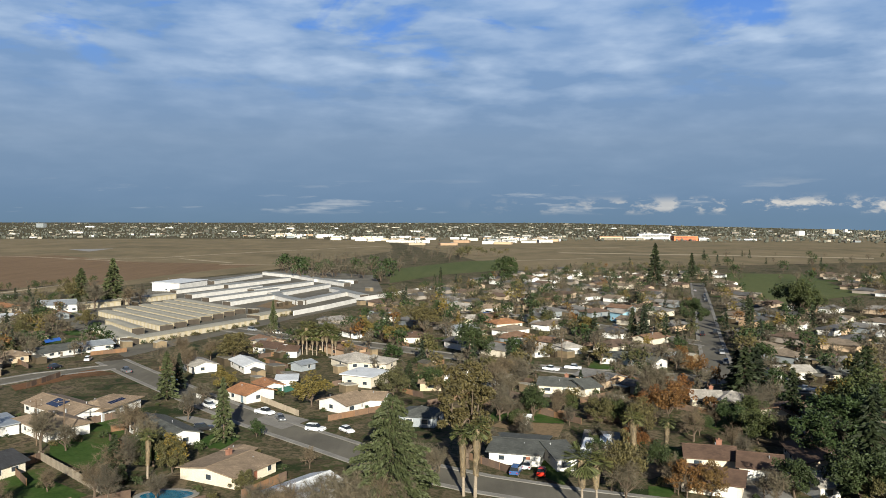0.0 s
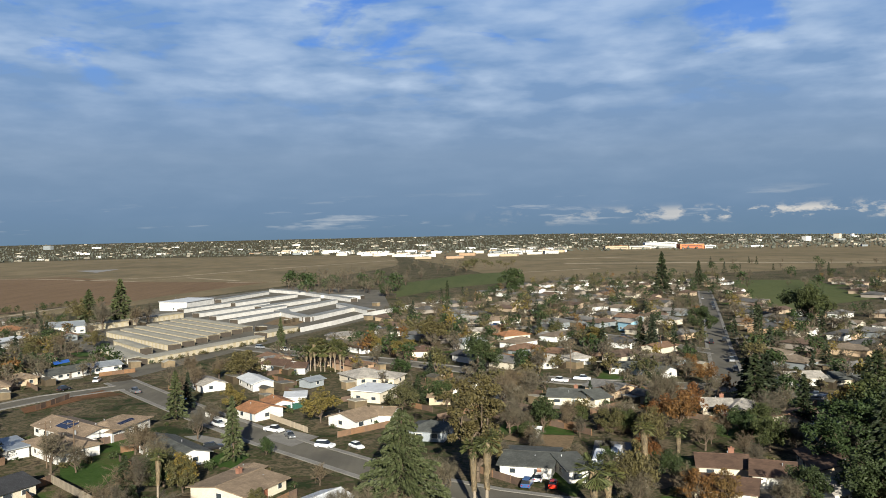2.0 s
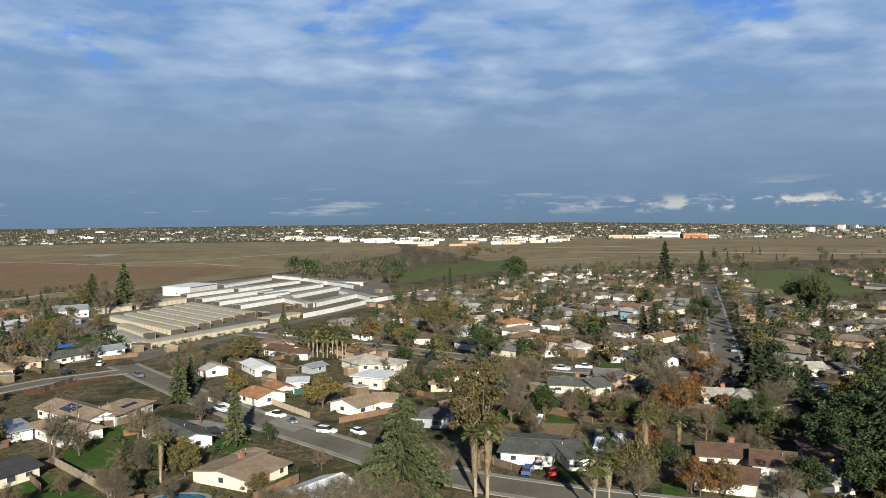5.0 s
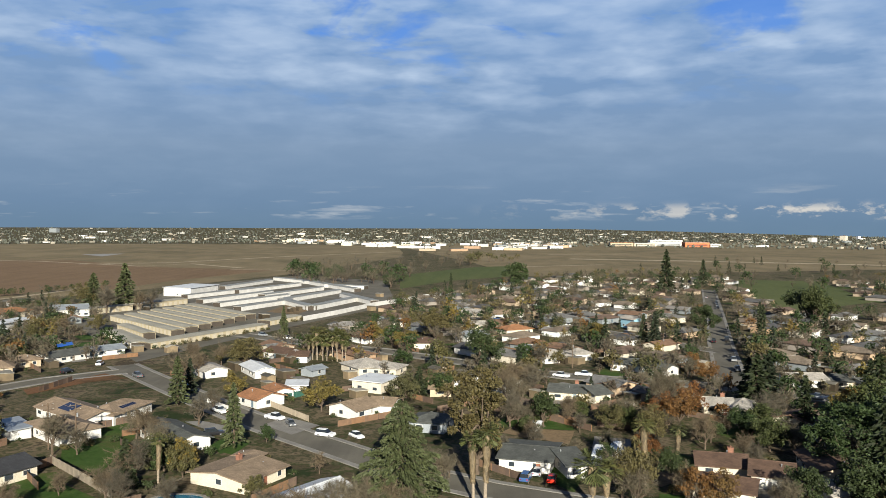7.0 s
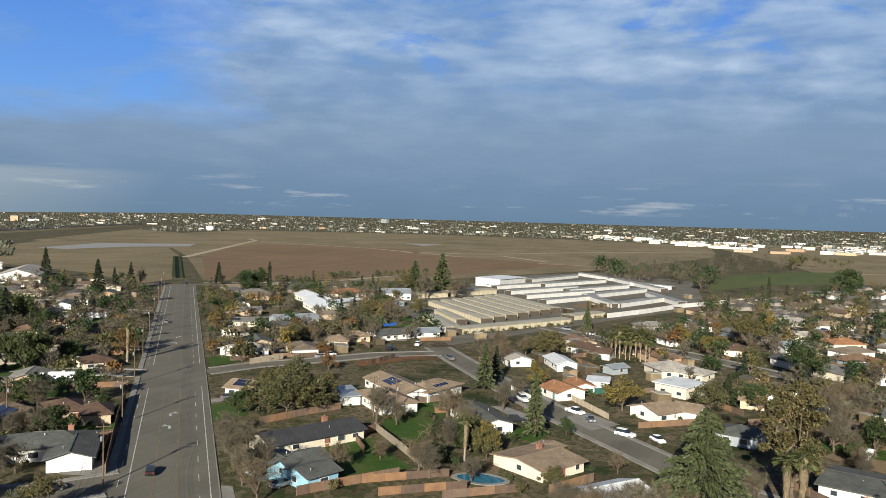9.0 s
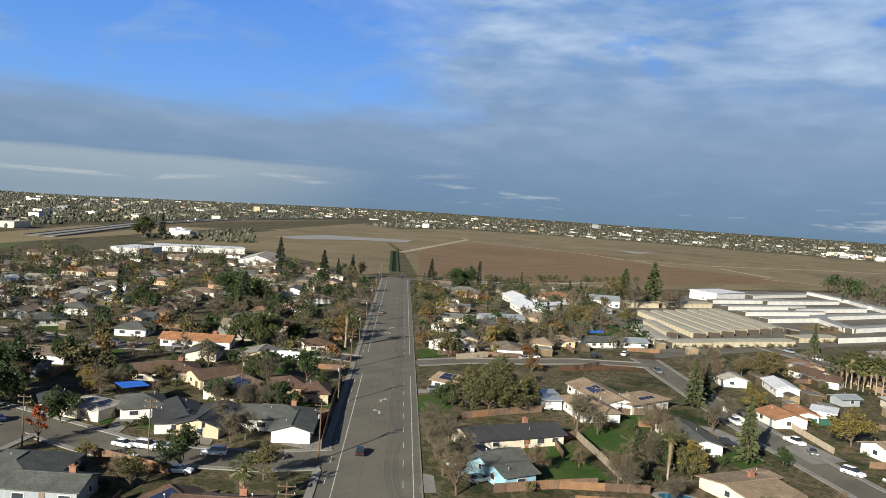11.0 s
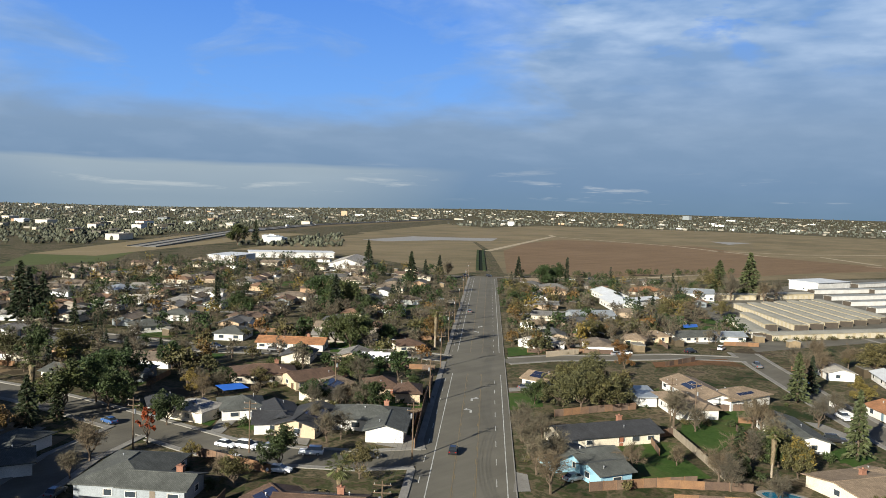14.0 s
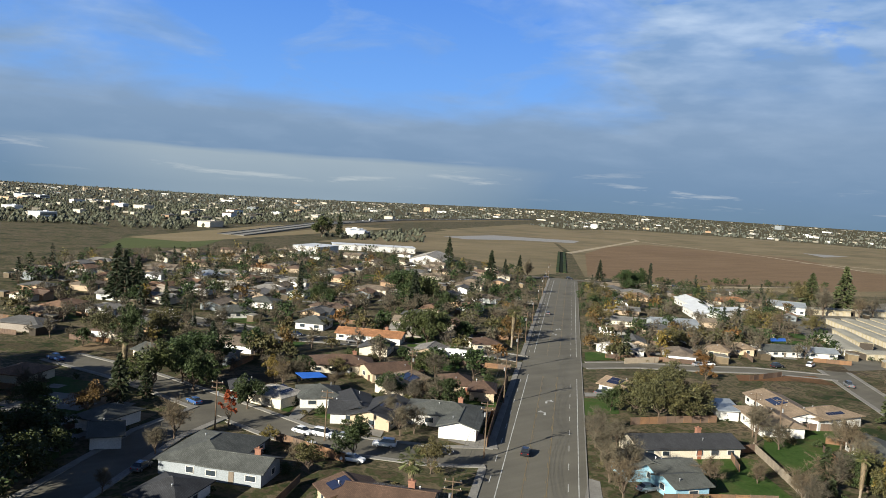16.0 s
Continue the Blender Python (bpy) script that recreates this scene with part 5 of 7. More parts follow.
for p, h in (((111.0, 213.4), 17), ((91.1, 171.4), 15), ((119.6, 235.0), 12), ((75.7, 143.1), 14), ((71.5, 146.1), 9)):
    tree("dark", p, h, 1.4)
for p, h in (((20.3, 234.3), 8), ((20.2, 242.5), 10), ((27.5, 282.0), 9)):
    tree("bare", p, h)
tree("green", (6.3, 281.9), 14, 1.0)
for p, h, k in (((-222.8, 460.4), 16, "olive"), ((-204.2, 445.5), 18, "bare"), ((-190.8, 460.2), 14, "bare"), ((-190.4, 476.0), 13, "bare"), ((157.3, 620.5), 34, "dark"), ((179.4, 416.8), 22, "green"), ((178.5, 404.7), 20, "green"), ((45.2, 670.2), 22, "green"), ((203.7, 680.1), 24, "dark"), ((-10.1, 596.6), 16, "column"), ((78.8, 328.7), 16, "dark"), ((76.0, 336.7), 14, "dark"), ((116.2, 382.8), 14, "green"), ((134.5, 362.9), 17, "column"), ((126.0, 336.7), 18, "column"), ((56.8, 336.7), 11, "yellow")):
    tree(k, p, h)
tree("fir", (-218.7, 460.4), 23, 1.45)
tree("fir", (-206.7, 476.2), 28, 1.35)
# along the right of the main road and round the gardens beside it
for p, h in (((-98.6, 125.7), 9), ((-105.6, 132.3), 8), ((-90.1, 117.7), 9), ((-82.1, 111.6), 9), ((-112.3, 141.4), 7), ((-89.8, 123.4), 8), ((-103.0, 135.9), 7)):
    tree("bare", p, h)
for p, h in (((-118.0, 164.2), 10), ((-113.7, 165.6), 11), ((-110.2, 167.9), 10), ((-109.1, 172.6), 9), ((-126.5, 178.3), 10), ((-124.9, 186.8), 10), ((-112.8, 182.3), 8)):
    tree("olive", p, h, 1.05)
for p, h in (((-124.0, 160.2), 6), ((-123.8, 163.5), 6)):
    tree("green", p, h)
tree("bare", (-78.8, 133.0), 7)
tree("bare", (-75.1, 143.5), 5)
tree("bare", (-90.0, 169.5), 10)
tree("palm", (-59.6, 151.5), 8.5)
tree("dark", (-65.7, 150.8), 9, 1.5)
tree("olive", (-61.4, 159.3), 9)
for p, h, k in (((-225.2, 276.0), 10, "olive"), ((-259.3, 314.0), 10, "olive"), ((-272.9, 339.9), 11, "olive"), ((-172.9, 254.6), 9, "olive"), ((-175.0, 263.5), 8, "olive"), ((-149.7, 240.0), 6, "orange"), ((-365.5, 447.1), 16, "dark"), ((-307.2, 401.9), 16, "green"), ((-308.9, 416.0), 15, "green"), ((-301.5, 418.2), 20, "column"), ((-186.7, 336.5), 9, "olive"), ((-176.9, 376.9), 9, "olive"), ((-184.8, 360.3), 9, "bare"), ((-134.9, 220.1), 6, "orange")):
    tree(k, p, h)
# left of the main road
for p, h, k in (((-219.3, 169.3), 13, "green"), ((-214.3, 171.7), 13, "green"), ((-219.4, 180.8), 11, "green"), ((-306.5, 228.8), 18, "green"), ((-288.4, 221.9), 18, "dark"), ((-294.5, 231.5), 16, "green"), ((-261.6, 218.2), 12, "green"), ((-214.9, 189.1), 8, "green"), ((-306.2, 181.3), 10, "green"), ((-299.7, 183.0), 9, "green"), ((-325.5, 183.0), 18, "column"), ((-167.7, 137.9), 9, "bare"), ((-171.7, 138.1), 9, "green"), ((-197.9, 196.9), 13, "palm"), ((-206.8, 204.2), 10, "orange"), ((-335.2, 103.1), 24, "dark"), ((-331.0, 104.9), 22, "dark"), ((-329.0, 109.4), 20, "dark"), ((-361.7, 337.1), 22, "dark"), ((-489.0, 408.3), 22, "dark"), ((-383.5, 383.8), 17, "dark"), ((-386.5, 373.2), 14, "dark"), ((-387.8, 396.4), 14, "bare"),
                ((-787.2, 466.3), 25, "green"), ((-810.2, 503.9), 28, "dark"), ((-183.2, 75.2), 11, "green"), ((-192.3, 76.1), 11, "green"), ((-191.5, 82.7), 9, "bare"), ((-194.9, 62.2), 12, "palm"), ((-182.0, 63.5), 9, "dark"), ((-204.6, 73.2), 9, "bare"), ((-163.6, 80.1), 8, "green"), ((-153.5, 70.9), 8, "red"), ((-149.4, 57.9), 9, "bare"), ((-142.2, 51.8), 6, "bare"), ((-131.1, 99.4), 8, "bare"), ((-131.0, 103.0), 7, "bare"), ((-141.0, 103.6), 7, "bare"), ((-123.5, 82.7), 8, "green"), ((-109.8, 90.8), 6.5, "olive"), ((-101.3, 79.7), 7, "fanpalm"), ((-138.1, 72.6), 4, "yellow"), ((-124.2, 71.4), 6, "bare"), ((-120.5, 71.5), 6, "olive"), ((-184.7, 117.1), 6, "olive"), ((-221.8, 106.5), 9, "dark"), ((-216.5, 107.5), 9, "green"), ((-222.4, 114.0), 9, "bare"), ((-255.5, 113.6), 10, "bare"), ((-310.3, 114.5), 11, "dark"), ((-270.6, 108.4), 10, "column"), ((-273.6, 107.7), 10, "column"), ((-250.5, 91.8), 12, "olive"), ((-242.8, 78.7), 12, "green"), ((-246.5, 72.3), 11, "olive"), ((-195.0, 128.3), 5, "green"), ((-204.6, 144.9), 6, "green")):
    tree(k, p, h)


for p, h, k in (((76.0, 166.0), 11, "green"), ((84.5, 160.5), 15, "dark"), ((88.0, 178.0), 13, "green"), ((84.0, 196.0), 14, "dark"), ((72.0, 139.5), 11, "green"), ((104.0, 196.0), 15, "green"), ((98.0, 186.0), 12, "green"),
                ((-160.5, 60.5), 9, "green"), ((-170.0, 71.5), 12, "green"), ((-178.0, 56.0), 12, "dark"), ((-186.0, 66.0), 12, "green"), ((-200.0, 84.0), 13, "green"), ((-212.0, 92.0), 12, "dark"), ((-146.0, 47.0), 9, "green"), ((-152.0, 34.0), 10, "green"), ((-138.0, 30.0), 10, "green")):
    if not near_street(*p, 0.5):
        tree(k, p, h, 1.2)
# tall unseen trees added beside the camera to throw long shadows across the nearest gardens
for p, h in (((-160, 16), 19), ((-142, 12), 18), ((-128, 15), 15), ((-185, 20), 19), ((-112, 14), 14), ((-205, 20), 18), ((-172, 6), 22), ((-150, 2), 21), ((-196, 10), 22), ((-228, 22), 18), ((-122, 4), 17), ((88, 118), 13), ((104, 126), 14), ((72, 112), 12), ((120, 130), 15), ((58, 106), 11), ((-92, 28), 11), ((98, 116), 16), ((112, 120), 17), ((80, 104), 14)):
    tree("green", p, h, 1.15)


# ---- vehicles ----
def wheel_meshes(r):
    t, m = Geo(), Geo()
    t.tube((0, -0.11, 0), (0, 0.11, 0), r, r, 14)
    m.tube((0, -0.125, 0), (0, 0.125, 0), r * 0.62, r * 0.62, 10)
    return t.mesh("tyre", TYRE), m.mesh("rim", RIM)


WHEEL = wheel_meshes(0.34)
VEHICLES = {"car": (4.6, 1.8, [(-2.3, 0.35, 0.75), (-2.2, 0.3, 0.92), (-1.75, 0.28, 1.0), (0.95, 0.28, 0.98), (2.1, 0.3, 0.82), (2.3, 0.35, 0.62)], [(-1.85, 1.0), (-1.2, 1.46), (0.25, 1.48), (1.1, 0.98)]),
            "suv": (4.8, 1.9, [(-2.4, 0.4, 0.9), (-2.35, 0.35, 1.1), (-1.9, 0.32, 1.12), (1.1, 0.32, 1.1), (2.25, 0.35, 0.98), (2.4, 0.4, 0.75)], [(-2.3, 1.12), (-2.0, 1.78), (0.3, 1.80), (1.15, 1.1)]),
            "pickup": (5.7, 2.0, [(-2.85, 0.45, 1.1), (-2.8, 0.4, 1.15), (-0.6, 0.38, 1.15), (1.4, 0.38, 1.14), (2.7, 0.4, 1.05), (2.85, 0.45, 0.8)], [(-0.75, 1.15), (-0.55, 1.85), (0.85, 1.86), (1.6, 1.13)])}
FLEET = {}
PARKED = []


def vehicle(kind, colour, place, toward, label):
    """A parked vehicle at place, its nose towards a second point."""
    turn = math.atan2(toward[1] - place[1], toward[0] - place[0])
    PARKED.append(place)
    if (kind, colour) in FLEET:
        ob = copy_thing(FLEET[kind, colour], pose(*place, 0.05, 0, 0, math.degrees(turn)))
        return tagged(ob, label)
    L, wd, hull, cabin = VEHICLES[kind]
    ob = thing(kind if kind != "suv" else "car", *place, 0.05, turn, label, "car" if kind != "pickup" else "truck", "parked vehicles")
    FLEET[kind, colour] = ob
    b = Geo()
    for (x0, a0, z0), (x1, a1, z1) in zip(hull, hull[1:]):
        lo = [(x0, -wd / 2 + 0.08, a0), (x0, wd / 2 - 0.08, a0), (x0, wd / 2, (a0 + z0) / 2), (x0, wd / 2 - 0.1, z0), (x0, -wd / 2 + 0.1, z0), (x0, -wd / 2, (a0 + z0) / 2)]
        hi = [(x1, -wd / 2 + 0.08, a1), (x1, wd / 2 - 0.08, a1), (x1, wd / 2, (a1 + z1) / 2), (x1, wd / 2 - 0.1, z1), (x1, -wd / 2 + 0.1, z1), (x1, -wd / 2, (a1 + z1) / 2)]
        b.solid(lo, hi)
    (xa, za), (xb, zb), (xc, zc), (xd, zd) = cabin
    t = wd / 2 - 0.28
    b.solid([(xb - 0.08, -t, zb), (xc + 0.08, -t, zc), (xc + 0.08, t, zc), (xb - 0.08, t, zb)], [(xb, -t + 0.08, zb + 0.06), (xc, -t + 0.08, zc + 0.06), (xc, t - 0.08, zc + 0.06), (xb, t - 0.08, zb + 0.06)])
    part("body", b, CARPAINT[colour], ob)
    c = Geo()
    w = wd / 2 - 0.12
    c.solid([(xa, -w, za), (xd, -w, zd), (xd, w, zd), (xa, w, za)], [(xb, -t, zb), (xc, -t, zc), (xc, t, zc), (xb, t, zb)])
    part("cabin_glass", c, CARGLASS, ob)
    for x in (-L / 2 + 0.95, L / 2 - 0.95):
        for s in (1, -1):
            k = part("wheel", WHEEL[0], None, ob)
            k.location = (x, s * (wd / 2 - 0.12), 0.34)
            part("rim", WHEEL[1], None, k)
    for s in (1, -1):
        h = Geo()
        h.box(L / 2 - 0.06, s * (wd / 2 - 0.35), 0.62, 0.12, 0.4, 0.16)
        part("headlight", h, LAMPGLASS, ob)
        h = Geo()
        h.box(-L / 2 + 0.03, s * (wd / 2 - 0.28), 0.68, 0.1, 0.25, 0.2)
        part("tail_light", h, REDLAMP, ob)
    return ob


def camper(place, toward, length, label, nose=True):
    """A motor home or a caravan."""
    turn = math.atan2(toward[1] - place[1], toward[0] - place[0])
    ob = thing("camper_van", *place, 0.05, turn, label, "camper", "parked vehicles")
    b, l = Geo(), length / 2
    b.solid([(-l, -1.15, 0.45), (l - 1.6 * nose, -1.15, 0.45), (l - 1.6 * nose, 1.15, 0.45), (-l, 1.15, 0.45)], [(-l, -1.15, 2.9), (l - 1.6 * nose, -1.15, 2.9), (l - 1.6 * nose, 1.15, 2.9), (-l, 1.15, 2.9)])
    b.solid([(-l + 0.05, -1.1, 2.9), (l - 0.3, -1.1, 2.9), (l - 0.3, 1.1, 2.9), (-l + 0.05, 1.1, 2.9)], [(-l + 0.2, -0.95, 3.05), (l - 0.6, -0.95, 3.05), (l - 0.6, 0.95, 3.05), (-l + 0.2, 0.95, 3.05)])
    if nose:
        b.solid([(l - 1.65, -1.05, 2.0), (l - 0.5, -1.05, 2.2), (l - 0.5, 1.05, 2.2), (l - 1.65, 1.05, 2.0)], [(l - 1.65, -1.1, 2.95), (l - 0.3, -1.1, 2.92), (l - 0.3, 1.1, 2.92), (l - 1.65, 1.1, 2.95)])
        b.solid([(l - 1.65, -1.0, 0.45), (l, -0.95, 0.45), (l, 0.95, 0.45), (l - 1.65, 1.0, 0.45)], [(l - 1.65, -1.0, 1.25), (l, -0.9, 1.1), (l, 0.9, 1.1), (l - 1.65, 1.0, 1.25)])
    part("body", b, CARPAINT["white"], ob)
    if nose:
        c = Geo()
        c.solid([(l - 1.65, -0.98, 1.25), (l - 0.35, -0.9, 1.2), (l - 0.35, 0.9, 1.2), (l - 1.65, 0.98, 1.25)], [(l - 1.65, -0.95, 2.02), (l - 0.9, -0.85, 2.1), (l - 0.9, 0.85, 2.1), (l - 1.65, 0.95, 2.02)])
        part("windscreen", c, CARGLASS, ob)
    for s in (1, -1):
        for x in (-l * 0.6, -l * 0.1, l * 0.25):
            w = Geo()
            w.box(x, s * 1.16, 1.6, 0.9, 0.05, 0.6)
            part("window", w, CARGLASS, ob)
        k = Geo()
        k.box(-0.4, s * 1.165, 1.15, length * 0.6, 0.03, 0.12)
        part("stripe", k, CARPAINT["blue"], ob)
        for x in (-l + 1.6, l - 1.2):
            k = part("wheel", WHEEL[0], None, ob)
            k.location = (x, s * 1.05, 0.34)
            part("rim", WHEEL[1], None, k)
    a = Geo()
    a.box(-0.5, 0, 3.05, 0.8, 0.7, 0.3)
    part("roof_vent", a, WHITE, ob)
    return ob


vehicle("pickup", "white", (-49.0, 202.7), (-42.3, 198.7), "white pickup truck parked in a drive")
vehicle("car", "grey", (-43.6, 196.9), (-40.7, 191.4), "dark grey car parked behind the pickup")
vehicle("suv", "white", (-33.0, 186.8), (-27.3, 184.9), "white car parked on a front yard")
vehicle("car", "white", (-25.4, 185.9), (-20.0, 179.1), "white car parked in the shade")
vehicle("suv", "black", (-59.8, 186.6), (-55.9, 188.7), "black car parked beside the white gable")
vehicle("car", "red", (17.4, 155.2), (19.8, 168.6), "bright red car parked on the grass")
vehicle("car", "white", (15.0, 159.5), (17.0, 168.5), "white car parked beside the red one")
vehicle("suv", "blue", (12.4, 155.9), (14.9, 164.5), "dark blue car parked in the drive")
camper((28.6, 167.4), (33.8, 187.0), 9.0, "white motor home parked behind the house")
camper((32.8, 170.8), (36.9, 185.5), 8.0, "silver-white caravan parked behind the house", False)
vehicle("car", "blue", (47.6, 253.3), (45.2, 257.0), "blue car parked in the street")
vehicle("car", "grey", (-22.9, 306.8), (-16.0, 300.1), "dark car parked at the kerb")
vehicle("car", "white", (-141.5, 82.0), (-139.0, 82.9), "white car parked at the kerb")
vehicle("suv", "white", (-137.7, 84.8), (-134.9, 86.2), "white car parked at the kerb")
vehicle("car", "silver", (-133.8, 87.7), (-131.7, 88.7), "silver car parked at the kerb")
vehicle("suv", "white", (-126.6, 92.2), (-128.3, 90.4), "white car parked across the street")
vehicle("car", "white", (-132.3, 78.3), (-135.6, 77.2), "white car parked by the timber fence")
vehicle("car", "white", (-121.9, 81.7), (-119.8, 83.4), "white car half hidden by a street tree")
vehicle("car", "blue", (-172.8, 71.3), (-177.1, 70.8), "blue car parked at the kerb in the shade")
vehicle("car", "silver", (-139.8, 97.7), (-144.9, 101.8), "silver car parked under the carport")
vehicle("car", "grey", (-138.7, 99.3), (-143.6, 103.7), "grey car parked under the carport")
vehicle("car", "black", (-117.4, 99.6), (-115.9, 103.4), "dark car parked in the street")
vehicle("car", "black", (-109.4, 115.0), (-119.6, 126.9), "dark car standing in the road")
vehicle("car", "grey", (-254.3, 275.8), (-276.7, 300.6), "grey car standing far down the road")
vehicle("car", "silver", (-148.7, 237.7), (-145.2, 243.8), "silver car parked in the side street")
vehicle("car", "white", (-148.3, 242.5), (-145.3, 247.6), "white car parked in the side street")
vehicle("suv", "black", (-135.3, 264.8), (-133.9, 271.4), "black car parked in a front yard")
vehicle("suv", "white", (-131.2, 280.5), (-133.2, 290.3), "white car parked in a front yard")
vehicle("car", "silver", (-83.4, 120.6), (-82.7, 123.6), "pale car parked beside the blue house")
vehicle("car", "grey", (-136.1, 171.7), (-134.3, 175.7), "dark car parked in a drive")
vehicle("suv", "black", (-223.2, 146.9), (-219.0, 150.3), "black car parked in the street")
vehicle("car", "black", (-214.9, 184.3), (-212.3, 186.8), "dark car parked at the lawn's edge")
vehicle("car", "white", (-211.9, 190.0), (-207.4, 193.4), "white car parked at the lawn's edge")
camper((-194.5, 158.6), (-199.2, 154.1), 6.0, "white camper van parked in the street")
camper((-188.9, 164.7), (-182.7, 168.3), 9.0, "long white motor home parked in the street")
vehicle("car", "grey", (-135.9, 47.2), (-139.1, 51.1), "car parked in deep shade")
vehicle("suv", "white", (69.0, 149.2), (73.0, 155.9), "pale car parked in the shade")

# ---- pool, fences, small garden things ----
g = Geo()
c = (-50.9, 142.1)
ring = [(c[0] + math.cos(a) * 4.6 * (1 + 0.12 * math.sin(2 * a)) - 1.5, c[1] + math.sin(a) * 2.7, 0.10) for a in [2 * math.pi * i / 28 for i in range(28)]]
g.face(*ring)
pool = surface("swimming_pool", g, POOL, "kidney-shaped blue swimming pool", "pool")
k = Geo()
rim = [(c[0] - 1.5 + (x - c[0] + 1.5) * 1.22, c[1] + (y - c[1]) * 1.3, 0.12) for x, y, z in ring]
for i in range(28):
    k.solid([(a, b, 0.0) for a, b, z in (ring[i], ring[(i + 1) % 28], rim[(i + 1) % 28], rim[i])][::-1], [(a, b, 0.14) for a, b, z in (ring[i], ring[(i + 1) % 28], rim[(i + 1) % 28], rim[i])][::-1])
surface("pool_deck", k, CONCRETE, "pale concrete deck round the pool", "paving")


def fence(label, line, h=1.8, material=WOOD, group="garden fences", span=2.5):
    """Posts with a panel of boards between each two."""
    ob = thing("fence", *line[0], 0, 0, label, "fence", group)
    ox, oy = line[0]
    post = Geo()
    post.box(0, 0, 0, 0.12, 0.12, h + 0.08)
    pm = post.mesh("post", material)
    for a, b in zip(line, line[1:]):
        L, turn = math.hypot(b[0] - a[0], b[1] - a[1]), math.atan2(b[1] - a[1], b[0] - a[0])
        n = max(1, round(L / span))
        board = Geo()
        w = L / n - 0.12
        m = max(4, int(w / 0.5))
        face = [(-w / 2 + (i + d) * w / m, e) for i in range(m) for d, e in ((0.04, -0.03), (0.46, -0.03), (0.5, 0.0), (0.54, -0.02), (0.96, -0.02))]
        ring = face + [(w / 2, 0.03), (-w / 2, 0.03)]
        board.solid([(x, y, 0.05) for x, y in ring], [(x, y, h) for x, y in ring])
        bm_ = board.mesh("panel", material)
        for i in range(n):
            x, y = a[0] + (b[0] - a[0]) * (i + 0.5) / n - ox, a[1] + (b[1] - a[1]) * (i + 0.5) / n - oy
            p = part("panel", bm_, None, ob)
            p.location, p.rotation_euler = (x, y, 0), (0, 0, turn)
            q = part("post", pm, None, ob)
            q.location = (a[0] + (b[0] - a[0]) * i / n - ox, a[1] + (b[1] - a[1]) * i / n - oy, 0)
    return ob


fence("reddish timber board fence along the lawn", [(-93.2, 142.9), (-89.2, 152.0), (-86.1, 163.6)])
fence("timber board fence behind the white house", [(-97.3, 180.4), (-91.5, 188.8), (-85.0, 198.8)])
fence("timber board fence beside the blue house", [(-78.2, 117.8), (-72.8, 127.0), (-66.9, 136.1)])
fence("grey weathered board fence between two lawns", [(-87.1, 163.3), (-76.0, 153.1), (-64.6, 142.4)], 1.8, GREYWOOD)
fence("timber board fence beneath the brown trees", [(-113.2, 154.3), (-109.0, 166.1), (-104.3, 176.8)])
fence("pale block wall round a front yard", [(-53.6, 217.5), (-39.8, 201.0)], 1.6, TANWALL)
fence("green mesh fence beside the drive", [(-56.0, 218.9), (-46.3, 233.8)], 1.8, GREENMESH)
fence("pale low wall at the street corner", [(-73.1, 222.3), (-62.4, 210.7)], 1.3, WHITE)
fence("reddish timber fence behind the lawn", [(13.8, 211.3), (30.8, 199.3)])
fence("timber fence round a back yard", [(33.7, 199.3), (41.5, 196.0)])
fence("pale block wall along the street", [(-162.0, 214.7), (-158.5, 228.7)], 2.0, TANWALL)
fence("orange-brown timber fence along the street", [(-140.2, 74.9), (-130.2, 77.7), (-122.2, 80.1)])
fence("timber fence behind the gardens", [(-168.0, 119.4), (-158.6, 130.6), (-147.5, 144.5)])
fence("tan fence behind the tarp-covered roof", [(-186.9, 107.3), (-180.3, 111.8)])
fence("dark timber fence beside the footpath", [(-116.2, 110.6), (-141.9, 138.2), (-159.3, 158.1)], 2.3)
fence("timber fence round a dirt yard", [(-126.2, 250.4), (-127.9, 233.3)])
fence("timber fence beside the tan-roofed house", [(-38.2, 140.2), (-32.3, 151.2)])
fence("dark timber fence in the shade", [(25.3, 156.0), (32.6, 153.7)])

ob = house("small white garden shed on a lawn", [((16.4, 194.4), (18.6, 193.9), 2.4, "gable")], WHITE, R_WHITE, 2.0, category="shed", detail=0, name="garden_shed")
ob = house("small yellow garden shed with pale roof", [((43.4, 215.0), (45.5, 215.0), 2.6, "gable")], CREAM, R_PALE, 2.2, category="shed", detail=0, name="garden_shed")
ob = house("open metal-roofed shelter in a back yard", [((-112.3, 190.2), (-103.9, 181.7), 4.5, "flat")], WHITE, R_METAL, 2.3, category="shed", detail=0, name="garden_shed")
sheet("blue_tarp", [(-172.8, 96.9), (-171.2, 102.9), (-165.5, 101.8), (-166.6, 95.7)], 4.95, TARP, "crumpled blue tarp on a roof", "tarp", 0.06, "")
sheet("blue_tarp", [(-157.0, 299.4), (-153.9, 305.5), (-149.8, 298.5), (-152.1, 291.1)], 4.75, TARP, "crumpled blue tarp on a roof", "tarp", 0.06, "")


# ---- utility poles and lamps ----
POLE = []


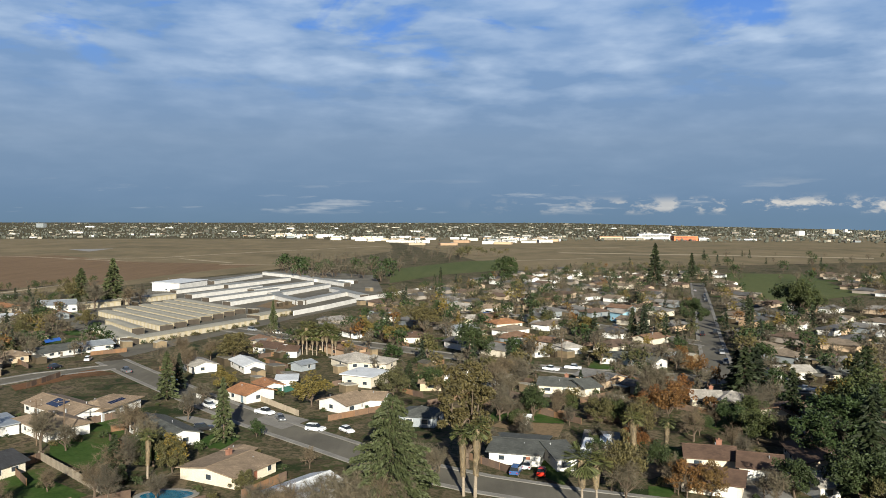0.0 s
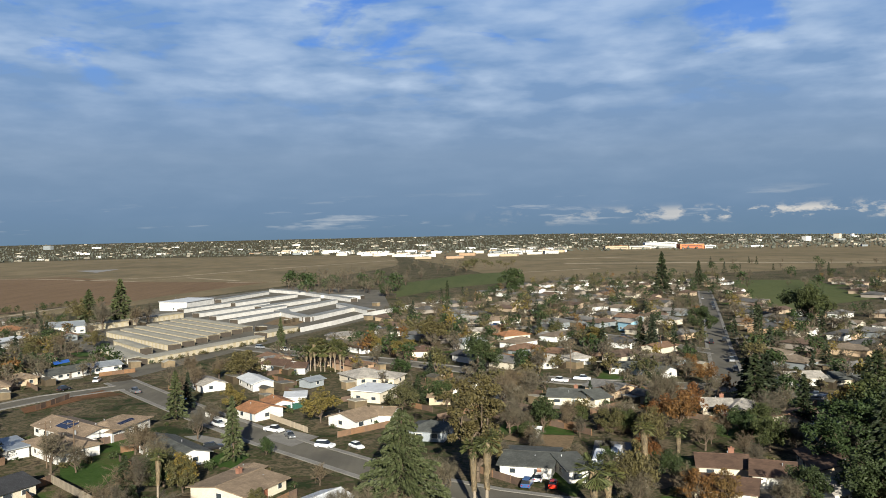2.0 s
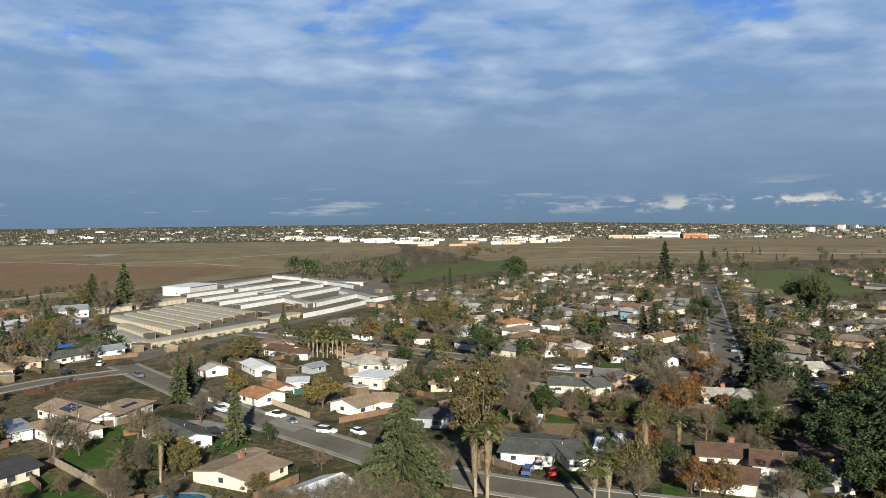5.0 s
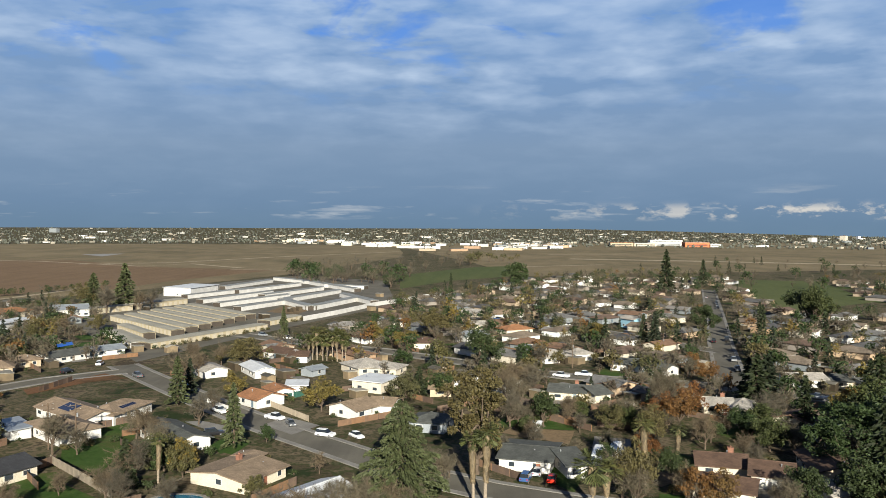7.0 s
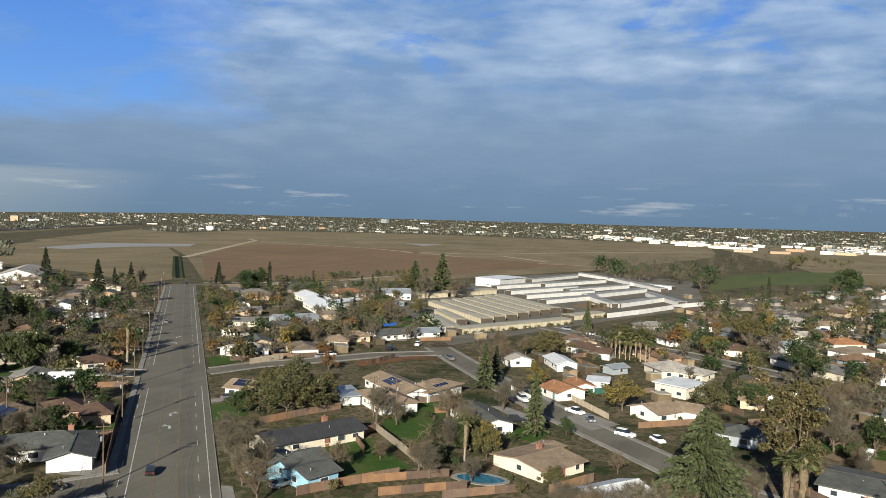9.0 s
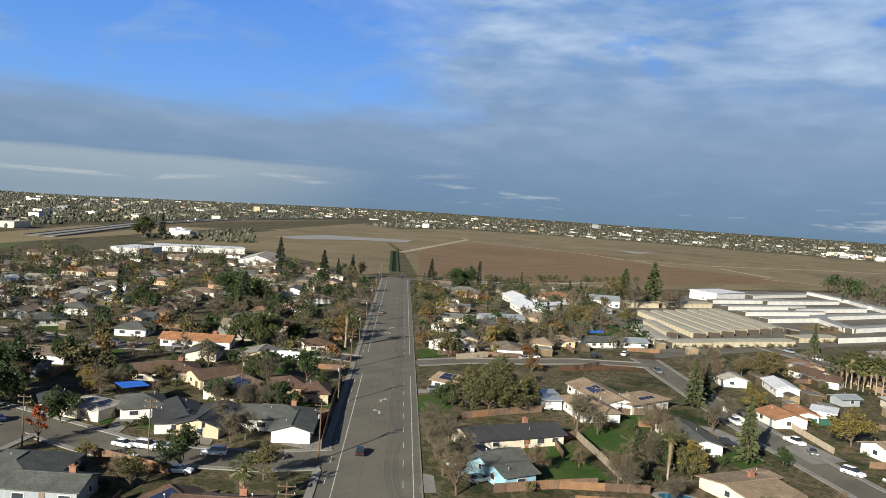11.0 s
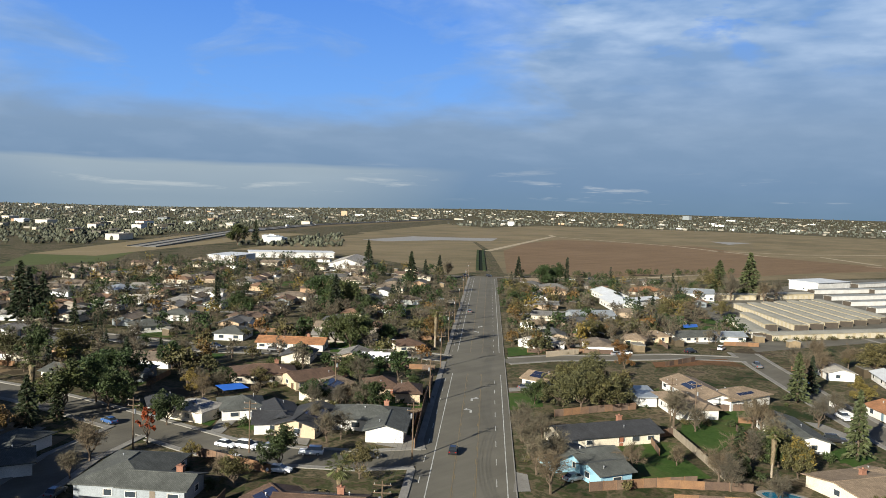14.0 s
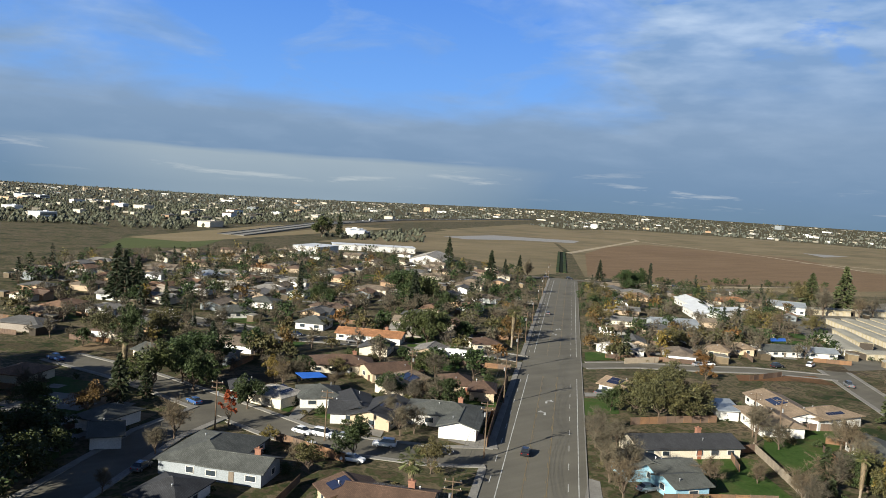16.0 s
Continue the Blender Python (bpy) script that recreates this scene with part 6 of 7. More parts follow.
def pole(place, h=11.5, turn=0.0, lamp=False):
    ob = thing("utility_pole", *place, 0, turn, "brown timber utility pole with crossarms", "pole", "utility poles")
    a = Geo()
    a.tube((0, 0, 0), (0, 0, h), 0.17, 0.11, 8)
    part("pole", a, POLEWOOD, ob)
    for z in (h - 0.6, h - 1.7):
        b = Geo()
        b.box(0, 0.16, z, 2.6, 0.12, 0.14)
        arm = part("crossarm", b, POLEWOOD, ob)
        for x in (-1.1, 1.1):
            i = Geo()
            i.tube((x, 0.16, z + 0.14), (x, 0.16, z + 0.36), 0.05, 0.035, 6)
            part("insulator", i, WHITE, arm)
    t = Geo()
    t.tube((0.32, 0, h - 3.2), (0.32, 0, h - 2.3), 0.22, 0.22, 8)
    part("transformer", t, STEEL, ob)
    POLE.append((place, h))
    return ob


def wires(a, b, h):
    """Cables that sag between two poles."""
    for s in (-1.1, -0.45, 0.45, 1.1):
        g = Geo()
        d = (Vector(b) - Vector(a)).normalized()
        off = Vector((-d.y, d.x)) * s
        n = 10
        for i in range(n + 1):
            f = i / n
            p = Vector(a) + (Vector(b) - Vector(a)) * f + off
            z = h - 0.25 - 1.3 * 4 * f * (1 - f)
            g.v += [(p.x, p.y, z + 0.02), (p.x - d.y * 0.02, p.y + d.x * 0.02, z - 0.015), (p.x + d.y * 0.02, p.y - d.x * 0.02, z - 0.015)]
            if i:
                g.f += [(3 * i - 3 + k, 3 * i - 3 + (k + 1) % 3, 3 * i + (k + 1) % 3, 3 * i + k) for k in range(3)]
        tagged(new("cable", g.mesh("cable", WIRE)), "black overhead cable strung between poles", "cable", "overhead cables")


edge = AX - HALF - 1.2
line = [uv(u, edge) for u in (62, 108, 153, 198, 243, 290, 340, 395, 450, 505, 560)]
for p in line:
    pole(p, 11.5, math.atan2(U.y, U.x) + math.pi / 2)
for a, b in zip(line, line[1:]):
    wires(a, b, 11.5)
for p in ((-163.5, 126.4), (-135.4, 83.6), (-151.5, 67.2), (-86.9, 173.9), (75.3, 300.4), (38.6, 282.0), (-93.0, 173.5)):
    pole(p, 10.5, 0.7)



# ---- the rest of the neighbourhood ----
FILL = random.Random(21)
VARIANTS = []
for i in range(11):
    L, w = FILL.uniform(11, 16), FILL.uniform(7.5, 9.5)
    ws = [((-L / 2, 0), (L / 2, 0), w, ("gable", "hip", "hip")[i % 3], "door")]
    if i % 2:
        ws.append(((L * 0.22, -w * 0.35 - 3.0), (L * 0.22, 1.0), 6.5, "gable"))
    ob = thing("house", 0, 0, 0, 0, ("single-storey house with gabled shingle roof", "single-storey house with hipped shingle roof and a front wing", "single-storey house with low hipped roof")[i % 3], "house", "houses in the neighbourhood")
    for p, q, ww, kind, *ex in ws:
        wing(ob, p, q, ww, kind, 2.4 + 0.03 * i, WALLS, ROOFS, FILL, 1, tuple(ex), i < 5)
    VARIANTS.append([ob, False])


FAR_HOUSES = [(Geo(), Geo()) for i in range(4)]


def fill_house(x, y, turn):
    if math.hypot(x, y) > 500:
        L, w, k = FILL.uniform(10, 16), FILL.uniform(7.5, 10), FILL.randrange(4)
        c, s = math.cos(turn) * L / 2, math.sin(turn) * L / 2
        m, L, peak, wg, rg = wing_shape((x - c, y - s), (x + c, y + s), w, FILL.choice(("gable", "hip")), 2.5)
        for geo, one in ((FAR_HOUSES[k][0], moved(wg, m)), (FAR_HOUSES[k][1], moved(rg, m))):
            n = len(geo.v)
            geo.v += one.v
            geo.f += [tuple(i + n for i in f) for f in one.f]
        TAKEN.append((x, y, 9))
        return
    slot = FILL.choice(VARIANTS[:5] if math.hypot(x, y) < 260 else VARIANTS[5:])
    m = pose(x, y, 0, 0, 0, math.degrees(turn))
    if slot[1]:
        copy_thing(slot[0], m)
    else:
        slot[0].matrix_world, slot[1] = m, True
    TAKEN.append((x, y, 9))


def free(x, y, r):
    return not any((x - a) ** 2 + (y - b) ** 2 < (r + c) ** 2 for a, b, c in TAKEN)


AREAS = [[(-466.6, 91.8), (-532.9, 168.1), (-586.7, 283.5), (-559.0, 427.4), (-380.2, 395.4), (-213.9, 217.2), (-125.1, 118.8), (-168.8, 97.1), (-225.4, 77.5), (-258.6, 51.2)],
         [(-216.9, 43.1), (-182.6, 58.4), (-142.1, 57.1), (-108.1, 37.9), (-142.8, 24.9)],
         [(-355.6, 413.9), (-308.6, 447.2), (-265.2, 522.2), (-191.1, 416.7), (-128.8, 297.9), (-170.1, 204.5)],
         [(-46.2, 417.8), (-44.9, 550.0), (-5.8, 586.5), (47.9, 733.6), (183.5, 900.2), (296.8, 896.4), (219.3, 648.2), (187.2, 457.6), (295.7, 472.2), (77.7, 122.9), (36.0, 136.9), (21.7, 162.6), (-8.8, 226.4), (-43.4, 281.7), (-87.2, 306.6)],
         [(351.7, 792.6), (474.8, 890.3), (520.2, 787.9), (295.7, 472.2), (280.7, 546.0)],
         [(-259.5, 418.7), (-279.5, 512.0), (-210.2, 418.5), (-149.7, 320.8), (-148.2, 250.3)]]
count = 0
base_turn = math.atan2(U.y, U.x)
for ring in AREAS:
    for iu in range(-8, 62):
        for iv in range(-40, 55):
            x, y = uv(iu * 19.0 + FILL.uniform(-3, 3), iv * 21.0 + (6 if iv % 2 else -1) + FILL.uniform(-2, 2))
            d = math.hypot(x, y)
            if d > 820 or d < 205 or not inside(x, y, ring) or near_street(x, y, 8.0) or not free(x, y, 7):
                continue
            if d > 520 and FILL.random() < 0.25:
                continue
            fill_house(x, y, base_turn + FILL.choice((0, math.pi, math.pi / 2, -math.pi / 2, 0)) + FILL.uniform(-0.05, 0.05))
            count += 1
for wg, rg in FAR_HOUSES:
    tagged(new("far_house_walls", wg.mesh("far_house_walls", WALLS)), "stucco walls of the houses far off", "houses", "", "stuff")
    tagged(new("far_house_roofs", rg.mesh("far_house_roofs", ROOFS)), "shingle roofs of the houses far off", "houses", "", "stuff")
MIX = ["bare"] * 26 + ["green"] * 6 + ["olive"] * 4 + ["yellow"] + ["orange"] + ["dark"] * 3
GROVES = {}


def far_tree(kind, x, y, height):
    """One more tree in the joined woods of its kind."""
    makers, label, full = KINDS[kind]
    i = FILL.randrange(len(makers))
    s, a, d0 = height / full, FILL.uniform(0, 6.28), math.hypot(x, y)
    s *= 1.0 if d0 < 300 else 1.12
    for mesh, slot in zip(makers[i], ("trunk", "crown")):
        key = (kind, slot, 0 if slot == "trunk" else FILL.randrange(3))
        vs, fs, mat = GROVES.setdefault(key, ([], [], mesh.materials[0]))
        n = sum(len(p) for p in vs)
        v = np.empty(len(mesh.vertices) * 3)
        mesh.vertices.foreach_get("co", v)
        v = v.reshape(-1, 3) * s
        c, d = math.cos(a), math.sin(a)
        vs.append(np.stack([v[:, 0] * c - v[:, 1] * d + x, v[:, 0] * d + v[:, 1] * c + y, v[:, 2]], 1))
        fs.extend(tuple(k + n for k in p.vertices) for p in list(mesh.polygons)[::1 if d0 < 300 else 2 if d0 < 450 else 3])


trees = 0
for ring in AREAS:
    xs, ys = [p[0] for p in ring], [p[1] for p in ring]
    area = (max(xs) - min(xs)) * (max(ys) - min(ys))
    for k in range(int(area / 88)):
        x, y = FILL.uniform(min(xs), max(xs)), FILL.uniform(min(ys), max(ys))
        d = math.hypot(x, y)
        if d > 900 or d < 95 or not inside(x, y, ring) or near_street(x, y, 1.5) or not free(x, y, 0.5 if d < 250 else -3.0) or FILL.random() < (d - 480) / 900:
            continue
        kind, h = FILL.choice(MIX), FILL.uniform(4.0, 9.0)
        h *= 1.3 if kind == "dark" else 1.0
        if d > 215:
            far_tree(kind + "_far", x, y, h)
        else:
            tree(kind, (x, y), h)
        trees += 1
        if d < 300 and FILL.random() < 0.3:
            tree(FILL.choice(("shrub", "dryshrub")), (x + FILL.uniform(-5, 5), y + FILL.uniform(-5, 5)), FILL.uniform(1.2, 3.0))
for x, y, r in [t for t in TAKEN if math.hypot(t[0], t[1]) < 380]:
    for k in range(3):
        a, d = FILL.uniform(0, 6.28), r * FILL.uniform(0.95, 1.35)
        p = (x + math.cos(a) * d, y + math.sin(a) * d)
        if not near_street(*p, 2.2):
            far_tree(FILL.choice(("shrub", "dryshrub", "shrub")), *p, FILL.uniform(0.9, 2.4))
for a, b in (((-131.4, 320.3), (-99.6, 384.8)), ((-101.9, 399.2), (-91.3, 424.3)), ((-161.2, 357.4), (-133.5, 322.2))):
    L = math.hypot(b[0] - a[0], b[1] - a[1])
    nx, ny = (b[1] - a[1]) / L, (a[0] - b[0]) / L
    if ny > 0:
        nx, ny = -nx, -ny
    for k in range(int(L / 2.2)):
        p = between(a, b, FILL.random())
        far_tree(FILL.choice(("dryshrub", "dryshrub", "shrub")), p[0] + nx * FILL.uniform(5.2, 7.5), p[1] + ny * FILL.uniform(5.2, 7.5), FILL.uniform(0.8, 2.0))
# lawns and drives of the houses further off
for name, mat, label, size, n, far in (("garden_lawns", LAWN, "green lawns between the houses", (7, 16), 420, 800), ("garden_paving", CONCRETE, "pale drives and patios between the houses", (3, 9), 420, 700), ("dirt_yards", DIRT, "bare dirt yards between the houses", (6, 15), 200, 800)):
    g = Geo()
    while n:
        ring = FILL.choice(AREAS)
        xs, ys = [p[0] for p in ring], [p[1] for p in ring]
        x, y = FILL.uniform(min(xs), max(xs)), FILL.uniform(min(ys), max(ys))
        n -= 1
        if 150 < math.hypot(x, y) < far and inside(x, y, ring) and not near_street(x, y, 6):
            w, l, t = FILL.uniform(*size), FILL.uniform(*size), base_turn
            c, d, z = math.cos(t), math.sin(t), {"garden_lawns": 0.05, "garden_paving": 0.12, "dirt_yards": 0.022}[name] + n * 0.00006
            g.face(*[(x + c * a - d * b, y + d * a + c * b, z) for a, b in ((-w / 2, -l / 2), (w / 2, -l / 2), (w / 2, l / 2), (-w / 2, l / 2))])
    tagged(new(name, g.mesh(name, mat)), label, "ground", "", "stuff")
for x, y, r in [t for t in TAKEN if 110 < math.hypot(t[0], t[1]) < 330]:
    a = uv((x * U.x + y * U.y) - 9 + FILL.uniform(-1, 1), (x * V.x + y * V.y) + FILL.choice((10.5, -10.5)))
    b = uv((a[0] * U.x + a[1] * U.y) + FILL.uniform(14, 19), a[0] * V.x + a[1] * V.y)
    if FILL.random() < 0.5:
        b = uv(a[0] * U.x + a[1] * U.y, (a[0] * V.x + a[1] * V.y) + FILL.uniform(12, 18))
    mid = between(a, b, 0.5)
    if all(free(*q, -3.5) and not near_street(*q, 2) for q in (a, b, mid, between(a, b, 0.25), between(a, b, 0.75))):
        fence("weathered timber board fence between gardens", [a, b], 1.6, WOOD, "garden fences", 4.6)
# small sheds and patio covers in the back yards
sheds, covers = Geo(), Geo()
for x, y, r in [t for t in TAKEN if 230 < math.hypot(t[0], t[1]) < 620]:
    for k in range(1):
        a, d = FILL.uniform(0, 6.28), r + FILL.uniform(1.5, 6.0)
        px, py = x + math.cos(a) * d, y + math.sin(a) * d
        if near_street(px, py, 3.5) or not free(px, py, -4.0):
            continue
        L = FILL.uniform(2.5, 6.0)
        c, e = math.cos(base_turn) * L / 2, math.sin(base_turn) * L / 2
        m, L, peak, wg, rg = wing_shape((px - c, py - e), (px + c, py + e), FILL.uniform(2.2, 4.5), FILL.choice(("gable", "flat", "flat")), FILL.uniform(1.9, 2.4), 0.29, 0.2)
        for geo, one in ((sheds, moved(wg, m)), (covers, moved(rg, m))):
            n = len(geo.v)
            geo.v += one.v
            geo.f += [tuple(i + n for i in f) for f in one.f]
tagged(new("yard_shed_walls", sheds.mesh("yard_shed_walls", leaves("shed_boards", [(0.11, 0.085, 0.058)], 0.8))), "board walls of small sheds in the yards", "sheds", "", "stuff")
tagged(new("yard_shed_roofs", covers.mesh("yard_shed_roofs", leaves("shed_sheeting", [(0.17, 0.16, 0.145)], 0.85))), "pale sheet roofs of sheds and patio covers", "sheds", "", "stuff")
# parked cars along the streets
for line, half in STREETS[1:]:
    for a, b in zip(line, line[1:]):
        L = math.hypot(b[0] - a[0], b[1] - a[1])
        for k in range(int(L / 26)):
            f, s = FILL.random(), FILL.choice((1, -1))
            t = ((b[0] - a[0]) / L, (b[1] - a[1]) / L)
            x, y = a[0] + (b[0] - a[0]) * f - t[1] * s * (half - 1.2), a[1] + (b[1] - a[1]) * f + t[0] * s * (half - 1.2)
            d = math.hypot(x, y)
            if 185 < d < 600 and all(math.hypot(x - p[0], y - p[1]) > 8 for p in PARKED):
                colour = FILL.choice(("white", "silver", "black", "grey", "white", "blue"))
                vehicle(FILL.choice(("car", "suv", "pickup")), colour, (x, y), (x + t[0] * s, y + t[1] * s), colour + " vehicle parked at the kerb")


# ---- far off ----
FAR = np.random.default_rng(4)


WEST = [(-672.8, 175.8), (-753.3, 237.1), (-1094.8, 553.8), (-1504.2, 1080.3), (-2424.0, 2640.7), (-1855.2, 2022.0), (-998.4, 761.2), (-746.4, 390.4), (-591.2, 241.4), (-565.3, 147.9)]


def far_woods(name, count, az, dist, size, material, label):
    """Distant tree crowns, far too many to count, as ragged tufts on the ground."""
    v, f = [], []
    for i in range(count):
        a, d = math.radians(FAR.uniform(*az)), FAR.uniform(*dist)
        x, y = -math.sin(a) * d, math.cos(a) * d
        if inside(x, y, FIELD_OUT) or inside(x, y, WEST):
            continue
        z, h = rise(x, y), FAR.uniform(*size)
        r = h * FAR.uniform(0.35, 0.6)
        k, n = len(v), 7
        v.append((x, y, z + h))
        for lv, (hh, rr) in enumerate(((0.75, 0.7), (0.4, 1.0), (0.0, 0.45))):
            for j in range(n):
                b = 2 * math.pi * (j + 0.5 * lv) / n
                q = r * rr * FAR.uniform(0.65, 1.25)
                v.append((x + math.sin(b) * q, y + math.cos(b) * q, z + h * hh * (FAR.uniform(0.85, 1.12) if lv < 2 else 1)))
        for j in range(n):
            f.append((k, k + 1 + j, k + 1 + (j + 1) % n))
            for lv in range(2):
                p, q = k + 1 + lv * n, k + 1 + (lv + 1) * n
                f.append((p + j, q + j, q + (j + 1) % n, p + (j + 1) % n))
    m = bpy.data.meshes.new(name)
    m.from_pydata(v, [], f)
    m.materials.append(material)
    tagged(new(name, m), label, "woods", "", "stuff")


# distance haze is put into both foliage colours by greying them
far_woods("far_woods", 9000, (-45, 95), (2050, 4800), (4, 9), leaves("far_foliage", [(0.080, 0.086, 0.076)], 0.35), "distant belt of green trees greyed for haze on the plain")
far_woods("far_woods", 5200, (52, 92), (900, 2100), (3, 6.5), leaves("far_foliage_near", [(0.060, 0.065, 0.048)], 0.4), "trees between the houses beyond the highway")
for k in range(110):
    a, d = math.radians(FILL.uniform(-45, -17)), FILL.uniform(620, 1300)
    x, y = -math.sin(a) * d, math.cos(a) * d
    if free(x, y, 0) and not near_street(x, y, 3):
        far_tree(FILL.choice(("green_far", "bare_far", "dark_far", "bare_far")), x, y, FILL.uniform(6, 13))
town_walls = Geo()
for i in range(1500):
    a, d = math.radians(FAR.uniform(-35, 95)), FAR.uniform(1100, 4700)
    x, y = -math.sin(a) * d, math.cos(a) * d
    if inside(x, y, FIELD_OUT) or inside(x, y, WEST) or (d < 2150 and math.degrees(a) < 52):
        continue
    town_walls.box(x, y, rise(x, y) - 0.5, FAR.uniform(7, 20), FAR.uniform(7, 13), FAR.uniform(3, 6), FAR.uniform(0, 3))
tagged(new("far_town", town_walls.mesh("far_town", leaves("far_town_paint", [(0.19, 0.175, 0.155)], 0.9))), "pale little houses and halls of the far town", "buildings", "", "stuff")
for ring, n, mat in (([(-149.5, 674.1), (-55.3, 624.1), (-53.9, 803.8), (-119.1, 1016.3), (-202.5, 913.4)], 70, "bare_far"), ([(-65.5, 804.1), (11.8, 1011.0), (15.7, 1340.6), (-100.0, 1229.4)], 26, "bare_far"), ([(4.6, 1011.3), (75.1, 1038.5), (88.2, 1219.4), (5.6, 1223.8)], 12, "olive_far"),
                     ([(-149.5, 674.1), (-55.3, 624.1), (-53.9, 803.8), (-202.5, 913.4)], 20, "green_far")):
    xs, ys = [p[0] for p in ring], [p[1] for p in ring]
    k = 0
    while k < n:
        x, y = FILL.uniform(min(xs), max(xs)), FILL.uniform(min(ys), max(ys))
        if inside(x, y, ring):
            far_tree(mat, x, y, FILL.uniform(9, 16))
            k += 1
for k in range(70):
    p = between((-368.9, 435.3), (-296.1, 641.5), FILL.random())
    far_tree(FILL.choice(("bare_far", "olive_far", "green_far")), p[0] + FILL.uniform(-4, 4), p[1] + FILL.uniform(-4, 4), FILL.uniform(2.5, 6))
for (kind, slot, k), (vs, fs, mat) in GROVES.items():
    name = {"trunk": "grove_trunks", "crown": "grove_crowns"}[slot]
    m = bpy.data.meshes.new(name)
    m.from_pydata(np.concatenate(vs).tolist(), [], fs)
    m.materials.append(mat)
    tagged(new(name, m), ("trunks and limbs of the " if slot == "trunk" else "crowns of the ") + {"shrub": "green shrubs", "dryshrub": "dry brownish shrubs"}.get(kind, kind.replace("_far", "") + " trees") + " among the houses and gardens", "trees", "", "stuff")


def block(label, x, y, sx, sy, h, walls, roof, turn, windows=True, category="building"):
    """A plain far building with a parapet and a row of openings."""
    ob = thing("building", x, y, rise(x, y), turn, label, category, "far buildings")
    b = Geo()
    b.box(0, 0, -1, sx, sy, h + 1)
    part("wall", b, walls, ob)
    r = Geo()
    r.box(0, 0, h, sx + 0.6, sy + 0.6, 0.5)
    r.box(sx * 0.2, 0, h + 0.5, sx * 0.12, sy * 0.3, 1.2)
    part("roof", r, roof, ob)
    if windows:
        for lv in range(max(1, int(h / 3.6))):
            for s in (1, -1):
                w = Geo()
                w.box(0, s * sy / 2, 1.0 + 3.6 * lv, sx * 0.85, 0.2, 1.4)
                part("window_band", w, GLASS, ob)
    return ob


# white commercial blocks, hangars and town buildings along the horizon
for i in range(105):
    a = math.radians(FAR.uniform(-32, 88))
    d = FAR.uniform(2150, 4300)
    x, y = -math.sin(a) * d, math.cos(a) * d
    if inside(x, y, FIELD_OUT):
        continue
    h = FAR.uniform(3.5, 6.5) if FAR.random() < 0.94 else FAR.uniform(12, 20)
    block("pale low building on the far plain", x, y, FAR.uniform(12, 45), FAR.uniform(10, 24), h, (WHITE, WALLS, WALLS)[i % 3], (R_PALE, ROOFS, ROOFS)[i % 3], FAR.uniform(-0.4, 0.4) + 0.7 * (i % 2), i % 8 == 0)
for i in range(46):
    p = between((-113.8, 1797.2), (293.8, 2212.2), FAR.random())
    d = FAR.uniform(0.86, 1.2)
    block("white low commercial building near the airfield", p[0] * d, p[1] * d, FAR.uniform(14, 40), FAR.uniform(12, 24), FAR.uniform(4, 8), (WHITE, WALLS, WALLS)[i % 3], (R_PALE, ROOFS, R_GREY)[i % 3], FAR.uniform(-0.3, 0.3), i % 3 == 0)
for i in range(34):
    p = between((-614.0, 2565.2), (-134.1, 2004.0), FAR.random())
    d = FAR.uniform(0.95, 1.15)
    block("white low building beyond the field", p[0] * d, p[1] * d, FAR.uniform(14, 40), FAR.uniform(12, 24), FAR.uniform(5, 8), (WHITE, CREAM)[i % 2], (R_WHITE, R_TAN)[i % 2], FAR.uniform(-0.3, 0.3), False)
ORANGE = worn("orange_sheet", (0.55, 0.17, 0.07), (0.48, 0.14, 0.06), 0.1)
block("tan airport building with an orange roof", 432, 2196, 61, 60, 10, TAN, R_ORANGE, -0.11)
block("cream airport building beside the runway", 494, 2189, 58, 60, 9, CREAM, R_PALE, -0.11)
block("large white hangar beside the runway", 567, 2253, 87, 60, 16, WHITE, R_WHITE, -0.12)
block("orange-red hangar beside the runway", 610, 2108, 61, 60, 13, ORANGE, R_PALE, -0.11)
block("white airport building beside the runway", 656, 2103, 26, 60, 8, WHITE, R_WHITE, -0.11)
# trees, houses and warehouses beyond the highway
for i in range(60):
    a = math.radians(FAR.uniform(54, 90))
    d = FAR.uniform(900, 2100)
    x, y = -math.sin(a) * d, math.cos(a) * d
    if not inside(x, y, FIELD_OUT) and not inside(x, y, WEST):
        block("pale low building beyond the highway", x, y, FAR.uniform(14, 40), FAR.uniform(10, 22), FAR.uniform(4, 8), (WHITE, CREAM, WALLS)[i % 3], (R_WHITE, R_PALE, ROOFS)[i % 3], base_turn + FAR.uniform(-0.2, 0.2), i % 3 == 0)
HIGHWAY = [(-777.7, 351.3), (-1055.2, 624.4), (-1361.9, 978.4), (-1689.6, 1486.3), (-2230.1, 2361.4)]
g = Geo()
DECK = (0.3, 3.4, 3.4, 3.4, 3.4)


def raised(geo, d0, d1, low, high, flare=0.0):
    """A band along the highway between two offsets, from low to high over its bank."""
    a, b, c, d = (offsets(HIGHWAY, v) for v in (d0 - flare, d0, d1, d1 + flare))
    for i in range(len(HIGHWAY) - 1):
        geo.solid([(*a[i], low(i)), (*d[i], low(i)), (*d[i + 1], low(i + 1)), (*a[i + 1], low(i + 1))], [(*b[i], high(i)), (*c[i], high(i)), (*c[i + 1], high(i + 1)), (*b[i + 1], high(i + 1))])


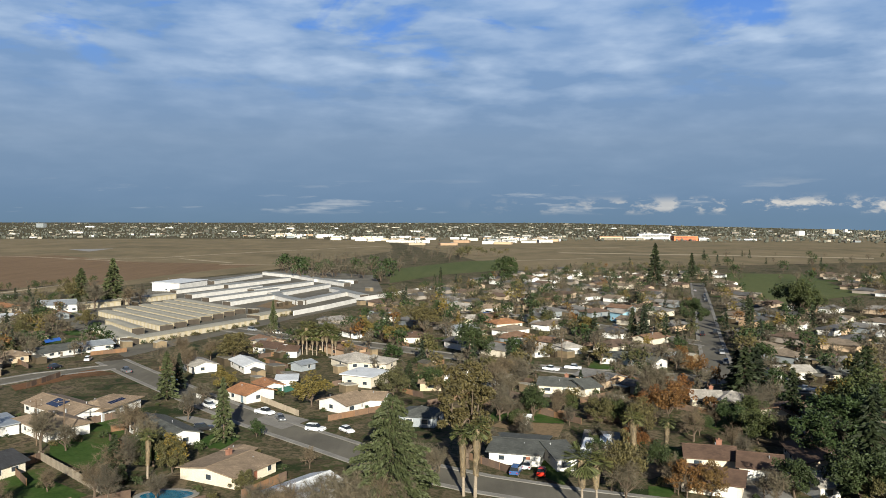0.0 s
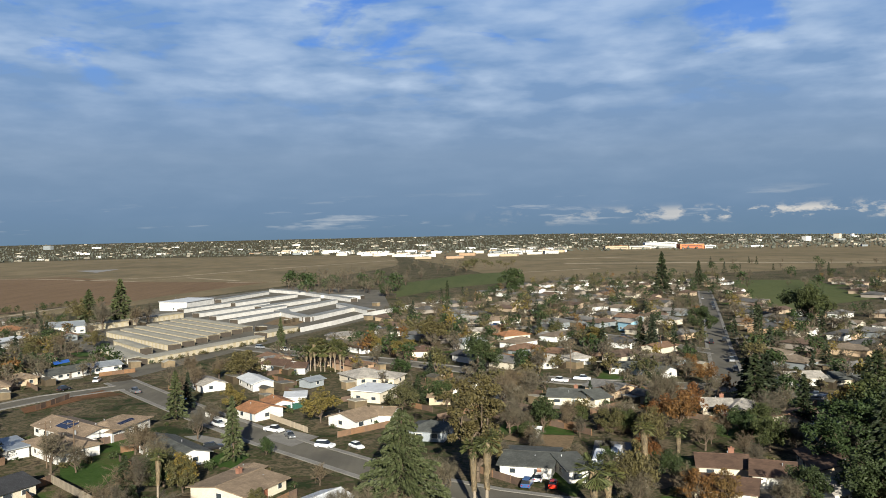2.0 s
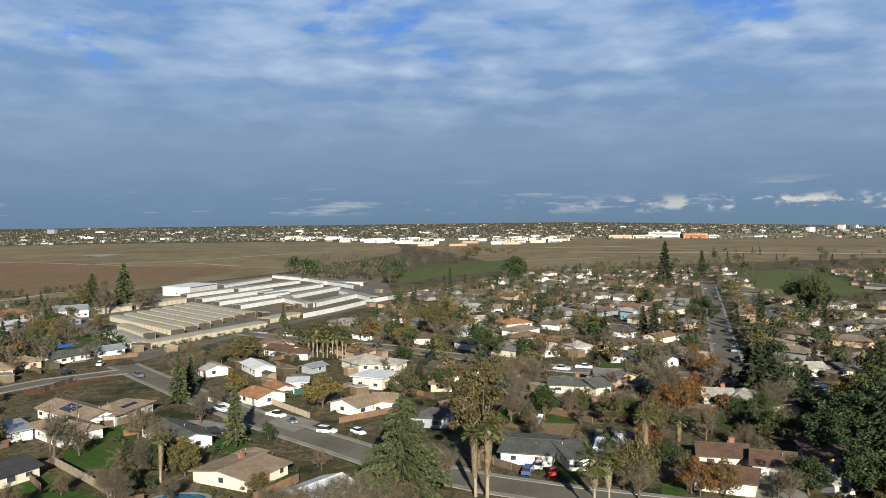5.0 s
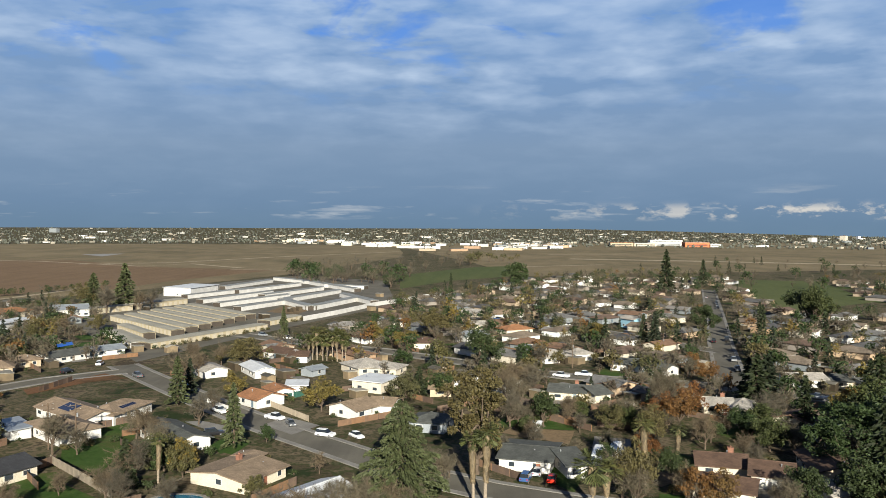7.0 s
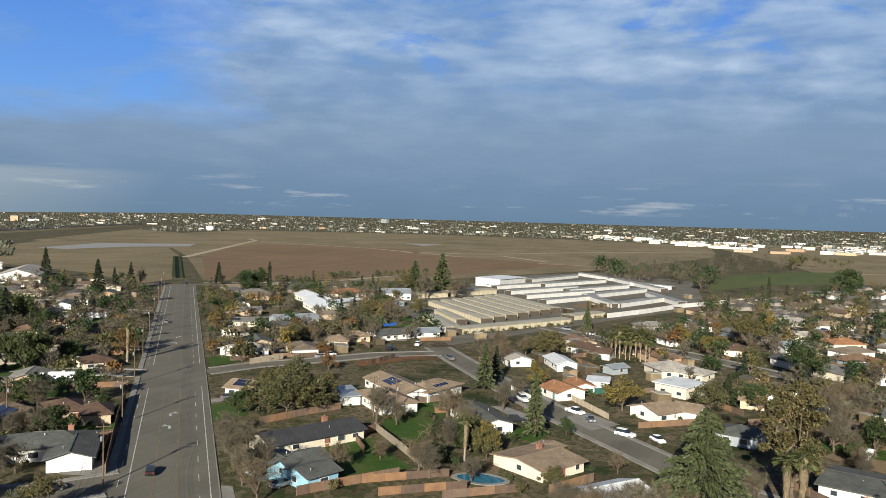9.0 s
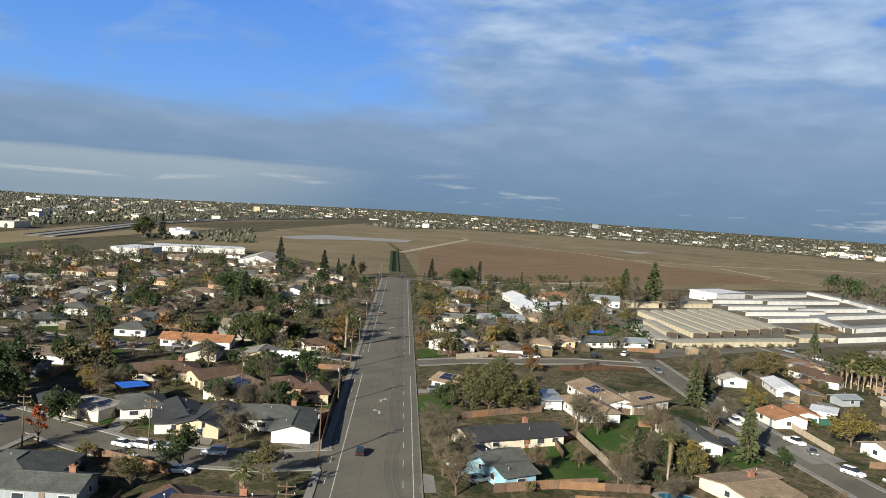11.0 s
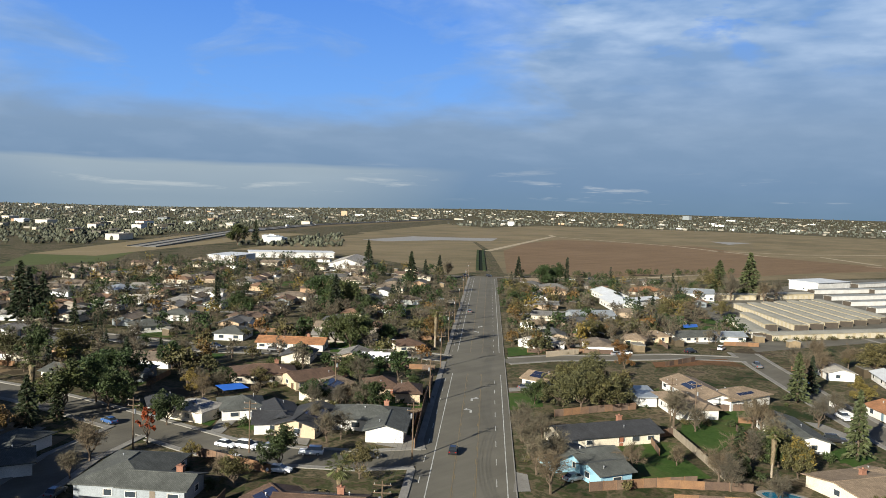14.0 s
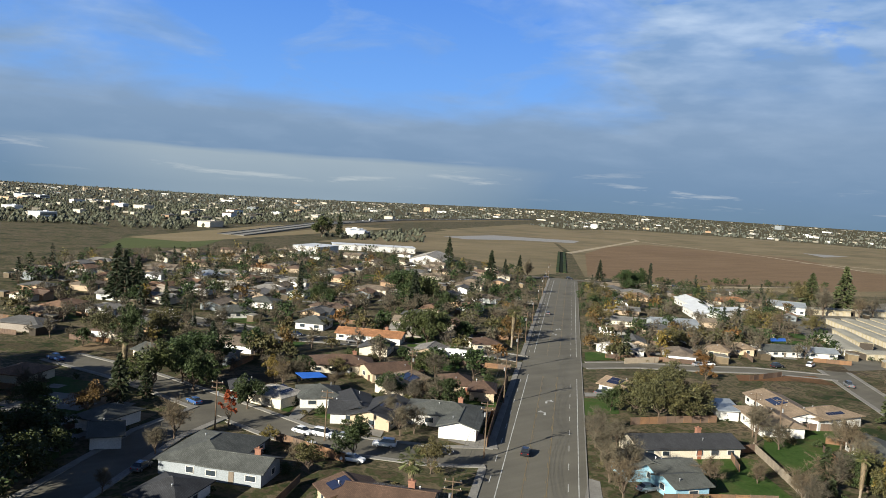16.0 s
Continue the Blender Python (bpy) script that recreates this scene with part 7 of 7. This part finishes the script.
raised(g, -15, 15, lambda i: -0.2, lambda i: DECK[i], 11)
surface("highway_bank", g, STUBBLE, "dry grass bank that carries the highway", "bank")
for d0, d1 in ((-14, -2), (2, 14)):
    g = Geo()
    raised(g, d0, d1, lambda i: DECK[i] - 0.1, lambda i: DECK[i] + 0.2)
    surface("highway", g, CONCRETE, "pale concrete carriageway across the plain", "road")
for d0 in (-14.4, 0.0, 14.4):
    g = Geo()
    raised(g, d0 - 0.2, d0 + 0.2, lambda i: DECK[i] - 0.1, lambda i: DECK[i] + 0.9)
    surface("crash_barrier", g, CONCRETE, "low concrete barrier along the highway", "barrier")
for i in range(44):
    k = FAR.integers(len(HIGHWAY) - 1)
    (px, py), (qx, qy) = HIGHWAY[k], HIGHWAY[k + 1]
    f, v, L = FAR.random(), FAR.choice((-11.0, -7.0, 6.0, 10.0)), math.hypot(qx - px, qy - py)
    tx, ty = (qx - px) / L, (qy - py) / L
    if k not in (1, 2):
        continue
    lorry = FAR.random() < 0.25
    colour = ("white", "silver", "black", "grey", "white")[FAR.integers(5)]
    x, y = px + (qx - px) * f - ty * v, py + (qy - py) * f + tx * v
    g, n = Geo(), 9.0 if lorry else 2.2
    g.solid([(-n, -0.95, 0.3), (n, -0.95, 0.3), (n, 0.95, 0.3), (-n, 0.95, 0.3)], [(-n, -0.95, 3.4 if lorry else 0.95), (n, -0.95, 3.4 if lorry else 0.95), (n, 0.95, 3.4 if lorry else 0.95), (-n, 0.95, 3.4 if lorry else 0.95)])
    ob = thing("lorry" if lorry else "car", x, y, 3.6, math.atan2(ty, tx), ("long " + colour + " lorry" if lorry else colour + " car") + " on the highway far off", "lorry" if lorry else "car", "highway traffic")
    part("body", g, CARPAINT[colour], ob)
    g = Geo()
    if lorry:
        g.box(n + 1.6, 0, 0.3, 2.4, 1.9, 2.6)
        part("cab", g, CARPAINT["white"], ob)
    else:
        g.solid([(-1.5, -0.85, 0.95), (0.8, -0.85, 0.95), (0.8, 0.85, 0.95), (-1.5, 0.85, 0.95)], [(-1.1, -0.7, 1.5), (0.3, -0.7, 1.5), (0.3, 0.7, 1.5), (-1.1, 0.7, 1.5)])
        part("cabin", g, CARGLASS, ob)
    g = Geo()
    for e in (-0.65 * n, 0.65 * n):
        g.box(e, 0, 0, 0.7, 1.8, 0.32)
    part("wheels", g, TYRE, ob)
